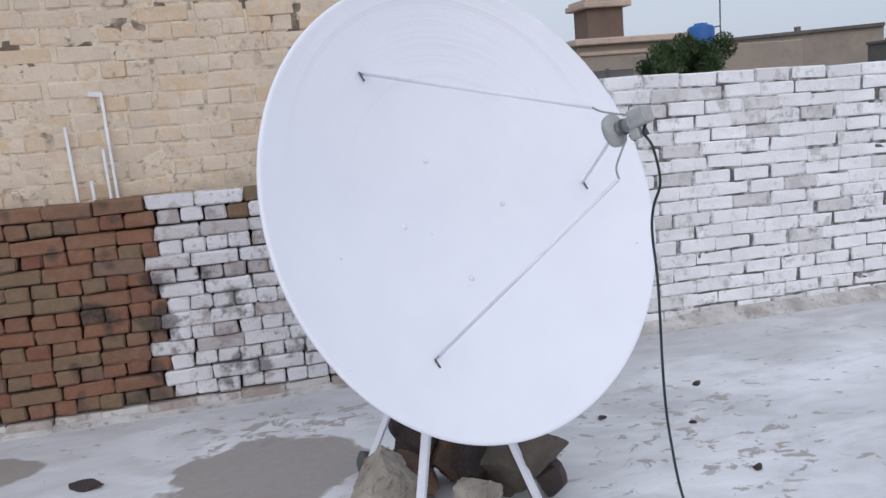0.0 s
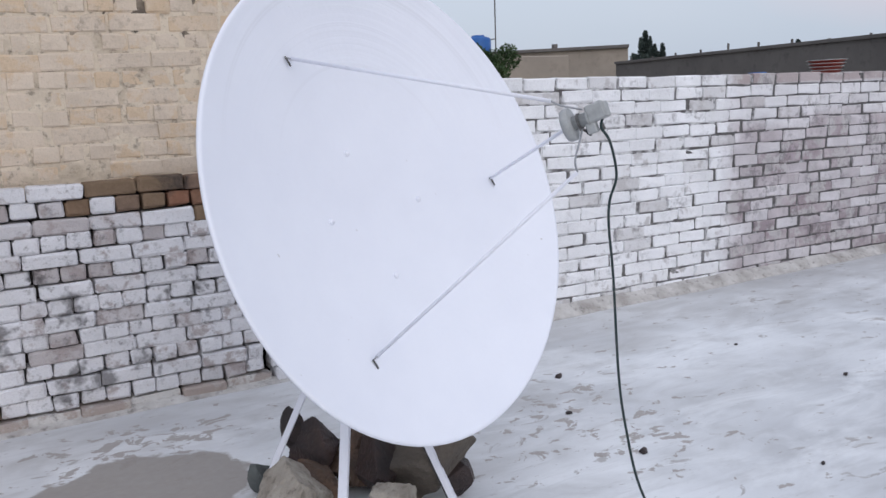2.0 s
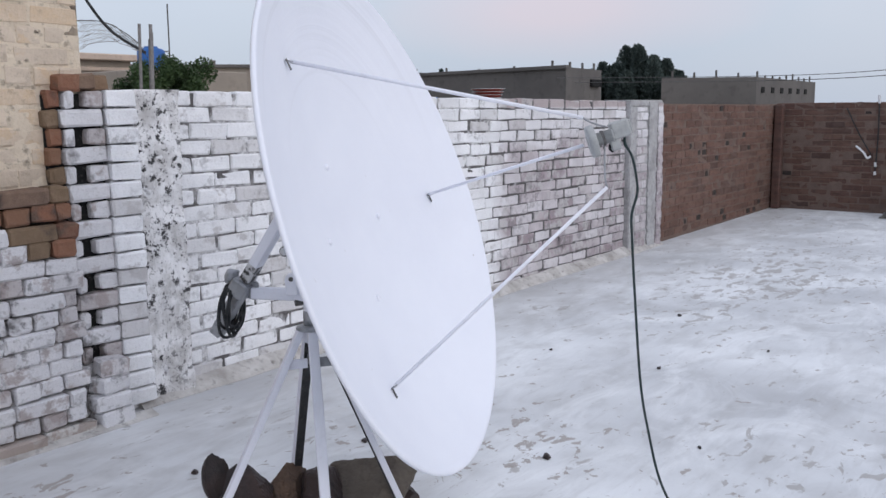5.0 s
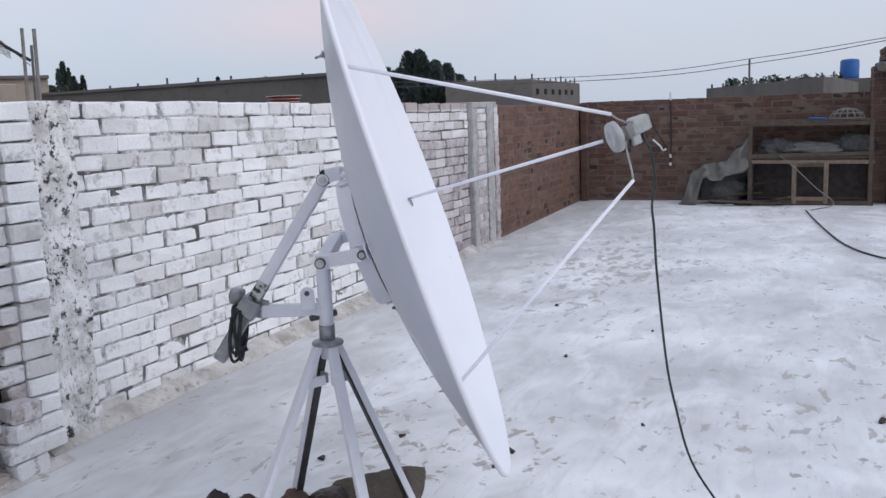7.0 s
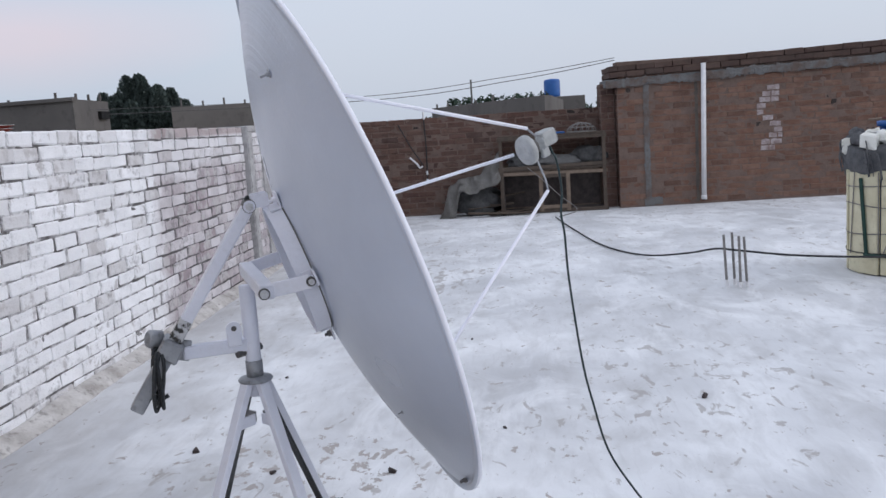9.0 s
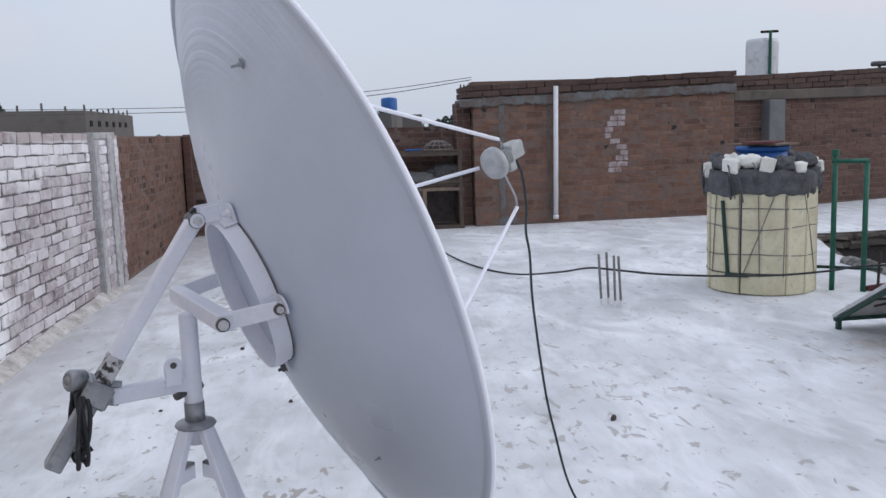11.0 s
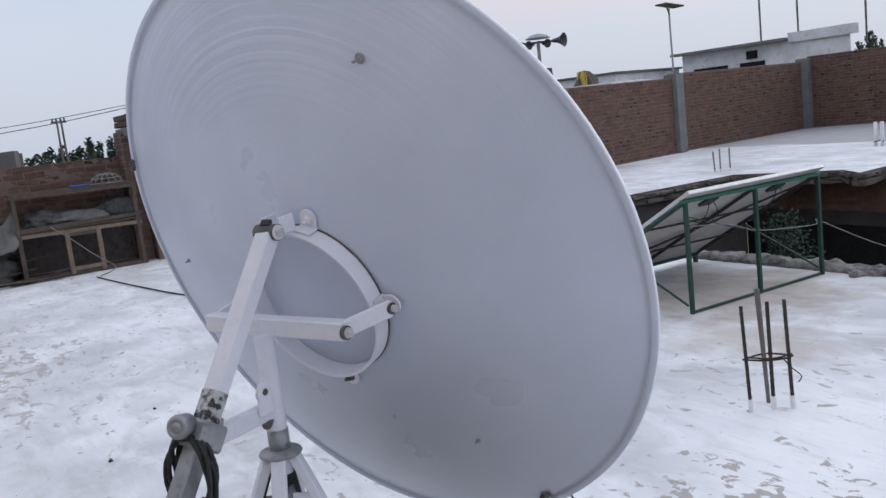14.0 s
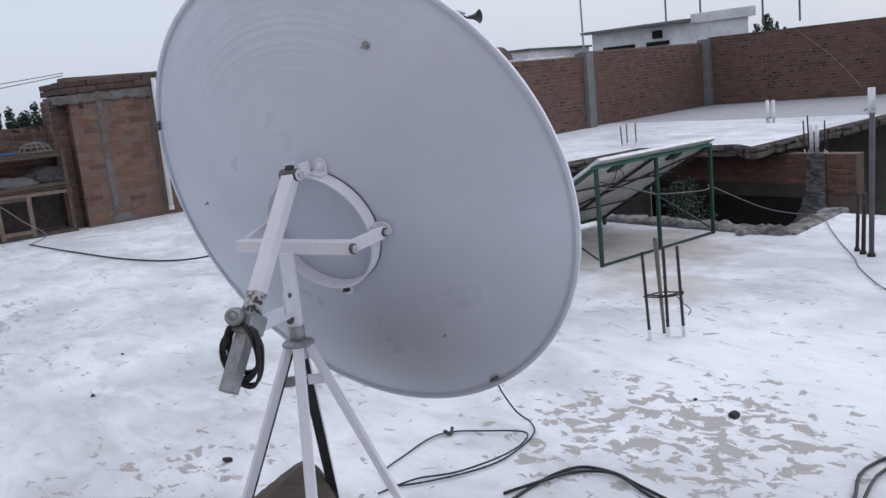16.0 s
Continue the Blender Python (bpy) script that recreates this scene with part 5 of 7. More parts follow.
own("jack_stem", beam(JT + jw * (jl * 0.65), JB, 0.040, 0.034, None, 0.003), M["steel"], "bare galvanised square tube")
CL = JT + jw * (jl * 0.70)
clamp = own("jack_clamp", box((0.075, 0.055, 0.05), (0, 0, 0), 0.005), M["steel"], "steel clamp block", False, Matrix.Translation(CL) @ frame_of(JT, JB).to_4x4())
own("clamp_plate", beam((0.762, 2.72, 0.803), CL, 0.006, 0.052, None, 0.002), M["steel"], "steel side plate", False, None, clamp)
MO = Vector((0.735, 2.800, 0.843))
mw = (Vector((-0.62, 0.62, 0.22))).normalized()
own("motor_cap", lathe([(0, -0.020), (0.0225, -0.020), (0.0225, 0.006), (0.0215, 0.010), (0.018, 0.014), (0.013, 0.016), (0.0125, 0.0145), (0.008, 0.0145), (0.007, 0.018), (0, 0.018)], 24), M["steel"], "round galvanised motor cap", True, Matrix.Translation(MO) @ frame_of(MO, MO + mw).to_4x4())
for s_ in (1, -1):
    own("fork_plate", beam(JT + SIDE * 0.024 * s_ - jw * 0.012, JT + SIDE * 0.024 * s_ + AX * 0.05, 0.005, 0.034, None, 0.002), M["paint_white"], "white fork plate at the jack's head")
pivot = own("pivot_bolt", rod(JT - SIDE * 0.036, JT + SIDE * 0.033, 0.0100, sides=6), M["zinc"], "large hexagon pivot bolt")
# dark disc paints the shaded gap behind the pivot washer
own("pivot_ring", rod(JT - SIDE * 0.0270, JT + SIDE * 0.0270, 0.0165, sides=18), M["steel_dark"], "dark disc for the shaded gap round the pivot washer", False, None, pivot)
own("pivot_pad", box((0.030, 0.010, 0.016), (0, 0.012, -0.014), 0.004), M["rubber"], "black rubber pad behind the jack head", False, Matrix.Translation(JT) @ frame_of(JT, JB).to_4x4(), pivot)
own("pivot_washer", rod(JT - SIDE * 0.0285, JT + SIDE * 0.0285, 0.0150, sides=18), M["paint_white"], "", False, None, pivot)
# coiled lead on the jack
loops = []
rg = random.Random(4)
lead_c, lw = Vector((0.740, 2.772, 0.762)), Vector((-0.40, 0.90, 0.10)).normalized()
lx = lw.orthogonal().normalized()
lx = Vector((0, 0, 1)) - lw * lw.z
lx.normalize()
ly = lw.cross(lx)
for k in range(6 * 14 + 1):
    a = 2 * math.pi * k / 14
    turn_no = k // 14
    rr = 0.046 + 0.0028 * turn_no + 0.003 * math.sin(k * 1.7)
    loops.append(lead_c + lx * (rr * 1.30 * math.cos(a) - 0.004 * turn_no) + ly * (rr * math.sin(a) + 0.005 * math.sin(turn_no * 2.4)) + lw * (0.024 + 0.012 * math.sin(turn_no * 1.9 + a)))
coil = own("coiled_lead", tube(loops, 0.0044, sides=6, smooth=2), M["rubber"], "coil of black lead hung on the motor", True)
own("lead_tie", tube([lead_c - lx * 0.062, lead_c - lx * 0.075 + lw * 0.02, lead_c - lx * 0.088 + ly * 0.006 + lw * 0.014], 0.006, sides=6), M["rubber"], "knotted lead end", True, None, coil)

# stand: four square legs, painted outside, black inside
for fx, fy in ((0.532, 2.785), (0.649, 2.345), (1.080, 2.405), (0.985, 2.862)):
    head = Vector((PX + (fx - PX) * 0.07, PY + (fy - PY) * 0.07, 0.698))
    foot = Vector((fx, fy, 0.0))
    outw = Vector((fx - PX, fy - PY, 0)).normalized() if fy < 2.8 else Vector((0.25, 0.97, 0))
    leg = own("leg", beam(head + outw * 0.004, foot + outw * 0.004, 0.028, 0.020, None, 0.002, outw), M["paint_white"], "square steel leg, white outside and black inside")
    if fx > 0.8:
        own("leg_back", beam(head - outw * 0.0085, foot - outw * 0.0085, 0.0276, 0.005, None, 0.001, outw), M["paint_black"], "unpainted black inner side of the leg", False, None, leg)
for fx, fy in ((0.532, 2.785), (0.649, 2.345), (1.080, 2.405), (0.985, 2.862)):
    f = 0.2
    q = Vector((PX + (fx - PX) * f, PY + (fy - PY) * f, 0.60))
    own("brace_plate", beam(q, q + (Vector((PX, PY, 0.60)) - q) * 0.8, 0.006, 0.028, None, 0.001), M["paint_white"] if fx < 0.8 else M["steel"])

# stones under the stand
STONES = [
    ("rock_dark", (0.722, 2.905, 0.215), (0.042, 0.040, 0.078), 21, "dark smooth stone standing on its end"),
    ("rock_dark", (0.785, 2.86, 0.095), (0.125, 0.11, 0.145), 4, "black glossy stone wedged against the stand leg"),
    ("rock_brown", (0.905, 2.79, 0.125), (0.125, 0.11, 0.150), 22, "reddish brown broken stone under the dish stand"),
    ("rock_brown", (0.985, 2.76, 0.105), (0.075, 0.08, 0.11), 7, "small brown stone between larger ones"),
    ("rock_olive", (1.06, 2.60, 0.125), (0.22, 0.15, 0.155), 8, "large grey-brown split stone under the dish"),
    ("rock_grey", (0.615, 2.63, 0.10), (0.150, 0.130, 0.150), 9, "pale lime-dusted stone at the stand's foot"),
    ("rock_slate", (0.610, 2.945, 0.05), (0.055, 0.05, 0.062), 27, "small rounded grey-green stone beside the leg"),
    ("rock_grey", (0.865, 2.43, 0.075), (0.17, 0.11, 0.115), 11, "flat lime-dusted stone lying on the roof"),
    ("rock_dark", (1.15, 2.52, 0.06), (0.085, 0.075, 0.09), 12, "small dark stone beside the stand leg"),
    ("rock_brown", (0.72, 2.72, 0.05), (0.13, 0.11, 0.10), 13, "low brown stone under the pile"),
    ("rock_dark", (0.92, 2.64, 0.06), (0.15, 0.13, 0.12), 15, "dark stone in the middle of the pile"),
    ("rock_dark", (0.72, 2.98, 0.06), (0.07, 0.06, 0.05), 16, "small dark stone behind the pile"),
]
for mat, at, size, seed, label in STONES:
    bm = rock_mesh(size, seed, 0.22 if mat in ("rock_dark", "rock_olive", "rock_slate") else 0.42, 0 if "end" in label or "rounded" in label else 9)
    lowest = min(v.co.z for v in bm.verts)
    z = at[2] if "end" in label else -lowest - 0.006
    s = link("stone", bm, M[mat], smooth=False, matrix=pose(at[0], at[1], z, 0, 0, seed * 40))
    tagged(s, label, "stone", "stones weighting the stand")

# ---- brick stack against the house wall ----
stack = thing("brick_stack", "loose brick stack, red at one end and whitewashed at the other", "brick stack", (0.0, 4.2, 0))
spots = []
PITCH = 0.0687


def edge_at(k):
    """Where the red bricks of a row give way to the whitewashed ones."""
    return (-0.130 if k > 8 else -0.145) + (0.016 if k % 2 else 0.0)


for k in range(15):
    z = 0.060 + PITCH * (k - 1)
    headers = k % 2 == 1
    x = -2.6 + random.uniform(-0.06, 0.0) + (0.05 if k % 4 > 1 else 0)
    lean = random.uniform(-0.004, 0.004)
    while x < 1.03:
        l = (0.101 if headers else 0.213) * random.uniform(0.93, 1.05)
        gap = random.choice((0.002, 0.003, 0.004, 0.009))
        end = 1.035 - (0.03 if k % 3 else 0)
        if end - x < 0.05:
            break
        if k and abs(x + l - edge_at(k)) < l * 0.5:
            l = max(0.07, min(0.22, edge_at(k) - x))
        if x + l > end - 0.05:
            l = end - x
        c = x + l / 2
        edge = edge_at(k) - 0.01
        if k == 0:
            mat = M["brick_foot"]
        elif c < edge:
            mat = M["brick_stack"]
        elif (k == 14 and c > 0.30 and random.random() < 0.9) or (k == 13 and c > 0.10 and random.random() < 0.72) or (k in (11, 12, 13) and c > 0.80):
            mat = M["brick_stack"]
        else:
            mat = M["brick_wash"]
        d = 0.105 if not headers else 0.125
        y = 4.095 - 4.2 + d / 2 + random.uniform(-0.011, 0.012) - (0.012 if k == 0 else 0)
        h = PITCH - random.choice((0.002, 0.003, 0.0045))
        if k == 0:
            h = 0.062
        spots.append((Matrix.Translation((c, y, z + PITCH / 2 - 0.001 + lean + random.uniform(-0.002, 0.002))) @ pose(0, 0, 0, 0, random.uniform(-1.1, 1.1), random.uniform(-2.2, 2.2)), round(l, 2), d, round(h, 4), mat))
        x += l + gap
lay(stack, spots, M["brick_stack"], 300, (0.2, -2, 0.6))
# dark sheet behind the bricks paints the shade in their gaps
part("stack_core", box((3.55, 0.05, 0.96), (-0.80, 0.008, 0.48)), M["inner_shade"], stack, "dark core for the shade between the stacked bricks")
for k, (x, z, l, r) in enumerate([(1.125, 0.036, 0.15, 2), (1.115, 0.108, 0.16, -4), (1.12, 0.182, 0.13, 8), (1.135, 0.252, 0.12, -9)]):
    lb = link("brick", box((l, 0.11, 0.07), bevel=0.010, rough=0.004, seed=k), M["brick_wash"], matrix=pose(x, 4.115, z + 0.001, 0, 0, r))
    tagged(lb, "loose whitewashed brick piled by the wall foot", "brick", "loose bricks at the wall foot")

# pale sticks on the stack
for x, h, lean, r in [(-0.440, 0.345, 0.017, 0.0065), (-0.370, 0.093, 0.003, 0.0075), (-0.297, 0.232, 0.009, 0.006), (-0.268, 0.49, 0.016, 0.0065)]:
    st = link("stick", box((2 * r, 0.012, h), (0, 0, h / 2), 0.002, rough=0.001), M["pvc"], matrix=pose(x, 4.18, 1.021, -5, math.degrees(lean / h) * -1, 0))
    tagged(st, "pale strip standing on the bricks against the wall", "stick", "strips on the brick stack")
flagp = link("paper_scrap", box((0.05, 0.004, 0.022), (0, 0, 0), 0.001), M["pvc"], matrix=pose(-0.315, 4.215, 1.502, 0, 8, 0))
tagged(flagp, "pale scrap hanging on a strip's tip", "scrap")

# ---- cables ----
def cable(name, pts, r, label, mat="rubber", smooth=5):
    c = link(name, tube(pts, r, sides=7, smooth=smooth), M[mat], smooth=True)
    return tagged(c, label, "cable")


k0 = F0 + fa * 0.082
cable("feed_cable", [k0 + Vector((0.010, 0.0, -0.010)), (1.178, 1.800, 1.215), (1.193, 1.786, 1.18), (1.203, 1.776, 1.10), (1.186, 1.782, 1.04), (1.176, 1.775, 0.98), (1.182, 1.768, 0.85), (1.172, 1.742, 0.62), (1.170, 1.716, 0.49), (1.180, 1.676, 0.34), (1.215, 1.60, 0.20), (1.236, 1.51, 0.07), (1.21, 1.46, 0.012), (1.13, 1.52, 0.008), (1.07, 1.66, 0.008), (1.05, 1.80, 0.008), (1.09, 1.96, 0.008), (1.18, 2.12, 0.008), (1.30, 2.10, 0.008), (1.36, 1.95, 0.010), (1.41, 1.80, 0.008), (1.39, 1.71, 0.008), (1.29, 1.63, 0.012), (1.15, 1.55, 0.018), (1.085, 1.62, 0.016), (1.065, 1.75, 0.014), (1.10, 1.92, 0.008), (1.17, 2.05, 0.008), (1.18, 2.2, 0.008)], 0.0034, "dark cable hanging from the feed and looped on the roof", "cable_green", 6)
tie = link("cable_tie", tube([(1.41, 1.72, 0.006), (1.39, 1.745, 0.022), (1.375, 1.73, 0.008), (1.40, 1.70, 0.02)], 0.006), M["rubber"])
tagged(tie, "black knotted tie on the cable loop", "cable tie")
cable("power_lead", [(0.80, 1.98, 0.006), (0.83, 1.76, 0.007), (0.80, 1.62, 0.007), (0.68, 1.58, 0.007), (0.55, 1.60, 0.007), (0.30, 1.62, 0.007), (0.10, 1.52, 0.007), (-0.02, 1.38, 0.02), (0.05, 1.02, 0.01), (-0.1, 0.7, 0.008), (-0.4, 0.4, 0.008)], 0.0055, "pair of black leads lying across the roof")
cable("power_lead", [(0.86, 1.92, 0.006), (0.81, 1.78, 0.016), (0.78, 1.65, 0.007), (0.66, 1.60, 0.018), (0.50, 1.63, 0.007), (0.30, 1.65, 0.007), (0.14, 1.50, 0.009), (0.02, 1.32, 0.012), (0.10, 1.05, 0.008), (0.0, 0.7, 0.008), (-0.3, 0.3, 0.008)], 0.0055, "pair of black leads lying across the roof")
cable("roof_cable", [(9.45, 1.40, 0.015), (8.4, 1.28, 0.012), (7.06, 1.08, 0.012), (6.35, 0.80, 0.02), (5.75, 0.55, 0.12), (5.3, 0.43, 0.22), (4.94, 0.36, 0.262), (4.90, 0.0, 0.215), (4.86, -0.45, 0.185), (4.83, -0.85, 0.175), (4.86, -1.25, 0.18), (4.86, -1.5, 0.20), (4.6, -1.9, 0.24), (4.2, -2.2, 0.28)], 0.008, "long black cable slung from cage to tank")
cable("roof_wire", [(2.90, -2.12, 0.36), (2.7, -2.6, 0.10), (2.35, -2.75, 0.03), (2.10, -2.45, 0.010), (1.85, -2.10, 0.008), (1.52, -1.66, 0.008), (1.35, -1.40, 0.008), (1.02, -1.02, 0.008), (0.7, -0.8, 0.008)], 0.004, "grey wire trailing from the solar frame over the roof", "rebar_grey")
cable("hung_wire", [(10.05, 0.55, 1.88), (10.6, 1.8, 1.74), (11.3, 3.9, 1.62), (14.0, 9.0, 1.75)], 0.005, "thin wire strung off the wall top", "steel_dark", 8)
cable("hung_wire", [(10.05, 0.55, 1.91), (10.6, 1.9, 1.79), (11.3, 4.1, 1.68), (14.0, 9.4, 1.85)], 0.0045, "thin wire strung off the wall top", "steel_dark", 8)
cable("wall_wire", [(11.2, -17.72, 1.80), (9.9, -17.2, 1.0), (8.9, -16.6, 0.25)], 0.006, "slack guy wire running down to the roof", "rebar_grey", 8)
cable("house_wire", [(1.185, 4.30, 1.95), (1.205, 4.30, 1.87), (1.27, 4.31, 1.765), (1.37, 4.31, 1.655), (1.50, 4.262, 1.565)], 0.0065, "black wire sagging from the house corner to a rusty bar", "rubber", 8)

# ---- starter bars ----
def starter(at, bars, label, ties=(), mat="rebar", extra=None):
    t = thing("starter_bars", label, "rebar", at, group="starter bars in the roof")
    for x, y, h, lx, ly, r in bars:
        b = rod((x, y, -0.03), (x + lx, y + ly, h), r, sides=9)
        n = int(h / 0.03)
        for i in range(1, n):
            f = i / n
            lathe([(r, -0.004), (r * 1.18, -0.0015), (r * 1.18, 0.0015), (r, 0.004)], 8, b, Matrix.Translation((x + lx * f, y + ly * f, h * f)))
        bar_ = part("bar", b, M[mat], t)
        part("lime_splash", rod((x, y, -0.002), (x + lx * 0.12, y + ly * 0.12, h * 0.12), r * 1.35, sides=8), M["plaster_white"], bar_, "lime splashes at the foot")
    for z, pts in ties:
        part("tie_ring", tube([*(Vector((*p, z + 0.006 * (-1) ** i)) for i, p in enumerate(pts))], 0.004, smooth=3), M[mat], t)
    if extra:
        part("sleeve", *extra, t)
    return t


R2 = [(0.053, 0.093, 0.445, 0.013, 0.011, 0.0072), (0.009, 0.007, 0.45, 0.004, 0.003, 0.0078), (-0.044, -0.046, 0.455, 0.011, 0.009, 0.0076)]
t2 = starter((1.455, 0.265, 0), R2, "dark starter bars with a tie ring and one timber peg", [(0.215, [(0.07, 0.105), (0.005, 0.022), (-0.05, -0.05), (0.08, -0.045), (0.07, 0.105)]), (0.222, [(0.075, 0.09), (0.0, 0.018), (-0.045, -0.055)])])
b = bmesh.new()
bmesh.ops.create_cone(b, cap_ends=True, segments=6, radius1=0.0075, radius2=0.0125, depth=0.50, matrix=pose(0.076, -0.030, 0.24, -1.5, 2))
for v in b.verts:
    v.co += 0.003 * noise.noise_vector(v.co * 60)
part("peg", b, M["wood_grey"], t2, "grey timber peg")
part("wire_end", tube([(-0.02, -0.02, 0.22), (-0.035, -0.055, 0.17), (-0.06, -0.085, 0.13), (-0.055, -0.07, 0.105)], 0.0025), M["rebar"], t2)
starter((4.94, 0.37, 0), [(0.05, 0.05, 0.37, 0.0, 0.02, 0.009), (0.07, -0.01, 0.38, -0.01, 0.02, 0.009), (-0.05, -0.02, 0.37, 0.0, 0.01, 0.009), (-0.03, -0.07, 0.36, 0.0, 0.02, 0.009)], "four grey starter bars standing in the roof", mat="rebar_grey")
starter((8.1, -4.35, 0), [(0, 0, 0.52, 0.0, 0.03, 0.014), (0.05, 0.22, 0.33, 0.0, 0.0, 0.014), (0.05, -0.12, 0.30, 0.0, 0.02, 0.014)], "dark starter bars tied by a cross bar on the far slab", [(0.2, [(0.05, 0.25), (0.02, 0.05), (0.05, -0.15)])])
starter((8.6, -7.9, 0), [(0, 0.10, 0.33, 0.02, 0.0, 0.012), (0.0, -0.03, 0.36, 0.0, 0.0, 0.012), (-0.1, -0.14, 0.36, 0.0, 0.0, 0.012)], "grey starter bars on the far slab", mat="rebar_grey")
starter((5.62, -8.60, -0.22), [(0.17, 0, 0.48, 0.02, 0, 0.010), (0.08, 0.04, 0.56, 0.02, 0, 0.010), (-0.14, 0, 0.48, 0.0, 0, 0.010), (-0.2, 0.05, 0.36, -0.02, 0, 0.010)], "starter bars on the court wall pillar")

# white pipes on the far slab
def pipe(at, h, r, label, n=1, gap=0.1):
    t = thing("pipe", label, "pipe", at, group="white pipes standing on the slab")
    for k in range(n):
        part("tube", lathe([(r * 0.7, h - 0.02), (r * 0.7, h), (r, h), (r, 0.0), (r * 0.7, 0.0)], 14, None, Matrix.Translation((k * gap, 0, 0))), M["pvc"], t, smooth=True)
    part("foot", tube([(-0.05, 0.05, 0.08), (0.05, -0.05, 0.10), (0.12, 0.05, 0.07)], 0.010), M["rebar"], t)
    return t


pipe((8.0, -11.4, 0), 0.42, 0.030, "pair of white pipe stubs on the far slab", 2, 0.12)
pipe((5.58, -8.56, -0.22), 0.42, 0.028, "pair of white pipe stubs on the court wall", 2, 0.085)
pipe((6.75, -12.6, 0), 0.48, 0.065, "thick white pipe at the far slab's edge")

# drain pipe on the tall wall
dp = thing("drain_pipe", "white plastic drain pipe leaning on the brick wall", "pipe", (10.095, -0.53, 0.06))
part("tube", lathe([(0.024, 1.70), (0.024, 1.715), (0.031, 1.715), (0.031, 0.0), (0.024, 0.0), (0.024, 0.02)], 18), M["pvc"], dp, smooth=True)
part("collar", lathe([(0.031, 0.0), (0.036, 0.0), (0.036, 0.05), (0.031, 0.055)], 18), M["pvc"], dp, smooth=True)
part("socket", rod((0, 0, -0.012), (0, 0, 0.004), 0.022, sides=14), M["rubber"], dp)
dp.rotation_euler = (radians(0.8), 0, 0)

# props by the roof edge
for x, y, h, r, mat, lab in [(1.60, -1.86, 0.38, 0.011, "rebar", "dark rusty bar standing by the court edge"), (1.53, -1.80, 0.40, 0.013, "rebar", "dark rusty bar standing by the court edge"), (1.455, -1.755, 0.90, 0.016, "horn", "thick grey steel post by the court edge")]:
    t = thing("post", lab, "post", (x, y, 0), group="posts at the court edge")
    part("shaft", rod((0, 0, -0.02), (-0.012, 0, h), r, sides=12), M[mat], t, smooth=True)
    part("base", lathe([(r * 1.7, 0.0), (r * 1.6, 0.012), (r, 0.03)], 12), M["rebar"], t)

# ---- wrapped water tank ----
tank = thing("water_tank", "blue water tank wrapped in yellowed foam boards and rags", "water tank", (5.30, -0.94, 0))
TR = 0.385
barrel = part("barrel", lathe([(0, 0.02), (TR - 0.05, 0.02), (TR - 0.05, 0.90), (TR - 0.09, 0.945), (0.185, 0.985), (0.178, 1.00), (0.178, 1.09), (0, 1.09)], 40), M["blue"], tank, "blue plastic barrel", True)
rg = random.Random(7)
N = 15
for k in range(N):
    a = 2 * math.pi * (k + rg.uniform(-0.1, 0.1)) / N
    w = 2 * math.pi * TR / N * rg.uniform(0.93, 1.08)
    h = 0.76 + rg.uniform(-0.015, 0.03)
    part("foam_board", box((0.035, w, h), (TR - 0.01 + rg.uniform(-0.006, 0.006), 0, h / 2 + 0.006), 0.008, None, Matrix.Rotation(rg.uniform(-0.012, 0.012), 3, "X"), 0.003, k), M["foam"], tank, "", False, Matrix.Rotation(a, 4, "Z"))
for k in range(9):
    a = 2 * math.pi * k / 9 + rg.uniform(-0.16, 0.16)
    part("foam_block", box((0.07, rg.uniform(0.07, 0.14), rg.uniform(0.06, 0.12)), (TR + 0.008, 0, 0.935 + rg.uniform(-0.02, 0.03)), 0.014, None, Matrix.Rotation(rg.uniform(-0.3, 0.3), 3, "X"), 0.008, k + 50), M["foam_white"], tank, "broken white foam block", False, Matrix.Rotation(a, 4, "Z"))
b = lathe([(TR + 0.016, 0.74), (TR + 0.026, 0.76), (TR + 0.028, 0.82), (TR + 0.030, 0.87), (TR + 0.022, 0.91), (TR - 0.03, 0.93), (TR - 0.05, 0.90)], 90)
for v in b.verts:
    a = math.atan2(v.co.y, v.co.x)
    f = 1 + 0.06 * noise.noise(Vector((math.cos(a) * 5, math.sin(a) * 5, v.co.z * 9))) + 0.03 * noise.noise(Vector((math.cos(a) * 16, math.sin(a) * 16, v.co.z * 14)))
    v.co.x *= f
    v.co.y *= f
    v.co.z += 0.035 * noise.noise(Vector((math.cos(a) * 4, math.sin(a) * 4, 7)))
part("rag_wrap", b, M["ragcloth"], tank, "dark grey rag bound round the top", True)
for k in range(9):
    a = 2 * math.pi * k / 9 + 0.3
    b = bmesh.new()
    bmesh.ops.create_icosphere(b, subdivisions=3, radius=1.0)
    for v in b.verts:
        v.co = Vector((v.co.x * 0.06, v.co.y * 0.10, v.co.z * 0.055)) * (1 + 0.5 * noise.noise(v.co * 2.2 + Vector((k * 5, 0, 0))))
    part("rag", b, M["ragcloth"] if k % 3 else M["foam_white"], tank, "", True, Matrix.Rotation(a, 4, "Z") @ Matrix.Translation((TR - 0.05, 0, 0.965 + 0.02 * (k % 2))))
part("rim", lathe([(0.178, 1.05), (0.198, 1.05), (0.20, 1.085), (0.178, 1.09)], 30), M["blue"], barrel, "", True)
part("lid_board", box((0.46, 0.26, 0.014), (0.0, 0.0, 1.10), 0.003, None, Matrix.Rotation(0.4, 3, "Z"), 0.002), M["wood"], tank, "plank lid")
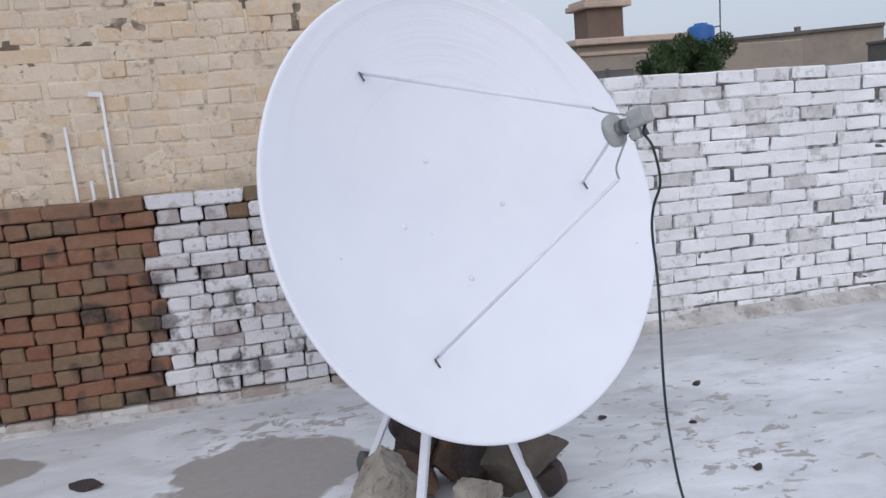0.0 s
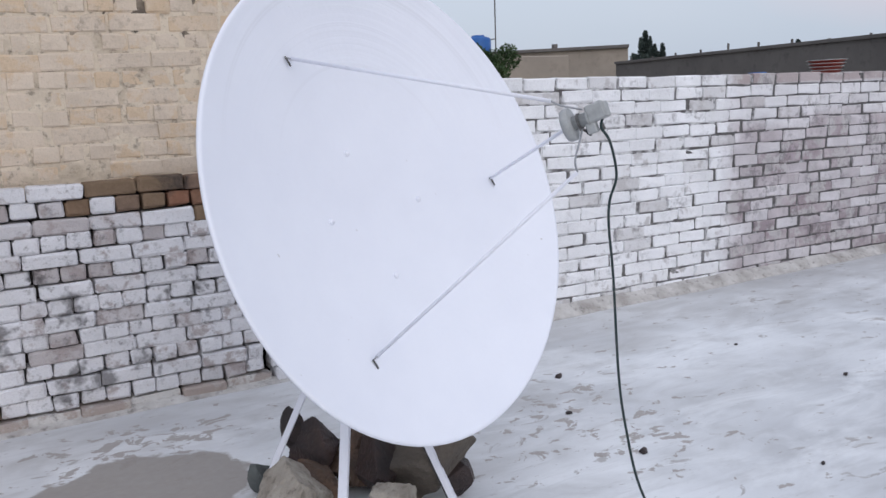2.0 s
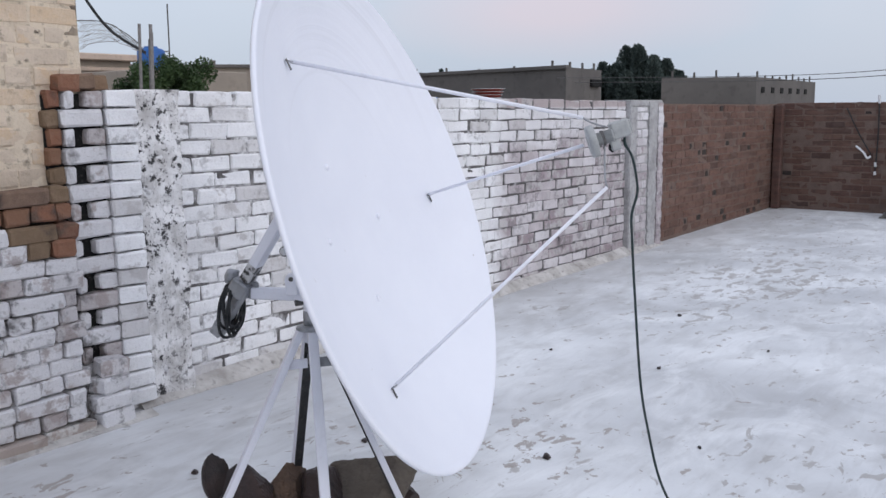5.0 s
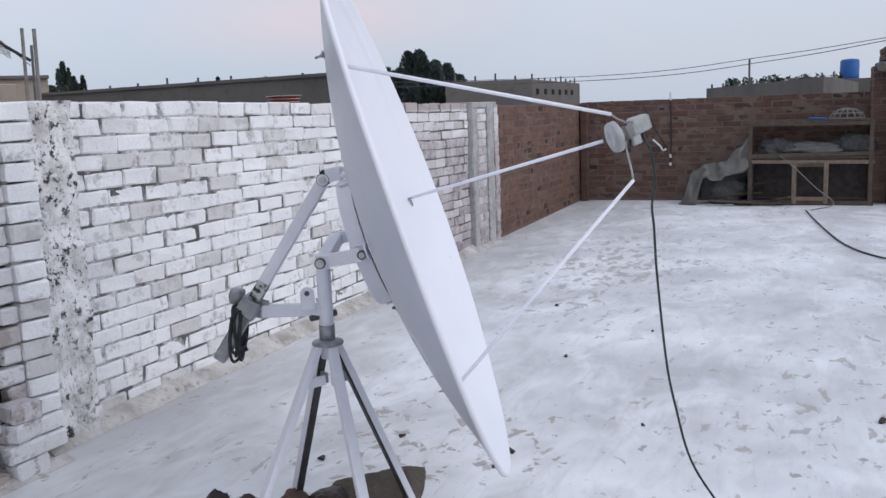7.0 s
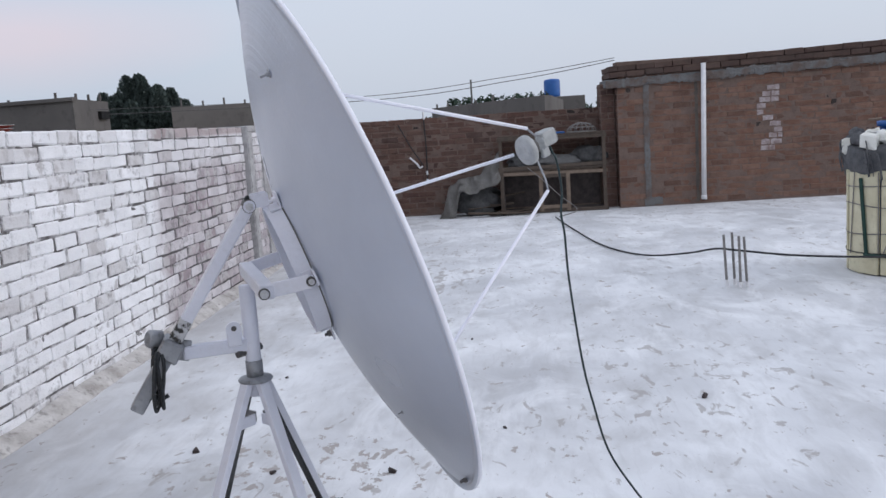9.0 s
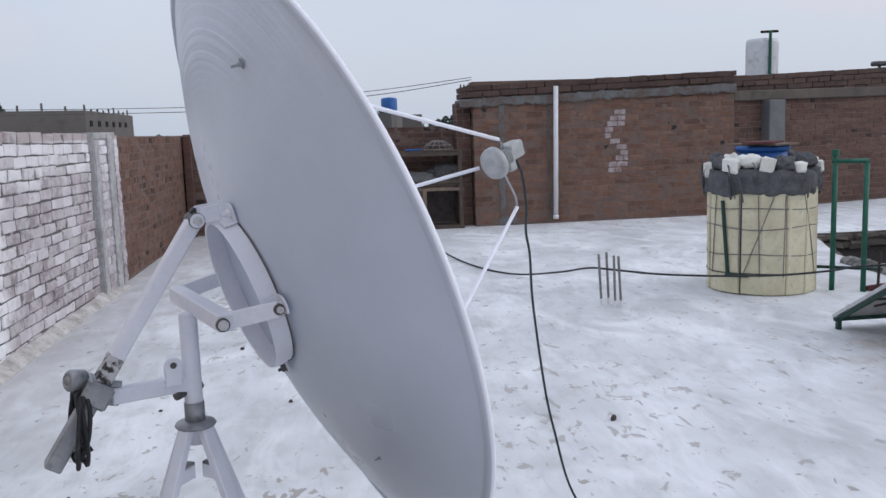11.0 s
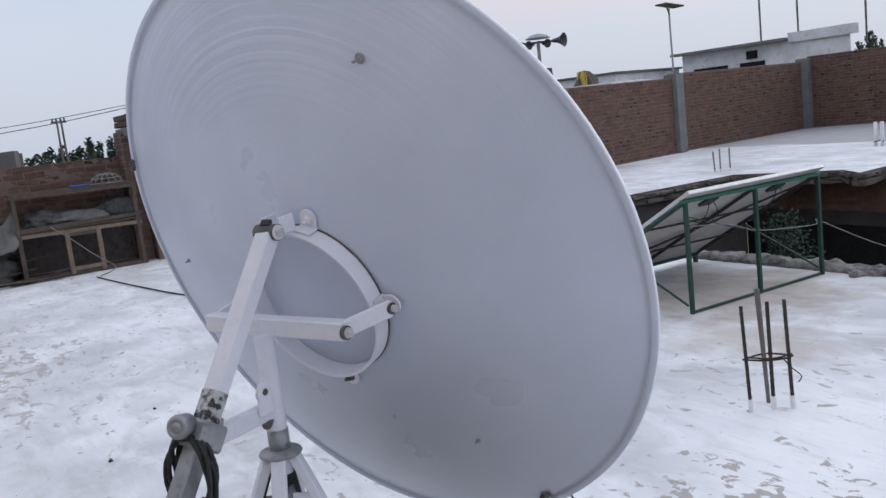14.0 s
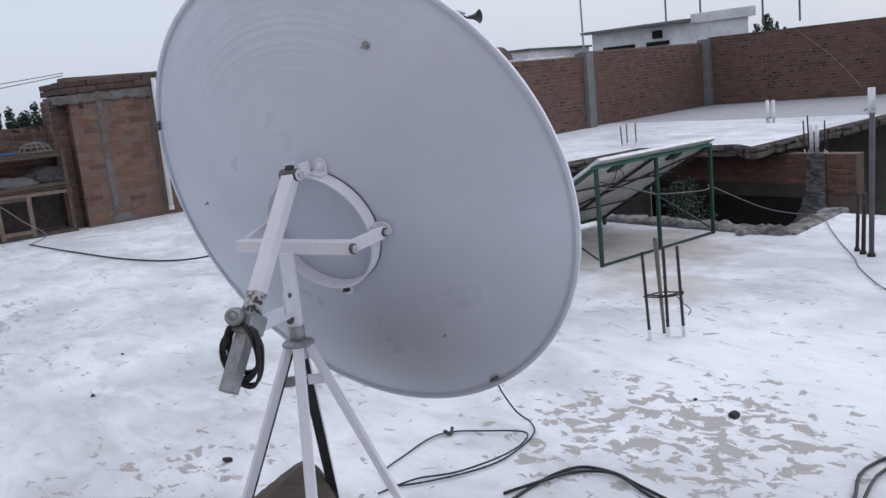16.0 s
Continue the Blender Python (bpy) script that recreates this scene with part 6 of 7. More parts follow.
part("lid_board", box((0.22, 0.42, 0.014), (-0.05, 0.02, 1.116), 0.003, None, Matrix.Rotation(0.9, 3, "Z"), 0.002), M["maroon"], tank, "maroon board on the lid")
for z, s in ((0.30, 0.01), (0.50, -0.012), (0.64, 0.008), (0.16, 0.006)):
    part("rope", tube([(Vector(((TR + 0.013) * math.cos(a), (TR + 0.013) * math.sin(a), z + s * math.sin(a * 3)))) for a in [2 * math.pi * k / 40 for k in range(41)]], 0.004, smooth=1), M["rebar_grey"] if z > 0.2 else M["rubber"], tank)
for a0, a1 in ((2.9, 2.35), (3.5, 3.9), (1.75, 1.62), (2.28, 2.29), (2.62, 2.66), (3.1, 3.08)):
    part("strap", tube([Vector(((TR + 0.014) * math.cos(a0 + (a1 - a0) * k / 8), (TR + 0.014) * math.sin(a0 + (a1 - a0) * k / 8), 0.74 - 0.6 * k / 8)) for k in range(9)], 0.004, smooth=1), M["rebar_grey"], tank)
for a in (2.0,):
    part("green_bar", box((0.012, 0.030, 0.56), (TR + 0.018, 0, 0.42), 0.003, None, Matrix.Rotation(0.10, 3, "X")), M["green_dark"], tank, "green steel strip", False, Matrix.Rotation(a, 4, "Z"))
part("green_foot", tube([Vector(((TR + 0.022) * math.cos(a), (TR + 0.022) * math.sin(a), 0.15)) for a in [2.03 + 0.055 * k for k in range(9)]], 0.012, smooth=1), M["green_dark"], tank, "green steel strip")

for k in range(26):
    a = 2 * math.pi * rg.random()
    z = rg.uniform(0.86, 0.99)
    r0 = TR + 0.03
    part("rag_strip", tube([Vector(((r0 + 0.015) * math.cos(a), (r0 + 0.015) * math.sin(a), z)), Vector(((r0 + 0.03) * math.cos(a + 0.05), (r0 + 0.03) * math.sin(a + 0.05), z - 0.04)), Vector(((r0 + 0.012) * math.cos(a + 0.08), (r0 + 0.012) * math.sin(a + 0.08), z - rg.uniform(0.08, 0.2)))], rg.uniform(0.003, 0.008), sides=5, smooth=3), M["ragcloth"], tank, "hanging torn rag strip", True)
# green pipe frame, leaning bar and cloth beside the tank
gf = thing("tank_ladder", "green-painted pipe ladder standing beside the tank", "ladder", (4.98, -1.42, 0))
for x, y, h in ((0.05, 0.05, 1.02), (-0.06, -0.13, 0.97)):
    part("upright", rod((x, y, 0), (x, y, h), 0.019, sides=12), M["green"], gf, smooth=True)
part("top_rail", rod((0.06, 0.07, 0.965), (-0.07, -0.145, 0.965), 0.017, sides=12), M["green"], gf, smooth=True)
part("cap", rod((0.05, 0.05, 1.0), (0.05, 0.05, 1.05), 0.026, sides=12), M["green"], gf)
part("foot_rail", rod((0.15, 0.15, 0.17), (-0.12, -0.24, 0.17), 0.012, sides=10), M["green_dark"], gf, smooth=True)
bar = link("iron_bar", rod((4.70, -1.62, 0.0), (4.80, -1.70, 0.66), 0.013, sides=10), M["rebar"], smooth=True)
tagged(bar, "dark iron bar leaning beside the green frame", "iron bar")
bar = link("iron_bar", rod((4.82, -1.60, 0.0), (4.83, -1.62, 0.30), 0.010, sides=10), M["rebar"], smooth=True)
tagged(bar, "short dark iron peg beside the green frame", "iron bar")
b = rock_mesh((0.16, 0.09, 0.035), 33, 0.8, 3)
rag = tagged(link("rag", b, M["maroon"], smooth=True, matrix=pose(4.96, -1.72, 0.02, 0, 0, -60)), "crumpled maroon rag on the roof", "rag")

# ---- solar panel stand ----
sol = thing("solar_stand", "solar panels on a green angle-iron stand, seen from behind", "solar panel", (2.80, -1.36, 0))
YS = (0.62, -0.01, -0.65)
HI, LO, XL_ = 0.675, 0.065, 1.09
for y in YS:
    part("leg", merge(box((0.023, 0.004, HI), (0, y, HI / 2), 0.001), box((0.004, 0.023, HI), (-0.010, y - 0.010, HI / 2), 0.001)), M["green_dark"], sol, "green angle-iron leg")
    part("slope_rail", beam((0.0, y, HI), (XL_, y, LO), 0.022 if y > 0.5 else 0.014, 0.022, None, 0.002), M["green_dark"] if y > 0.5 else M["rebar"], sol, "green sloping rail")
    if y != YS[1]:
        part("strut", beam((0.02, y, 0.05), (0.62, y, HI - (HI - LO) * 0.57), 0.012, 0.012, None, 0.002), M["green_dark"], sol)
    part("short_leg", box((0.028, 0.028, LO), (XL_, y, LO / 2), 0.002), M["green_dark"], sol)
part("top_rail", box((0.024, 1.33, 0.022), (0.0, -0.015, HI + 0.006), 0.002), M["green"], sol, "green top rail")
part("low_rail", box((0.024, 1.33, 0.022), (XL_, -0.015, LO), 0.002), M["green_dark"], sol)
part("ground_rail", box((0.018, 1.28, 0.016), (0.0, -0.015, 0.010), 0.002), M["green_dark"], sol)
part("cross_brace", beam((0.0, 0.62, HI - 0.08), (0.0, -0.01, 0.40), 0.006, 0.006, None, 0.001), M["green_dark"], sol)
for u, v in (((0.06, -0.6), (0.85, 0.55)), ((0.30, 0.62), (0.34, -0.65)), ((0.72, 0.62), (0.76, -0.65))):
    part("purlin", beam((u[0], u[1], HI - (HI - LO) * u[0] / XL_ - 0.01), (v[0], v[1], HI - (HI - LO) * v[0] / XL_ - 0.01), 0.016, 0.012, None, 0.001), M["rebar"], sol, "thin dark purlin under the panels")
slope = math.atan2(HI - LO, XL_)
L = math.hypot(HI - LO, XL_) + 0.10
for y in (0.31, -0.335):
    m = Matrix.Translation((XL_ / 2, y, (HI + LO) / 2 + 0.034)) @ Matrix.Rotation(slope, 4, "Y")
    pan = part("panel", box((L - 0.01, 0.625, 0.008), (0, 0, -0.006), 0.001), M["panel_back"], sol, "white panel backsheet", False, m)
    part("glass", box((L - 0.04, 0.60, 0.004), (0, 0, 0.006), 0.001), M["panel_glass"], pan, "dark blue panel glass")
    for x, yy, sx, sy in ((L / 2, 0, 0.022, 0.645), (-L / 2, 0, 0.022, 0.645), (0, 0.315, L, 0.016), (0, -0.315, L, 0.016)):
        part("frame", box((sx, sy, 0.024), (x, yy, 0.0), 0.002), M["aluminium"], pan, "aluminium edge")
    part("junction_box", box((0.09, 0.11, 0.018), (-L / 2 + 0.16, 0, -0.02), 0.004), M["rubber"], pan)
    for k in range(2):
        part("wire_loop", tube([(-L / 2 + 0.16, -0.04 + 0.04 * k, -0.028), (-L / 2 + 0.22, -0.1 + 0.1 * k, -0.08), (-L / 2 + 0.34, -0.12 + 0.12 * k, -0.10), (-L / 2 + 0.46, -0.1 + 0.1 * k, -0.02)], 0.003), M["rubber"], pan)
cable("panel_lead", [(2.80, -0.76, 0.53), (2.80, -1.10, 0.49), (2.80, -1.37, 0.41), (2.80, -1.7, 0.37), (2.82, -2.0, 0.345), (2.9, -2.12, 0.36)], 0.0035, "grey lead sagging along the solar stand", "rebar_grey")

# ---- timber cage with netting ----
cage = thing("timber_cage", "weathered timber cage with netting and rubbish on top", "cage", (10.08, 1.38, 0))
def post(x, y, h, w=0.045, z0=0.0, n="post", mat="wood_shade"):
    part(n, box((w, w, h), (x, y, z0 + h / 2), 0.003, rough=0.002, seed=int(y * 100)), M[mat], cage)


for y in (0.66, -0.66):
    post(0.0, y, 1.0)
    post(0.38, y, 1.0)
for y in (0.16, -0.19):
    post(-0.01, y, 0.50, 0.05, 0.02, "door_post", "wood")
for z in (0.03, 0.52, 0.60, 0.97):
    part("rail", box((0.04, 1.40, 0.045), (0.0, 0.0, z), 0.003, None, Matrix.Rotation(0.012 * math.sin(z * 40), 3, "X"), 0.004, int(z * 9)), M["wood"] if 0.1 < z < 0.58 else M["wood_shade"], cage)
    part("rail", box((0.04, 1.40, 0.045), (0.38, 0.0, z), 0.003, rough=0.002, seed=int(z * 8)), M["wood"], cage)
part("door_rail", box((0.03, 0.36, 0.045), (-0.015, -0.015, 0.08), 0.003), M["wood"], cage)
part("door_rail", box((0.03, 0.36, 0.045), (-0.015, -0.015, 0.48), 0.003), M["wood_shade"], cage)
for x in (0.03, 0.13, 0.23, 0.33):
    part("shelf_board", box((0.09, 1.38, 0.02), (x, 0, 0.565), 0.002, rough=0.002), M["wood_shade"], cage)
    part("roof_board", box((0.09, 1.38, 0.02), (x, 0, 1.0), 0.002, rough=0.002), M["wood_shade"], cage)
# dark sheets paint the shade inside the cage
part("back_board", box((0.02, 1.36, 0.48), (0.39, 0, 0.27), 0.002), M["inner_shade"], cage, "dark netted back, blackened for the cage's inner shade")
part("floor_board", box((0.40, 1.36, 0.02), (0.19, 0, 0.03), 0.002), M["inner_shade"], cage)
part("side_gap", box((0.36, 0.02, 0.48), (0.19, 0.64, 0.27), 0.002), M["inner_shade"], cage)


def crumple(name, size, at, seed, mat, label, cat, amp=0.35):
    b = bmesh.new()
    bmesh.ops.create_icosphere(b, subdivisions=4, radius=1.0)
    for v in b.verts:
        f = 1 + amp * noise.noise(v.co * 1.8 + Vector((seed * 4.0, 0, 0))) + amp * 0.5 * noise.noise(v.co * 5 + Vector((0, seed * 3.0, 0)))
        v.co = Vector((v.co.x * size[0] * f, v.co.y * size[1] * f, max(v.co.z * f, -0.75) * size[2]))
    lo = min(v.co.z for v in b.verts)
    bmesh.ops.translate(b, verts=b.verts[:], vec=(0, 0, -lo))
    return tagged(link(name, b, M[mat], smooth=True, matrix=pose(*at)), label, cat)


crumple("rolled_sheet", (0.13, 0.46, 0.09), (10.26, 1.35, 0.58), 1, "tarp_pale", "grey rolled sheet lying on the cage shelf", "sheet")
crumple("netting", (0.12, 0.22, 0.14), (10.28, 0.90, 0.58), 2, "net", "dark crumpled netting on the cage shelf", "netting")
crumple("netting", (0.14, 0.20, 0.12), (10.26, 1.75, 0.58), 3, "net", "dark crumpled netting on the cage shelf", "netting")
crumple("netting", (0.16, 0.30, 0.22), (10.28, 2.35, 0.0), 4, "net", "grey netting heaped at the cage end", "netting", 0.45)
def hem(u, knots):
    """Height of a hanging hem at u, eased between knots."""
    for (a, p), (c, q) in zip(knots, knots[1:]):
        if u <= c:
            s = (u - a) / (c - a)
            return p + (q - p) * s * s * (3 - 2 * s)
    return knots[-1][1]


UPPER = [(0.0, 0.83), (0.16, 0.70), (0.36, 0.53), (0.66, 0.50), (0.80, 0.42), (1.0, 0.05)]
LOWER = [(0.0, 0.46), (0.10, 0.40), (0.30, 0.36), (0.46, 0.30), (0.64, 0.34), (0.76, 0.012), (1.0, 0.006)]
b = bmesh.new()
grid = [[None] * 15 for _ in range(33)]
for i in range(33):
    for j in range(15):
        u, w = i / 32, j / 14
        y = 2.05 + 0.82 * u + 0.03 * noise.noise(Vector((u * 9, w * 2, 8)))
        hi, lo = hem(u, UPPER), hem(u, LOWER)
        z = hi + (lo - hi) * w + 0.015 * noise.noise(Vector((u * 14, w * 3, 0)))
        x = 10.20 - 0.20 * w + 0.035 * math.sin(u * 26 + 2.5 * w) + 0.05 * noise.noise(Vector((u * 9, w * 3, 4)))
        grid[i][j] = b.verts.new((x, y, max(z, 0.006)))
for i in range(32):
    for j in range(14):
        b.faces.new((grid[i][j], grid[i + 1][j], grid[i + 1][j + 1], grid[i][j + 1]))
bmesh.ops.solidify(b, geom=b.faces[:], thickness=0.012)
tagged(link("tarpaulin", b, M["tarp_beige"], smooth=True), "torn grey sheet draped from the cage to the roof", "tarpaulin")
for k, (x, y, l, rz, ry, z) in enumerate([(10.0, 1.95, 0.55, 80, 2, 0.03), (9.96, 2.15, 0.7, 95, -3, 0.05), (10.15, 2.2, 0.6, 100, 4, 0.12), (10.2, 2.45, 0.8, 85, -5, 0.16), (10.02, 1.75, 0.4, 60, 14, 0.07), (10.25, 2.0, 0.5, 92, 8, 0.24)]):
    tagged(link("plank", box((l, 0.07, 0.018), (0, 0, 0), 0.003, rough=0.003, seed=k), M["wood_shade"], matrix=pose(x, y, z, 0, ry, rz)), "dark broken plank in the heap beside the cage", "plank", "planks by the cage")
cable("cage_cord", [(10.04, 1.70, 0.60), (9.99, 1.50, 0.42), (9.98, 1.30, 0.22), (9.9, 1.1, 0.04), (9.5, 1.35, 0.014)], 0.006, "pale cord hanging over the cage front", "rebar_grey")
dome = thing("wire_basket", "upturned wire basket on top of the cage", "basket", (10.22, 0.98, 1.012))
for k in range(7):
    a = math.pi * k / 7
    part("hoop", tube([Vector((0.15 * math.cos(a) * math.cos(t), 0.19 * math.sin(a) * math.cos(t), 0.12 * math.sin(t))) for t in [math.pi * j / 10 for j in range(11)]], 0.005, smooth=1), M["rebar_grey"], dome)
for z, f in ((0.006, 1.0), (0.06, 0.87), (0.1, 0.55)):
    part("ring", tube([Vector((0.15 * f * math.cos(t), 0.19 * f * math.sin(t), z)) for t in [2 * math.pi * j / 20 for j in range(21)]], 0.005, smooth=1), M["rebar_grey"], dome)
tagged(link("blue_tray", box((0.14, 0.20, 0.02), (10.22, 1.30, 1.022), 0.005), M["blue"]), "blue plastic tray on the cage roof", "tray")

# cords on the east wall
cable("hanging_cord", [(10.53, 3.05, 1.34), (10.535, 3.04, 0.9), (10.535, 3.05, 0.5)], 0.008, "dark cord hanging on the brick wall", "rubber", 4)
for z, l in ((1.30, 0.10), (0.56, 0.05), (0.46, 0.04)):
    kn = link("cord_knot", rod((10.515, 3.045, z), (10.515, 3.05, z + l), 0.014, sides=7), M["pvc"])
    tagged(kn, "white knot tied on the hanging cord", "cord")
cable("hanging_cord", [(10.53, 3.40, 1.25), (10.52, 3.25, 0.95), (10.52, 3.10, 0.70)], 0.007, "dark cord slanting over the brick wall", "rubber", 4)
kn = link("cord_knot", tube([(10.51, 3.27, 0.80), (10.505, 3.18, 0.72), (10.505, 3.14, 0.66), (10.51, 3.10, 0.68)], 0.013), M["pvc"])
tagged(kn, "white rag tied on the slanting cord", "cord")

# ---- small litter on the roof ----
for k, (x, y) in enumerate([(3.17, 3.17), (3.18, 2.55), (1.875, 2.43), (2.3, 2.0), (1.0, 3.4), (2.15, 3.3), (0.87, 0.88), (1.9, 2.9), (1.6, 3.1), (3.8, 2.2), (4.3, 2.9), (2.6, 1.1)]):
    s = 0.012 + 0.006 * (k % 3)
    c = tagged(link("pebble", rock_mesh((s, s * 0.8, s * 0.6), 60 + k, 0.6, 5), M["rock_dark"], matrix=pose(x, y, s * 0.3)), "small dark chip of stone on the roof", "pebble", "chips on the roof")
tagged(link("stone", rock_mesh((0.085, 0.035, 0.03), 91, 0.6, 6), M["rock_dark"], matrix=pose(-0.42, 3.30, 0.016, 0, 0, -20)), "flat dark stone chip lying near the damp patch", "stone")
tagged(link("litter", rock_mesh((0.022, 0.030, 0.016), 92, 0.9, 4), M["rubber"], matrix=pose(0.66, 0.93, 0.006, 0, 0, 30)), "black crumpled scrap on the flaked roof", "litter")

# ---- surroundings ----
def block(name, x0, x1, y0, y1, top, mat, label, rz=0.0, cat="building", parapet=0.0):
    t = thing(name, label, cat, ((x0 + x1) / 2, (y0 + y1) / 2, GROUND), rz)
    h = top - GROUND
    part("shell", box((x1 - x0, y1 - y0, h), (0, 0, h / 2), 0.02), M[mat], t)
    if parapet:
        part("coping", box((x1 - x0 + 0.16, y1 - y0 + 0.16, parapet), (0, 0, h + parapet / 2 - 0.01), 0.02), M[mat], t)
    return t, h


def mass(name, outline, top, mat, label, cat="building"):
    """A plain building on a drawn outline, its walls upright from the ground."""
    t = thing(name, label, cat, (*outline[0], GROUND))
    b = bmesh.new()
    x0, y0 = outline[0]
    f = b.faces.new([b.verts.new((x - x0, y - y0, 0)) for x, y in outline])
    e = bmesh.ops.extrude_face_region(b, geom=[f])
    bmesh.ops.translate(b, verts=[v for v in e["geom"] if isinstance(v, bmesh.types.BMVert)], vec=(0, 0, top - GROUND))
    bmesh.ops.recalc_face_normals(b, faces=b.faces[:])
    part("shell", b, M[mat], t)
    return t, top - GROUND


def along(t, h, a, c, n, hh=0.35, w=0.055, mat="far_concrete"):
    """Column stubs in a row on the roof edge from a to c."""
    for k in range(n):
        f = (k + 0.3) / n
        x, y = a[0] + (c[0] - a[0]) * f - t.location.x, a[1] + (c[1] - a[1]) * f - t.location.y
        s = hh * random.uniform(0.25, 0.9)
        part("column_stub", box((w, w, s), (x, y, h + s / 2 - 0.02)), M[mat], t)


# long plastered house with roof tank and stair tower to the north
t, h = mass("plastered_house", [(12.5, 43.5), (28.0, 32.0), (31.5, 36.5), (16.0, 48.0)], 3.30, "far_beige", "long low plastered house with a flat roof", "house")
part("coping", beam((0, -0.05, h + 0.03), (15.5, -11.55, h + 0.03), 0.3, 0.14), M["far_concrete"], t)
along(t, h, (18.0, 39.4), (27.5, 32.4), 3, 0.45, 0.2)
t, h = block("stair_house", 12.5, 17.4, 28.5, 32.5, 3.05, "far_beige", "house with a brown stair tower and cream slabs", 0, "house")
part("roof_slab", box((5.3, 4.5, 0.22), (0, -0.1, h + 0.10), 0.03), M["far_cream"], t, "cream projecting roof slab")
part("roof_slab", box((5.0, 4.2, 0.14), (0.1, 0, h - 0.30), 0.03), M["far_cream"], t, "cream projecting roof slab")
part("tower", box((1.35, 1.2, 1.1), (-1.25, -1.2, h + 0.74), 0.02), M["far_brown"], t, "brown plastered tower")
part("tower_slab", box((1.8, 1.7, 0.20), (-1.25, -1.2, h + 1.36), 0.03), M["far_cream"], t, "cream tower cap")
part("tower_slab", box((1.6, 1.5, 0.12), (-1.25, -1.2, h + 1.52), 0.03), M["far_cream"], t, "cream tower cap")
part("awning", box((4.6, 2.2, 0.06), (-0.3, -3.3, h - 1.1), 0.01, None, Matrix.Rotation(0.16, 3, "X")), M["steel_dark"], t, "dark sagging awning")
part("awning_pole", rod((-2.4, -4.3, 0), (-2.4, -4.2, h - 0.9), 0.05), M["steel_dark"], t)
bt = thing("roof_tank", "blue plastic water tank on a distant roof", "water tank", (11.0, 18.0, 2.2))
part("barrel", lathe([(0, 0), (0.28, 0), (0.30, 0.06), (0.30, 0.42), (0.26, 0.47), (0.15, 0.50), (0.15, 0.53), (0, 0.53)], 24), M["blue"], bt, smooth=True)
part("vent_pipe", rod((0.55, 0.1, -0.1), (0.57, 0.1, 1.5), 0.016), M["steel_dark"], bt)
part("inlet", rod((0.25, 0.0, 0.42), (0.56, 0.1, 0.46), 0.014), M["steel_dark"], bt)
block("tank_house", 10.3, 13.2, 17.4, 20.0, 2.2, "far_beige", "small flat-roofed house carrying the blue tank", 0, "house")
sh = thing("shrub", "dense green shrub rising behind the parapet", "shrub", (7.3, 12.4, GROUND))
rg = random.Random(21)
part("trunk", merge(rod((0, 0, 0), (0.1, 0, 4.9), 0.07, sides=8, r2=0.04), rod((0, 0, 2.5), (-0.7, -0.5, 5.2), 0.04, sides=7, r2=0.015)), M["bark"], sh, smooth=True)
me = foliage([(rg.uniform(-0.5, 0.85), rg.uniform(-0.5, 0.6), 4.8 + 0.85 * rg.random() ** 1.5, rg.uniform(0.10, 0.24)) for _ in range(48)], 26000, 0.028, 21)
me.materials.append(M["leaf_near"])
crown = new("crown", me)
crown.parent = sh
# dark unfinished buildings
t, h = mass("unfinished_building", [(21.8, 13.6), (25.1, 14.15), (29.5, 27.5), (24.5, 28.8)], 2.44, "far_concrete", "dark unfinished concrete building with column stubs")
along(t, h, (21.9, 13.7), (24.5, 28.7), 10, 0.32)
along(t, h, (21.9, 13.65), (25.1, 14.15), 3, 0.32)
part("window_hole", box((0.9, 0.1, 0.22), (2.6, 0.38, h - 0.42), 0, None, Matrix.Rotation(0.165, 3, "Z")), M["black_void"], t)
part("coping", beam((0.0, -0.06, h), (2.7, 15.2, h), 0.16, 0.10), M["far_concrete"], t)
t, h = mass("unfinished_building", [(27.2, 13.0), (28.9, 10.4), (39.2, 11.2), (38.0, 15.0)], 2.2, "far_concrete", "second dark unfinished building with column stubs")
along(t, h, (27.3, 12.9), (28.9, 10.5), 4, 0.3)
along(t, h, (29.0, 10.5), (39.0, 11.25), 9, 0.34)
for k in range(6):
    part("window_hole", box((0.45, 0.1, 0.2), (2.6 + 1.45 * k, -2.50 + 0.11 * k, h - 0.42), 0, None, Matrix.Rotation(0.078, 3, "Z")), M["black_void"], t)
tree("tree", (29.9, 15.15, GROUND), 7.45, 4.9, 5, 0.075, 100000, "broad dark green tree behind the unfinished buildings", 12, mat="leaf_far")
tree("tree", (31.7, 13.9, GROUND), 6.0, 2.6, 6, 0.075, 40000, "dark green tree behind the unfinished buildings", 8, mat="leaf_far")
tree("tree", (31.57, 34.72, GROUND), 8.2, 1.75, 8, 0.07, 15000, "slim distant tree with tufted crown", 4, base=0.62, mat="leaf_far")
tree("tree", (32.25, 34.2, GROUND), 7.5, 1.4, 9, 0.07, 9000, "slim distant tree with tufted crown", 3, base=0.62, mat="leaf_far")
tree("tree", (35.8, 30.2, GROUND), 7.05, 1.0, 10, 0.07, 7000, "small distant tree over the roofline", 3, base=0.7, mat="leaf_far")
tree("tree", (36.5, 29.4, GROUND), 7.25, 1.2, 11, 0.07, 8000, "small distant tree over the roofline", 4, base=0.7, mat="leaf_far")
bw = thing("stacked_tubs", "stack of faded red plastic tubs on a far roof", "tubs", (16.5, 12.7, 1.46))
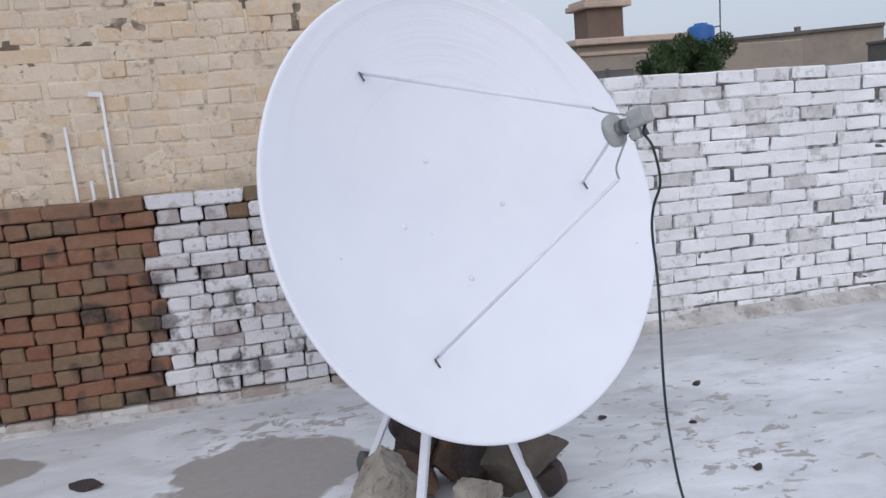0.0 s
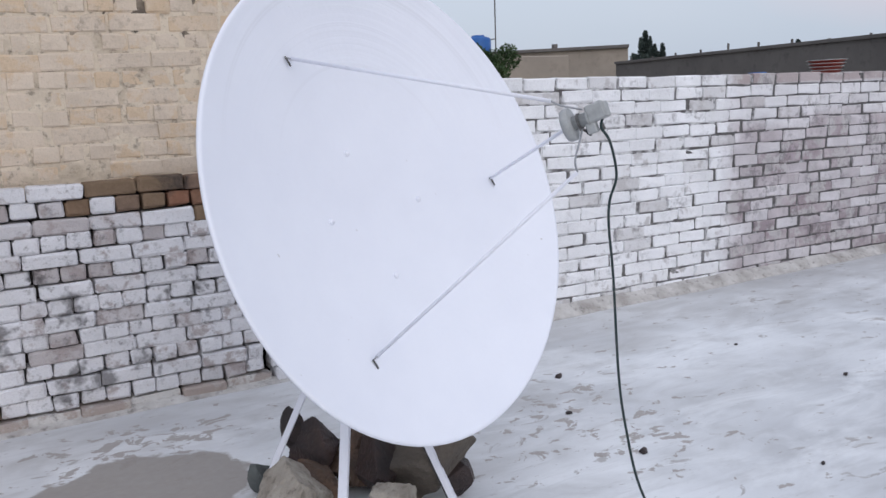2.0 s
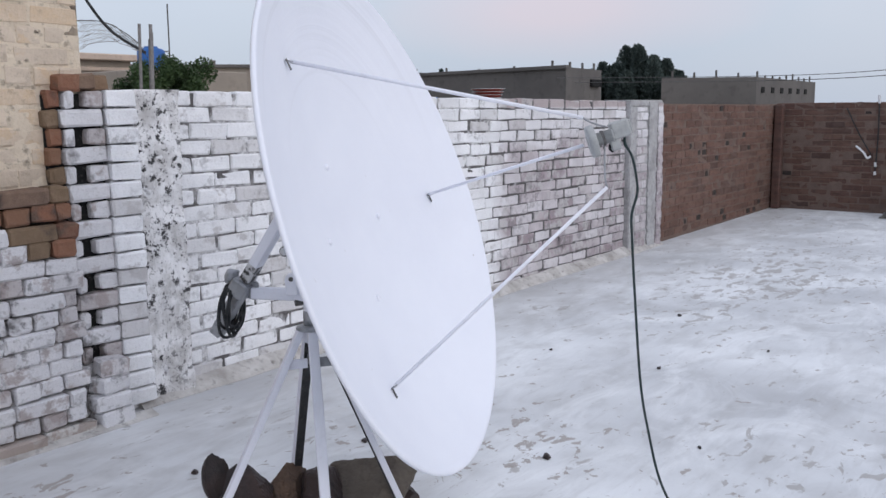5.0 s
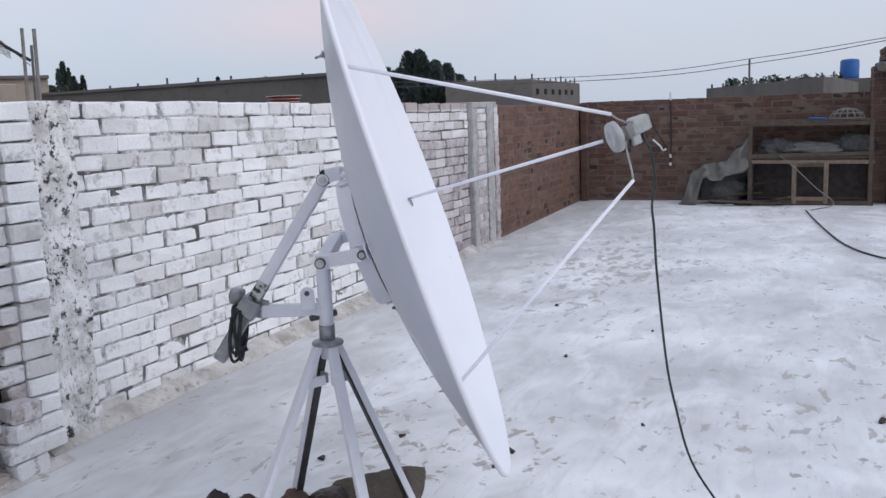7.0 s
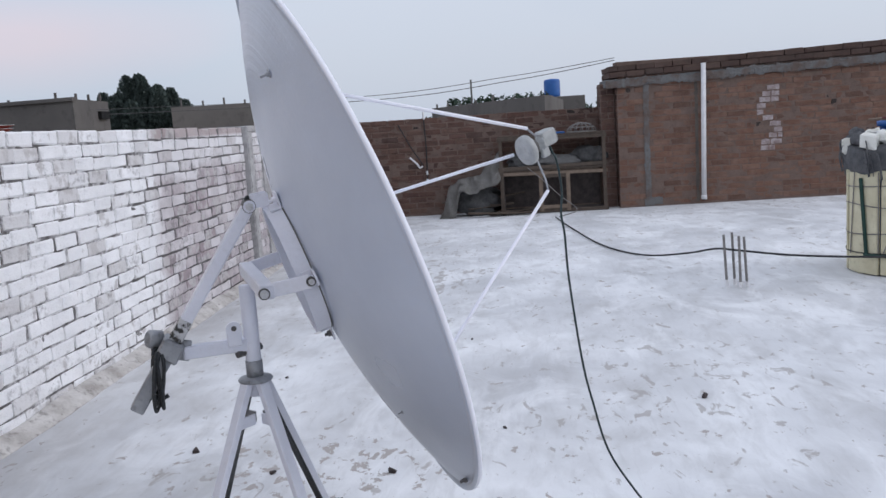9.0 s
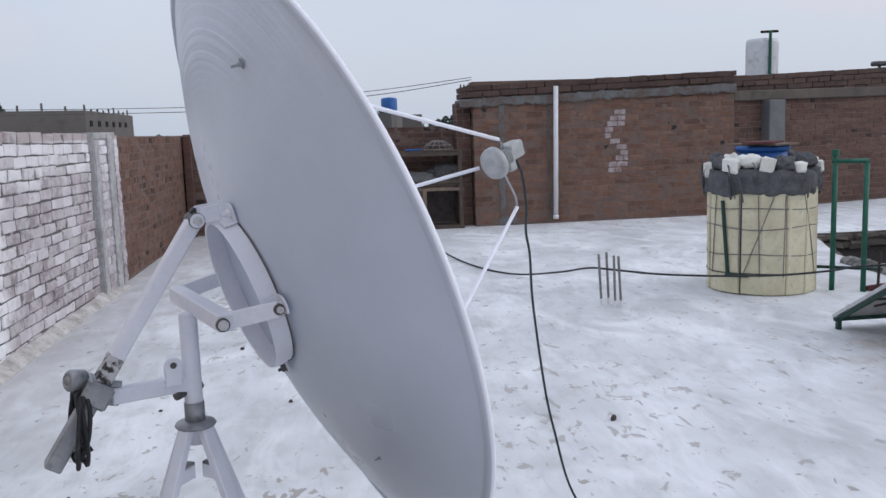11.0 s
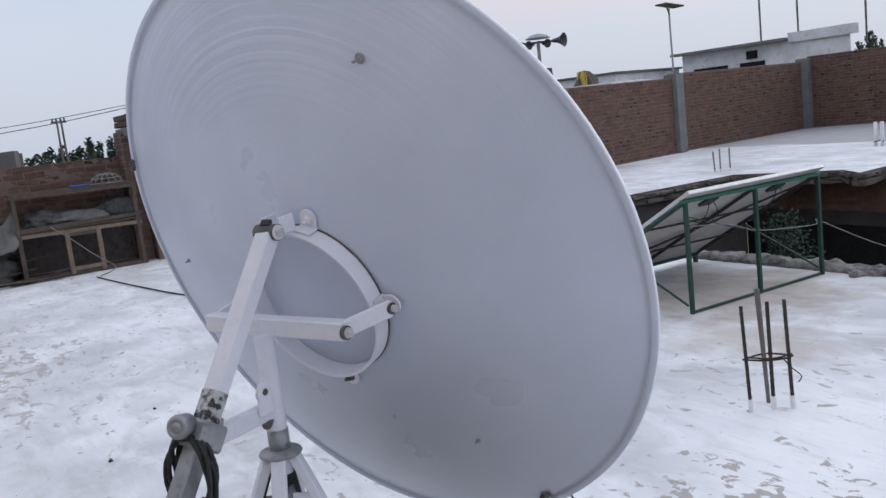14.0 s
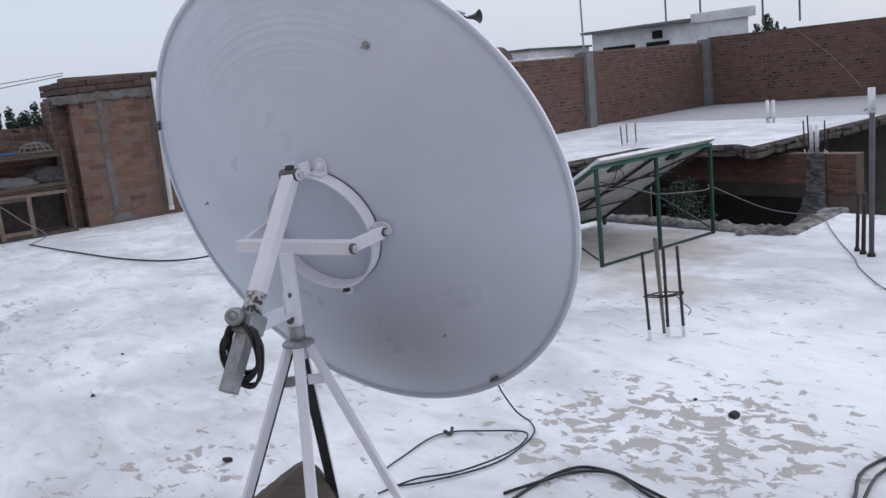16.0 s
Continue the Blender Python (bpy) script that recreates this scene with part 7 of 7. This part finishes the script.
for k in range(4):
    part("tub", lathe([(0.24, 0.07 * k), (0.30 + 0.03 * k, 0.07 * k + 0.055), (0.32 + 0.03 * k, 0.07 * k + 0.065), (0.28, 0.07 * k + 0.058), (0, 0.07 * k + 0.01)], 26), M["pink_plastic"], bw, smooth=True)
    part("tub_rim", lathe([(0.315 + 0.03 * k, 0.07 * k + 0.062), (0.328 + 0.03 * k, 0.07 * k + 0.066), (0.315 + 0.03 * k, 0.07 * k + 0.074)], 26), M["cap_pale"], bw, "pale tub rim", True)
tagged(link("basin", lathe([(0, 0.0), (0.14, 0.0), (0.19, 0.09), (0.18, 0.095), (0.13, 0.01), (0, 0.01)], 20), M["blue"], smooth=True, matrix=pose(15.4, 13.6, 1.46)), "small blue plastic basin on a far roof", "basin")
block("shed", 14.8, 17.6, 11.8, 14.3, 1.46, "far_concrete", "low shed roof beyond the parapet", 0, "shed")
# line of trees on the horizon
rg = random.Random(3)
cent = []
for k in range(230):
    a = radians(-30 + k * 0.405)
    d = 95 + rg.uniform(-8, 8)
    hh = rg.uniform(5.6, 7.3) * (0.66 if a > radians(-3.5) else 0.84 if a > radians(-5) else 0.97)
    x, y = d * math.cos(a), d * math.sin(a)
    for j in range(4):
        cent.append((x + rg.uniform(-0.3, 0.3), y + rg.uniform(-0.3, 0.3), GROUND + hh * (0.35 + 0.20 * j), 1.25 - 0.27 * j))
me = foliage(cent, 260000, 0.23, 14, 1.5)
me.materials.append(M["leaf"])
tagged(new("tree_belt", me), "dark belt of distant trees on the horizon", "trees", kind="stuff")
# power pole before the trees
pp = thing("power_pole", "distant twin power pole with a short crossarm", "power pole", (75.0, -9.0, GROUND))
for y in (-0.16, 0.16):
    part("pole", rod((0, y * 1.3, 0), (0, y, 8.35), 0.10, r2=0.075, sides=10), M["steel_dark"], pp)
part("crossarm", box((0.14, 1.15, 0.16), (0, 0.02, 8.15), 0.01), M["steel_dark"], pp)
for y in (-0.42, -0.12, 0.2, 0.48):
    part("insulator", lathe([(0.05, 8.23), (0.09, 8.30), (0.05, 8.36), (0.09, 8.43), (0, 8.50)], 8, None, Matrix.Translation((0, y, 0))), M["steel_dark"], pp)
# grey house with small blue tank to the east
t, h = mass("grey_house", [(30.0, 4.6), (17.0, 1.15), (18.0, 0.96), (31.0, -0.1)], 1.62, "far_concrete", "low grey house with weeds on its flat roof", "house")
along(t, h, (29.8, 4.5), (18.0, 1.4), 6, 0.22, 0.06)
part("mast", rod((-4.0, -1.6, h), (-4.0, -1.6, h + 0.75), 0.03), M["steel_dark"], t)
bt = thing("roof_tank", "small blue plastic tank on a distant roof", "water tank", (39.5, -0.15, 1.85))
part("barrel", lathe([(0, 0), (0.36, 0), (0.37, 0.1), (0.37, 0.72), (0.32, 0.80), (0, 0.84)], 20), M["blue"], bt, smooth=True)
me = foliage([(32 + rg.uniform(0, 3), 0.5 + 0.5 * k, 1.75, 0.28) for k in range(8)], 900, 0.09, 77)
me.materials.append(M["leaf"])
tagged(new("roof_weeds", me), "thin weeds growing on a distant roof", "weeds", kind="stuff")
# white tank behind the wall
wt = thing("white_tank", "white cylindrical tank behind the brick wall", "water tank", (16.1, -6.35, 1.25))
part("barrel", lathe([(0, 0), (0.30, 0), (0.315, 0.05), (0.315, 1.50), (0.29, 1.58), (0, 1.61)], 28), M["far_white"], wt, smooth=True)
part("valve", box((0.34, 0.04, 0.05), (-0.30, 0, 1.70), 0.01, None, Matrix.Rotation(1.2, 3, "Z")), M["rebar"], wt)
part("riser", rod((-0.34, 0.0, 0.0), (-0.34, 0.0, 1.72), 0.03), M["green"], wt, "green riser pipe")
block("low_house", 15.4, 17.2, -7.2, -5.5, 1.25, "far_concrete", "plain low house under the white tank", 0, "house")
block("low_house", 38.0, 41.0, -1.5, 1.5, 1.85, "far_concrete", "plain low house under the small blue tank", 0, "house")
# loudspeaker horns on a mast
ls = thing("loudspeakers", "cluster of dark horn loudspeakers on a mast", "loudspeaker", (18.2, -12.3, 1.2))
part("mast", rod((0, 0, -1.0), (0, 0, 1.90), 0.05), M["steel"], ls)
part("canopy", lathe([(0, 2.10), (0.20, 2.06), (0.34, 1.98), (0.34, 1.96), (0, 1.96)], 18), M["steel"], ls, "grey cap over the horns")
part("crossbar", rod((-0.36, -0.45, 1.86), (0.36, 0.45, 1.86), 0.03), M["horn"], ls)
for s_ in (-1, 1):
    m = Matrix.Translation((0.36 * s_, 0.45 * s_, 1.86)) @ frame_of((0, 0, 0), (0.62 * s_ - 0.45, 0.785 * s_ + 0.35, -0.05)).to_4x4()
    part("horn", lathe([(0.05, -0.20), (0.06, -0.10), (0.10, 0.02), (0.17, 0.12), (0.19, 0.14), (0.17, 0.125), (0.06, 0.0), (0, -0.03)], 22, None, m), M["horn"], ls, smooth=True)
    m = Matrix.Translation((0.12 * s_, 0.15 * s_, 1.82)) @ frame_of((0, 0, 0), (-0.7 + 0.4 * s_, 0.6 + 0.5 * s_, -0.15)).to_4x4()
    part("horn", lathe([(0.05, -0.1), (0.06, 0.0), (0.12, 0.10), (0.11, 0.09), (0, 0.0)], 18, None, m), M["horn"], ls, smooth=True)
block("pale_house", 18.0, 22.5, -16.2, -13.8, 1.80, "far_white", "pale flat roof behind the brick wall", 15, "house")
tree("tree", (19.8, -12.95, GROUND), 6.55, 2.6, 31, 0.06, 40000, "dark tree top showing over the wall", 12)
tree("tree", (27.5, -18.2, GROUND), 6.0, 4.5, 32, 0.06, 14000, "dark tree top showing over the wall", 6)
tree("tree", (22.0, -34.0, GROUND), 6.9, 2.2, 33, 0.07, 9000, "dark tree top showing over the wall", 6)
sm = thing("vent_hood", "small dark vent hood on a pipe above the wall", "vent", (16.4, -9.1, 1.25))
block("low_house", 15.6, 17.2, -9.9, -8.3, 1.25, "far_concrete", "plain low house under a vent", 0, "house")
part("pipe", rod((0, 0, 0), (0, 0, 1.0), 0.03), M["steel_dark"], sm)
part("hood", box((0.22, 0.30, 0.10), (0, 0, 1.05), 0.03), M["horn"], sm)
part("shell", box((0.3, 0.34, 0.10), (0, -0.12, 0.85), 0.04), M["horn"], sm)
yl = thing("covered_cart", "dark load under a yellow sheet beyond the wall", "covered load", (20.2, -15.6, 1.80))
part("load", rock_mesh((0.42, 0.48, 0.5), 41, 0.5, 8), M["rock_olive"], yl)
part("sheet", box((0.5, 0.14, 0.66), (-0.12, 0.18, 0.12), 0.09, rough=0.05), M["yellow"], yl, "yellow sheet")
lp = thing("street_lamp", "thin lamp post with a flat panel head", "street lamp", (19.5, -18.9, GROUND))
part("pole", rod((0, 0, 0), (0.05, 0, 7.7), 0.04, r2=0.03), M["steel"], lp)
part("head", box((0.5, 0.85, 0.05), (0.0, 0, 7.78), 0.02, None, Matrix.Rotation(0.12, 3, "X")), M["steel_dark"], lp, "flat panel head")
part("bracket", rod((0.03, 0, 7.5), (0, 0.15, 7.74), 0.025), M["steel_dark"], lp)
# whitewashed house to the south east
t, h = mass("whitewashed_house", [(24.0, -24.3), (17.2, -25.0), (20.4, -29.5), (26.5, -29.0)], 2.72, "far_white", "whitewashed house with a flat concrete roof", "house")
part("roof_slab", beam((0.25, 0.2, h + 0.02), (-4.6, -0.3, h + 0.02), 0.5, 0.10), M["concrete"], t, "grey projecting roof slab")
part("parapet", beam((-4.6, -0.5, h + 0.05), (-7.0, -0.75, h + 0.05), 0.3, 0.34), M["far_white"], t, "whitewashed brick parapet")
for x, w in ((-1.3, 1.5), (-3.1, 1.0)):
    part("window", box((w, 0.1, 0.16), (x, x * 0.1 + 0.03, h - 0.70), 0.01, None, Matrix.Rotation(0.0997, 3, "Z")), M["black_void"], t, "dark window band")
part("vent_hole", box((0.42, 0.1, 0.3), (-3.1, -0.28, h - 0.36), 0.01, None, Matrix.Rotation(0.0997, 3, "Z")), M["black_void"], t)
for x in (-3.0, -4.6, -7.2, -8.6):
    part("mast", rod((x, -1.0, h - 0.5), (x, -1.0, h + random.uniform(1.9, 2.8)), 0.035), M["steel_dark"], t)
t, h = block("white_shed", 24.0, 32.0, -24.0, -19.0, 2.24, "far_white", "long pale wall beyond the brick parapet", 15, "house")
part("coping", box((8.2, 5.2, 0.08), (0, 0, h + 0.03), 0.01), M["far_concrete"], t)
# plants by the court
me = foliage([(1.75 + 0.16 * k, -4.1 - 0.2 * (k % 3), -0.35 + 0.10 * (k % 4), 0.24) for k in range(5)], 3600, 0.024, 51)
me.materials.append(M["leaf_near"])
t = thing("court_plant", "leafy green plant growing up from the court", "plant", (0, 0, 0))
c = new("crown", me)
c.parent = t
part("stem", rod((2.0, -4.2, -2.95), (2.0, -4.2, -0.4), 0.03, sides=8), M["bark"], t)
me = foliage([(3.55, -2.75, -0.12, 0.24), (3.7, -2.85, 0.12, 0.2), (3.4, -2.7, -0.35, 0.22), (3.8, -2.8, -0.3, 0.25)], 2600, 0.020, 52)
me.materials.append(M["leaf"])
t = thing("court_plant", "straggly bush behind the solar stand", "plant", (0, 0, 0))
c = new("crown", me)
c.parent = t
part("stem", rod((3.6, -2.75, -2.95), (3.6, -2.75, -0.2), 0.02, sides=8), M["bark"], t)
# rubble lip along the court edge
b = bmesh.new()
rg = random.Random(12)
for k in range(90):
    x = 2.35 + 3.6 * rg.random()
    s = rg.uniform(0.015, 0.045)
    r = box((2 * s, 1.6 * s, s), (0, 0, 0), s * 0.25, None, Matrix.Rotation(rg.uniform(0, 3), 3, "Z"), s * 0.15, k)
    bmesh.ops.translate(r, verts=r.verts[:], vec=(x, -2.20 + rg.gauss(0, 0.05) + 0.03 * math.sin(x * 3), s * 0.4))
    merge(b, r)
tagged(link("rubble", b, M["kerb"]), "grey rubble strewn along the court edge", "rubble", kind="stuff")
for x0, y0, x1, y1, tall in ((6.15, -2.20, 2.28, -2.20, 0.72), (2.30, -2.16, 2.46, -3.25, 0.30)):
    long, ang = math.hypot(x1 - x0, y1 - y0), math.atan2(y1 - y0, x1 - x0)
    cols = []
    kerb_bm = bmesh.new()
    n = int(long / 0.03)
    for i in range(n + 1):
        u = Vector((x0 + (x1 - x0) * i / n, y0 + (y1 - y0) * i / n, 0))
        out = Vector((-math.sin(ang), math.cos(ang), 0))
        ring = []
        for v, z in ((-0.09, -0.05), (-0.085, 0.03), (-0.06, 0.062), (-0.02, 0.075), (0.03, 0.066), (0.065, 0.038), (0.09, 0.010), (0.10, -0.05)):
            q = u + out * v * 1.1 + Vector((0, 0, z * tall if z > 0 else z))
            rough = (0.016 * noise.noise(q * 4.0) + 0.018 * noise.noise(q * 14.0) + 0.024 * noise.noise(q * 33.0)) * (0.4 + 0.6 * tall)
            ring.append(kerb_bm.verts.new(q + out * rough * 0.8 + Vector((0, 0, rough if z > 0 else 0))))
        cols.append(ring)
    for p, q in zip(cols, cols[1:]):
        for i in range(7):
            kerb_bm.faces.new((p[i], p[i + 1], q[i + 1], q[i]))
    kerb_bm.faces.new(cols[0])
    kerb_bm.faces.new(cols[-1][::-1])
    bmesh.ops.recalc_face_normals(kerb_bm, faces=kerb_bm.faces[:])
    tagged(link("court_kerb", kerb_bm, M["kerb"]), "rough crumbling concrete kerb along the court edge", "kerb", kind="structure")

# wire netting hung between the house corner and the shrub
net = thing("wire_netting", "sagging torn wire netting hung from the house corner", "netting", (0, 0, 0))
rg = random.Random(5)
def net_at(u, v):
    return Vector((1.28 + 0.34 * u, 4.42 + 0.08 * u, 1.70 + 0.02 * math.sin(3.1 * u) - 0.07 * u * u - (0.12 - 0.08 * u) * v + 0.008 * noise.noise(Vector((u * 9, v * 6, 1)))))
for k in range(17):
    u0 = k / 16
    part("strand", tube([net_at(min(1, max(0, u0 + (0.09 if j % 2 else -0.02) + rg.uniform(-0.012, 0.012))), j / 6) for j in range(7)], 0.0011, sides=4, smooth=2), M["rebar_grey"], net)
for j in range(6):
    part("strand", tube([net_at(k / 14, min(1, j / 5 + rg.uniform(-0.03, 0.03))) for k in range(15)], 0.0011, sides=4, smooth=2), M["rebar_grey"], net)
part("edge_wire", tube([Vector((1.175, 4.40, 1.68)), net_at(0, 0.0), net_at(0.5, 0), net_at(1, 0), Vector((1.54, 4.31, 1.55))], 0.0016, sides=5), M["rebar"], net)
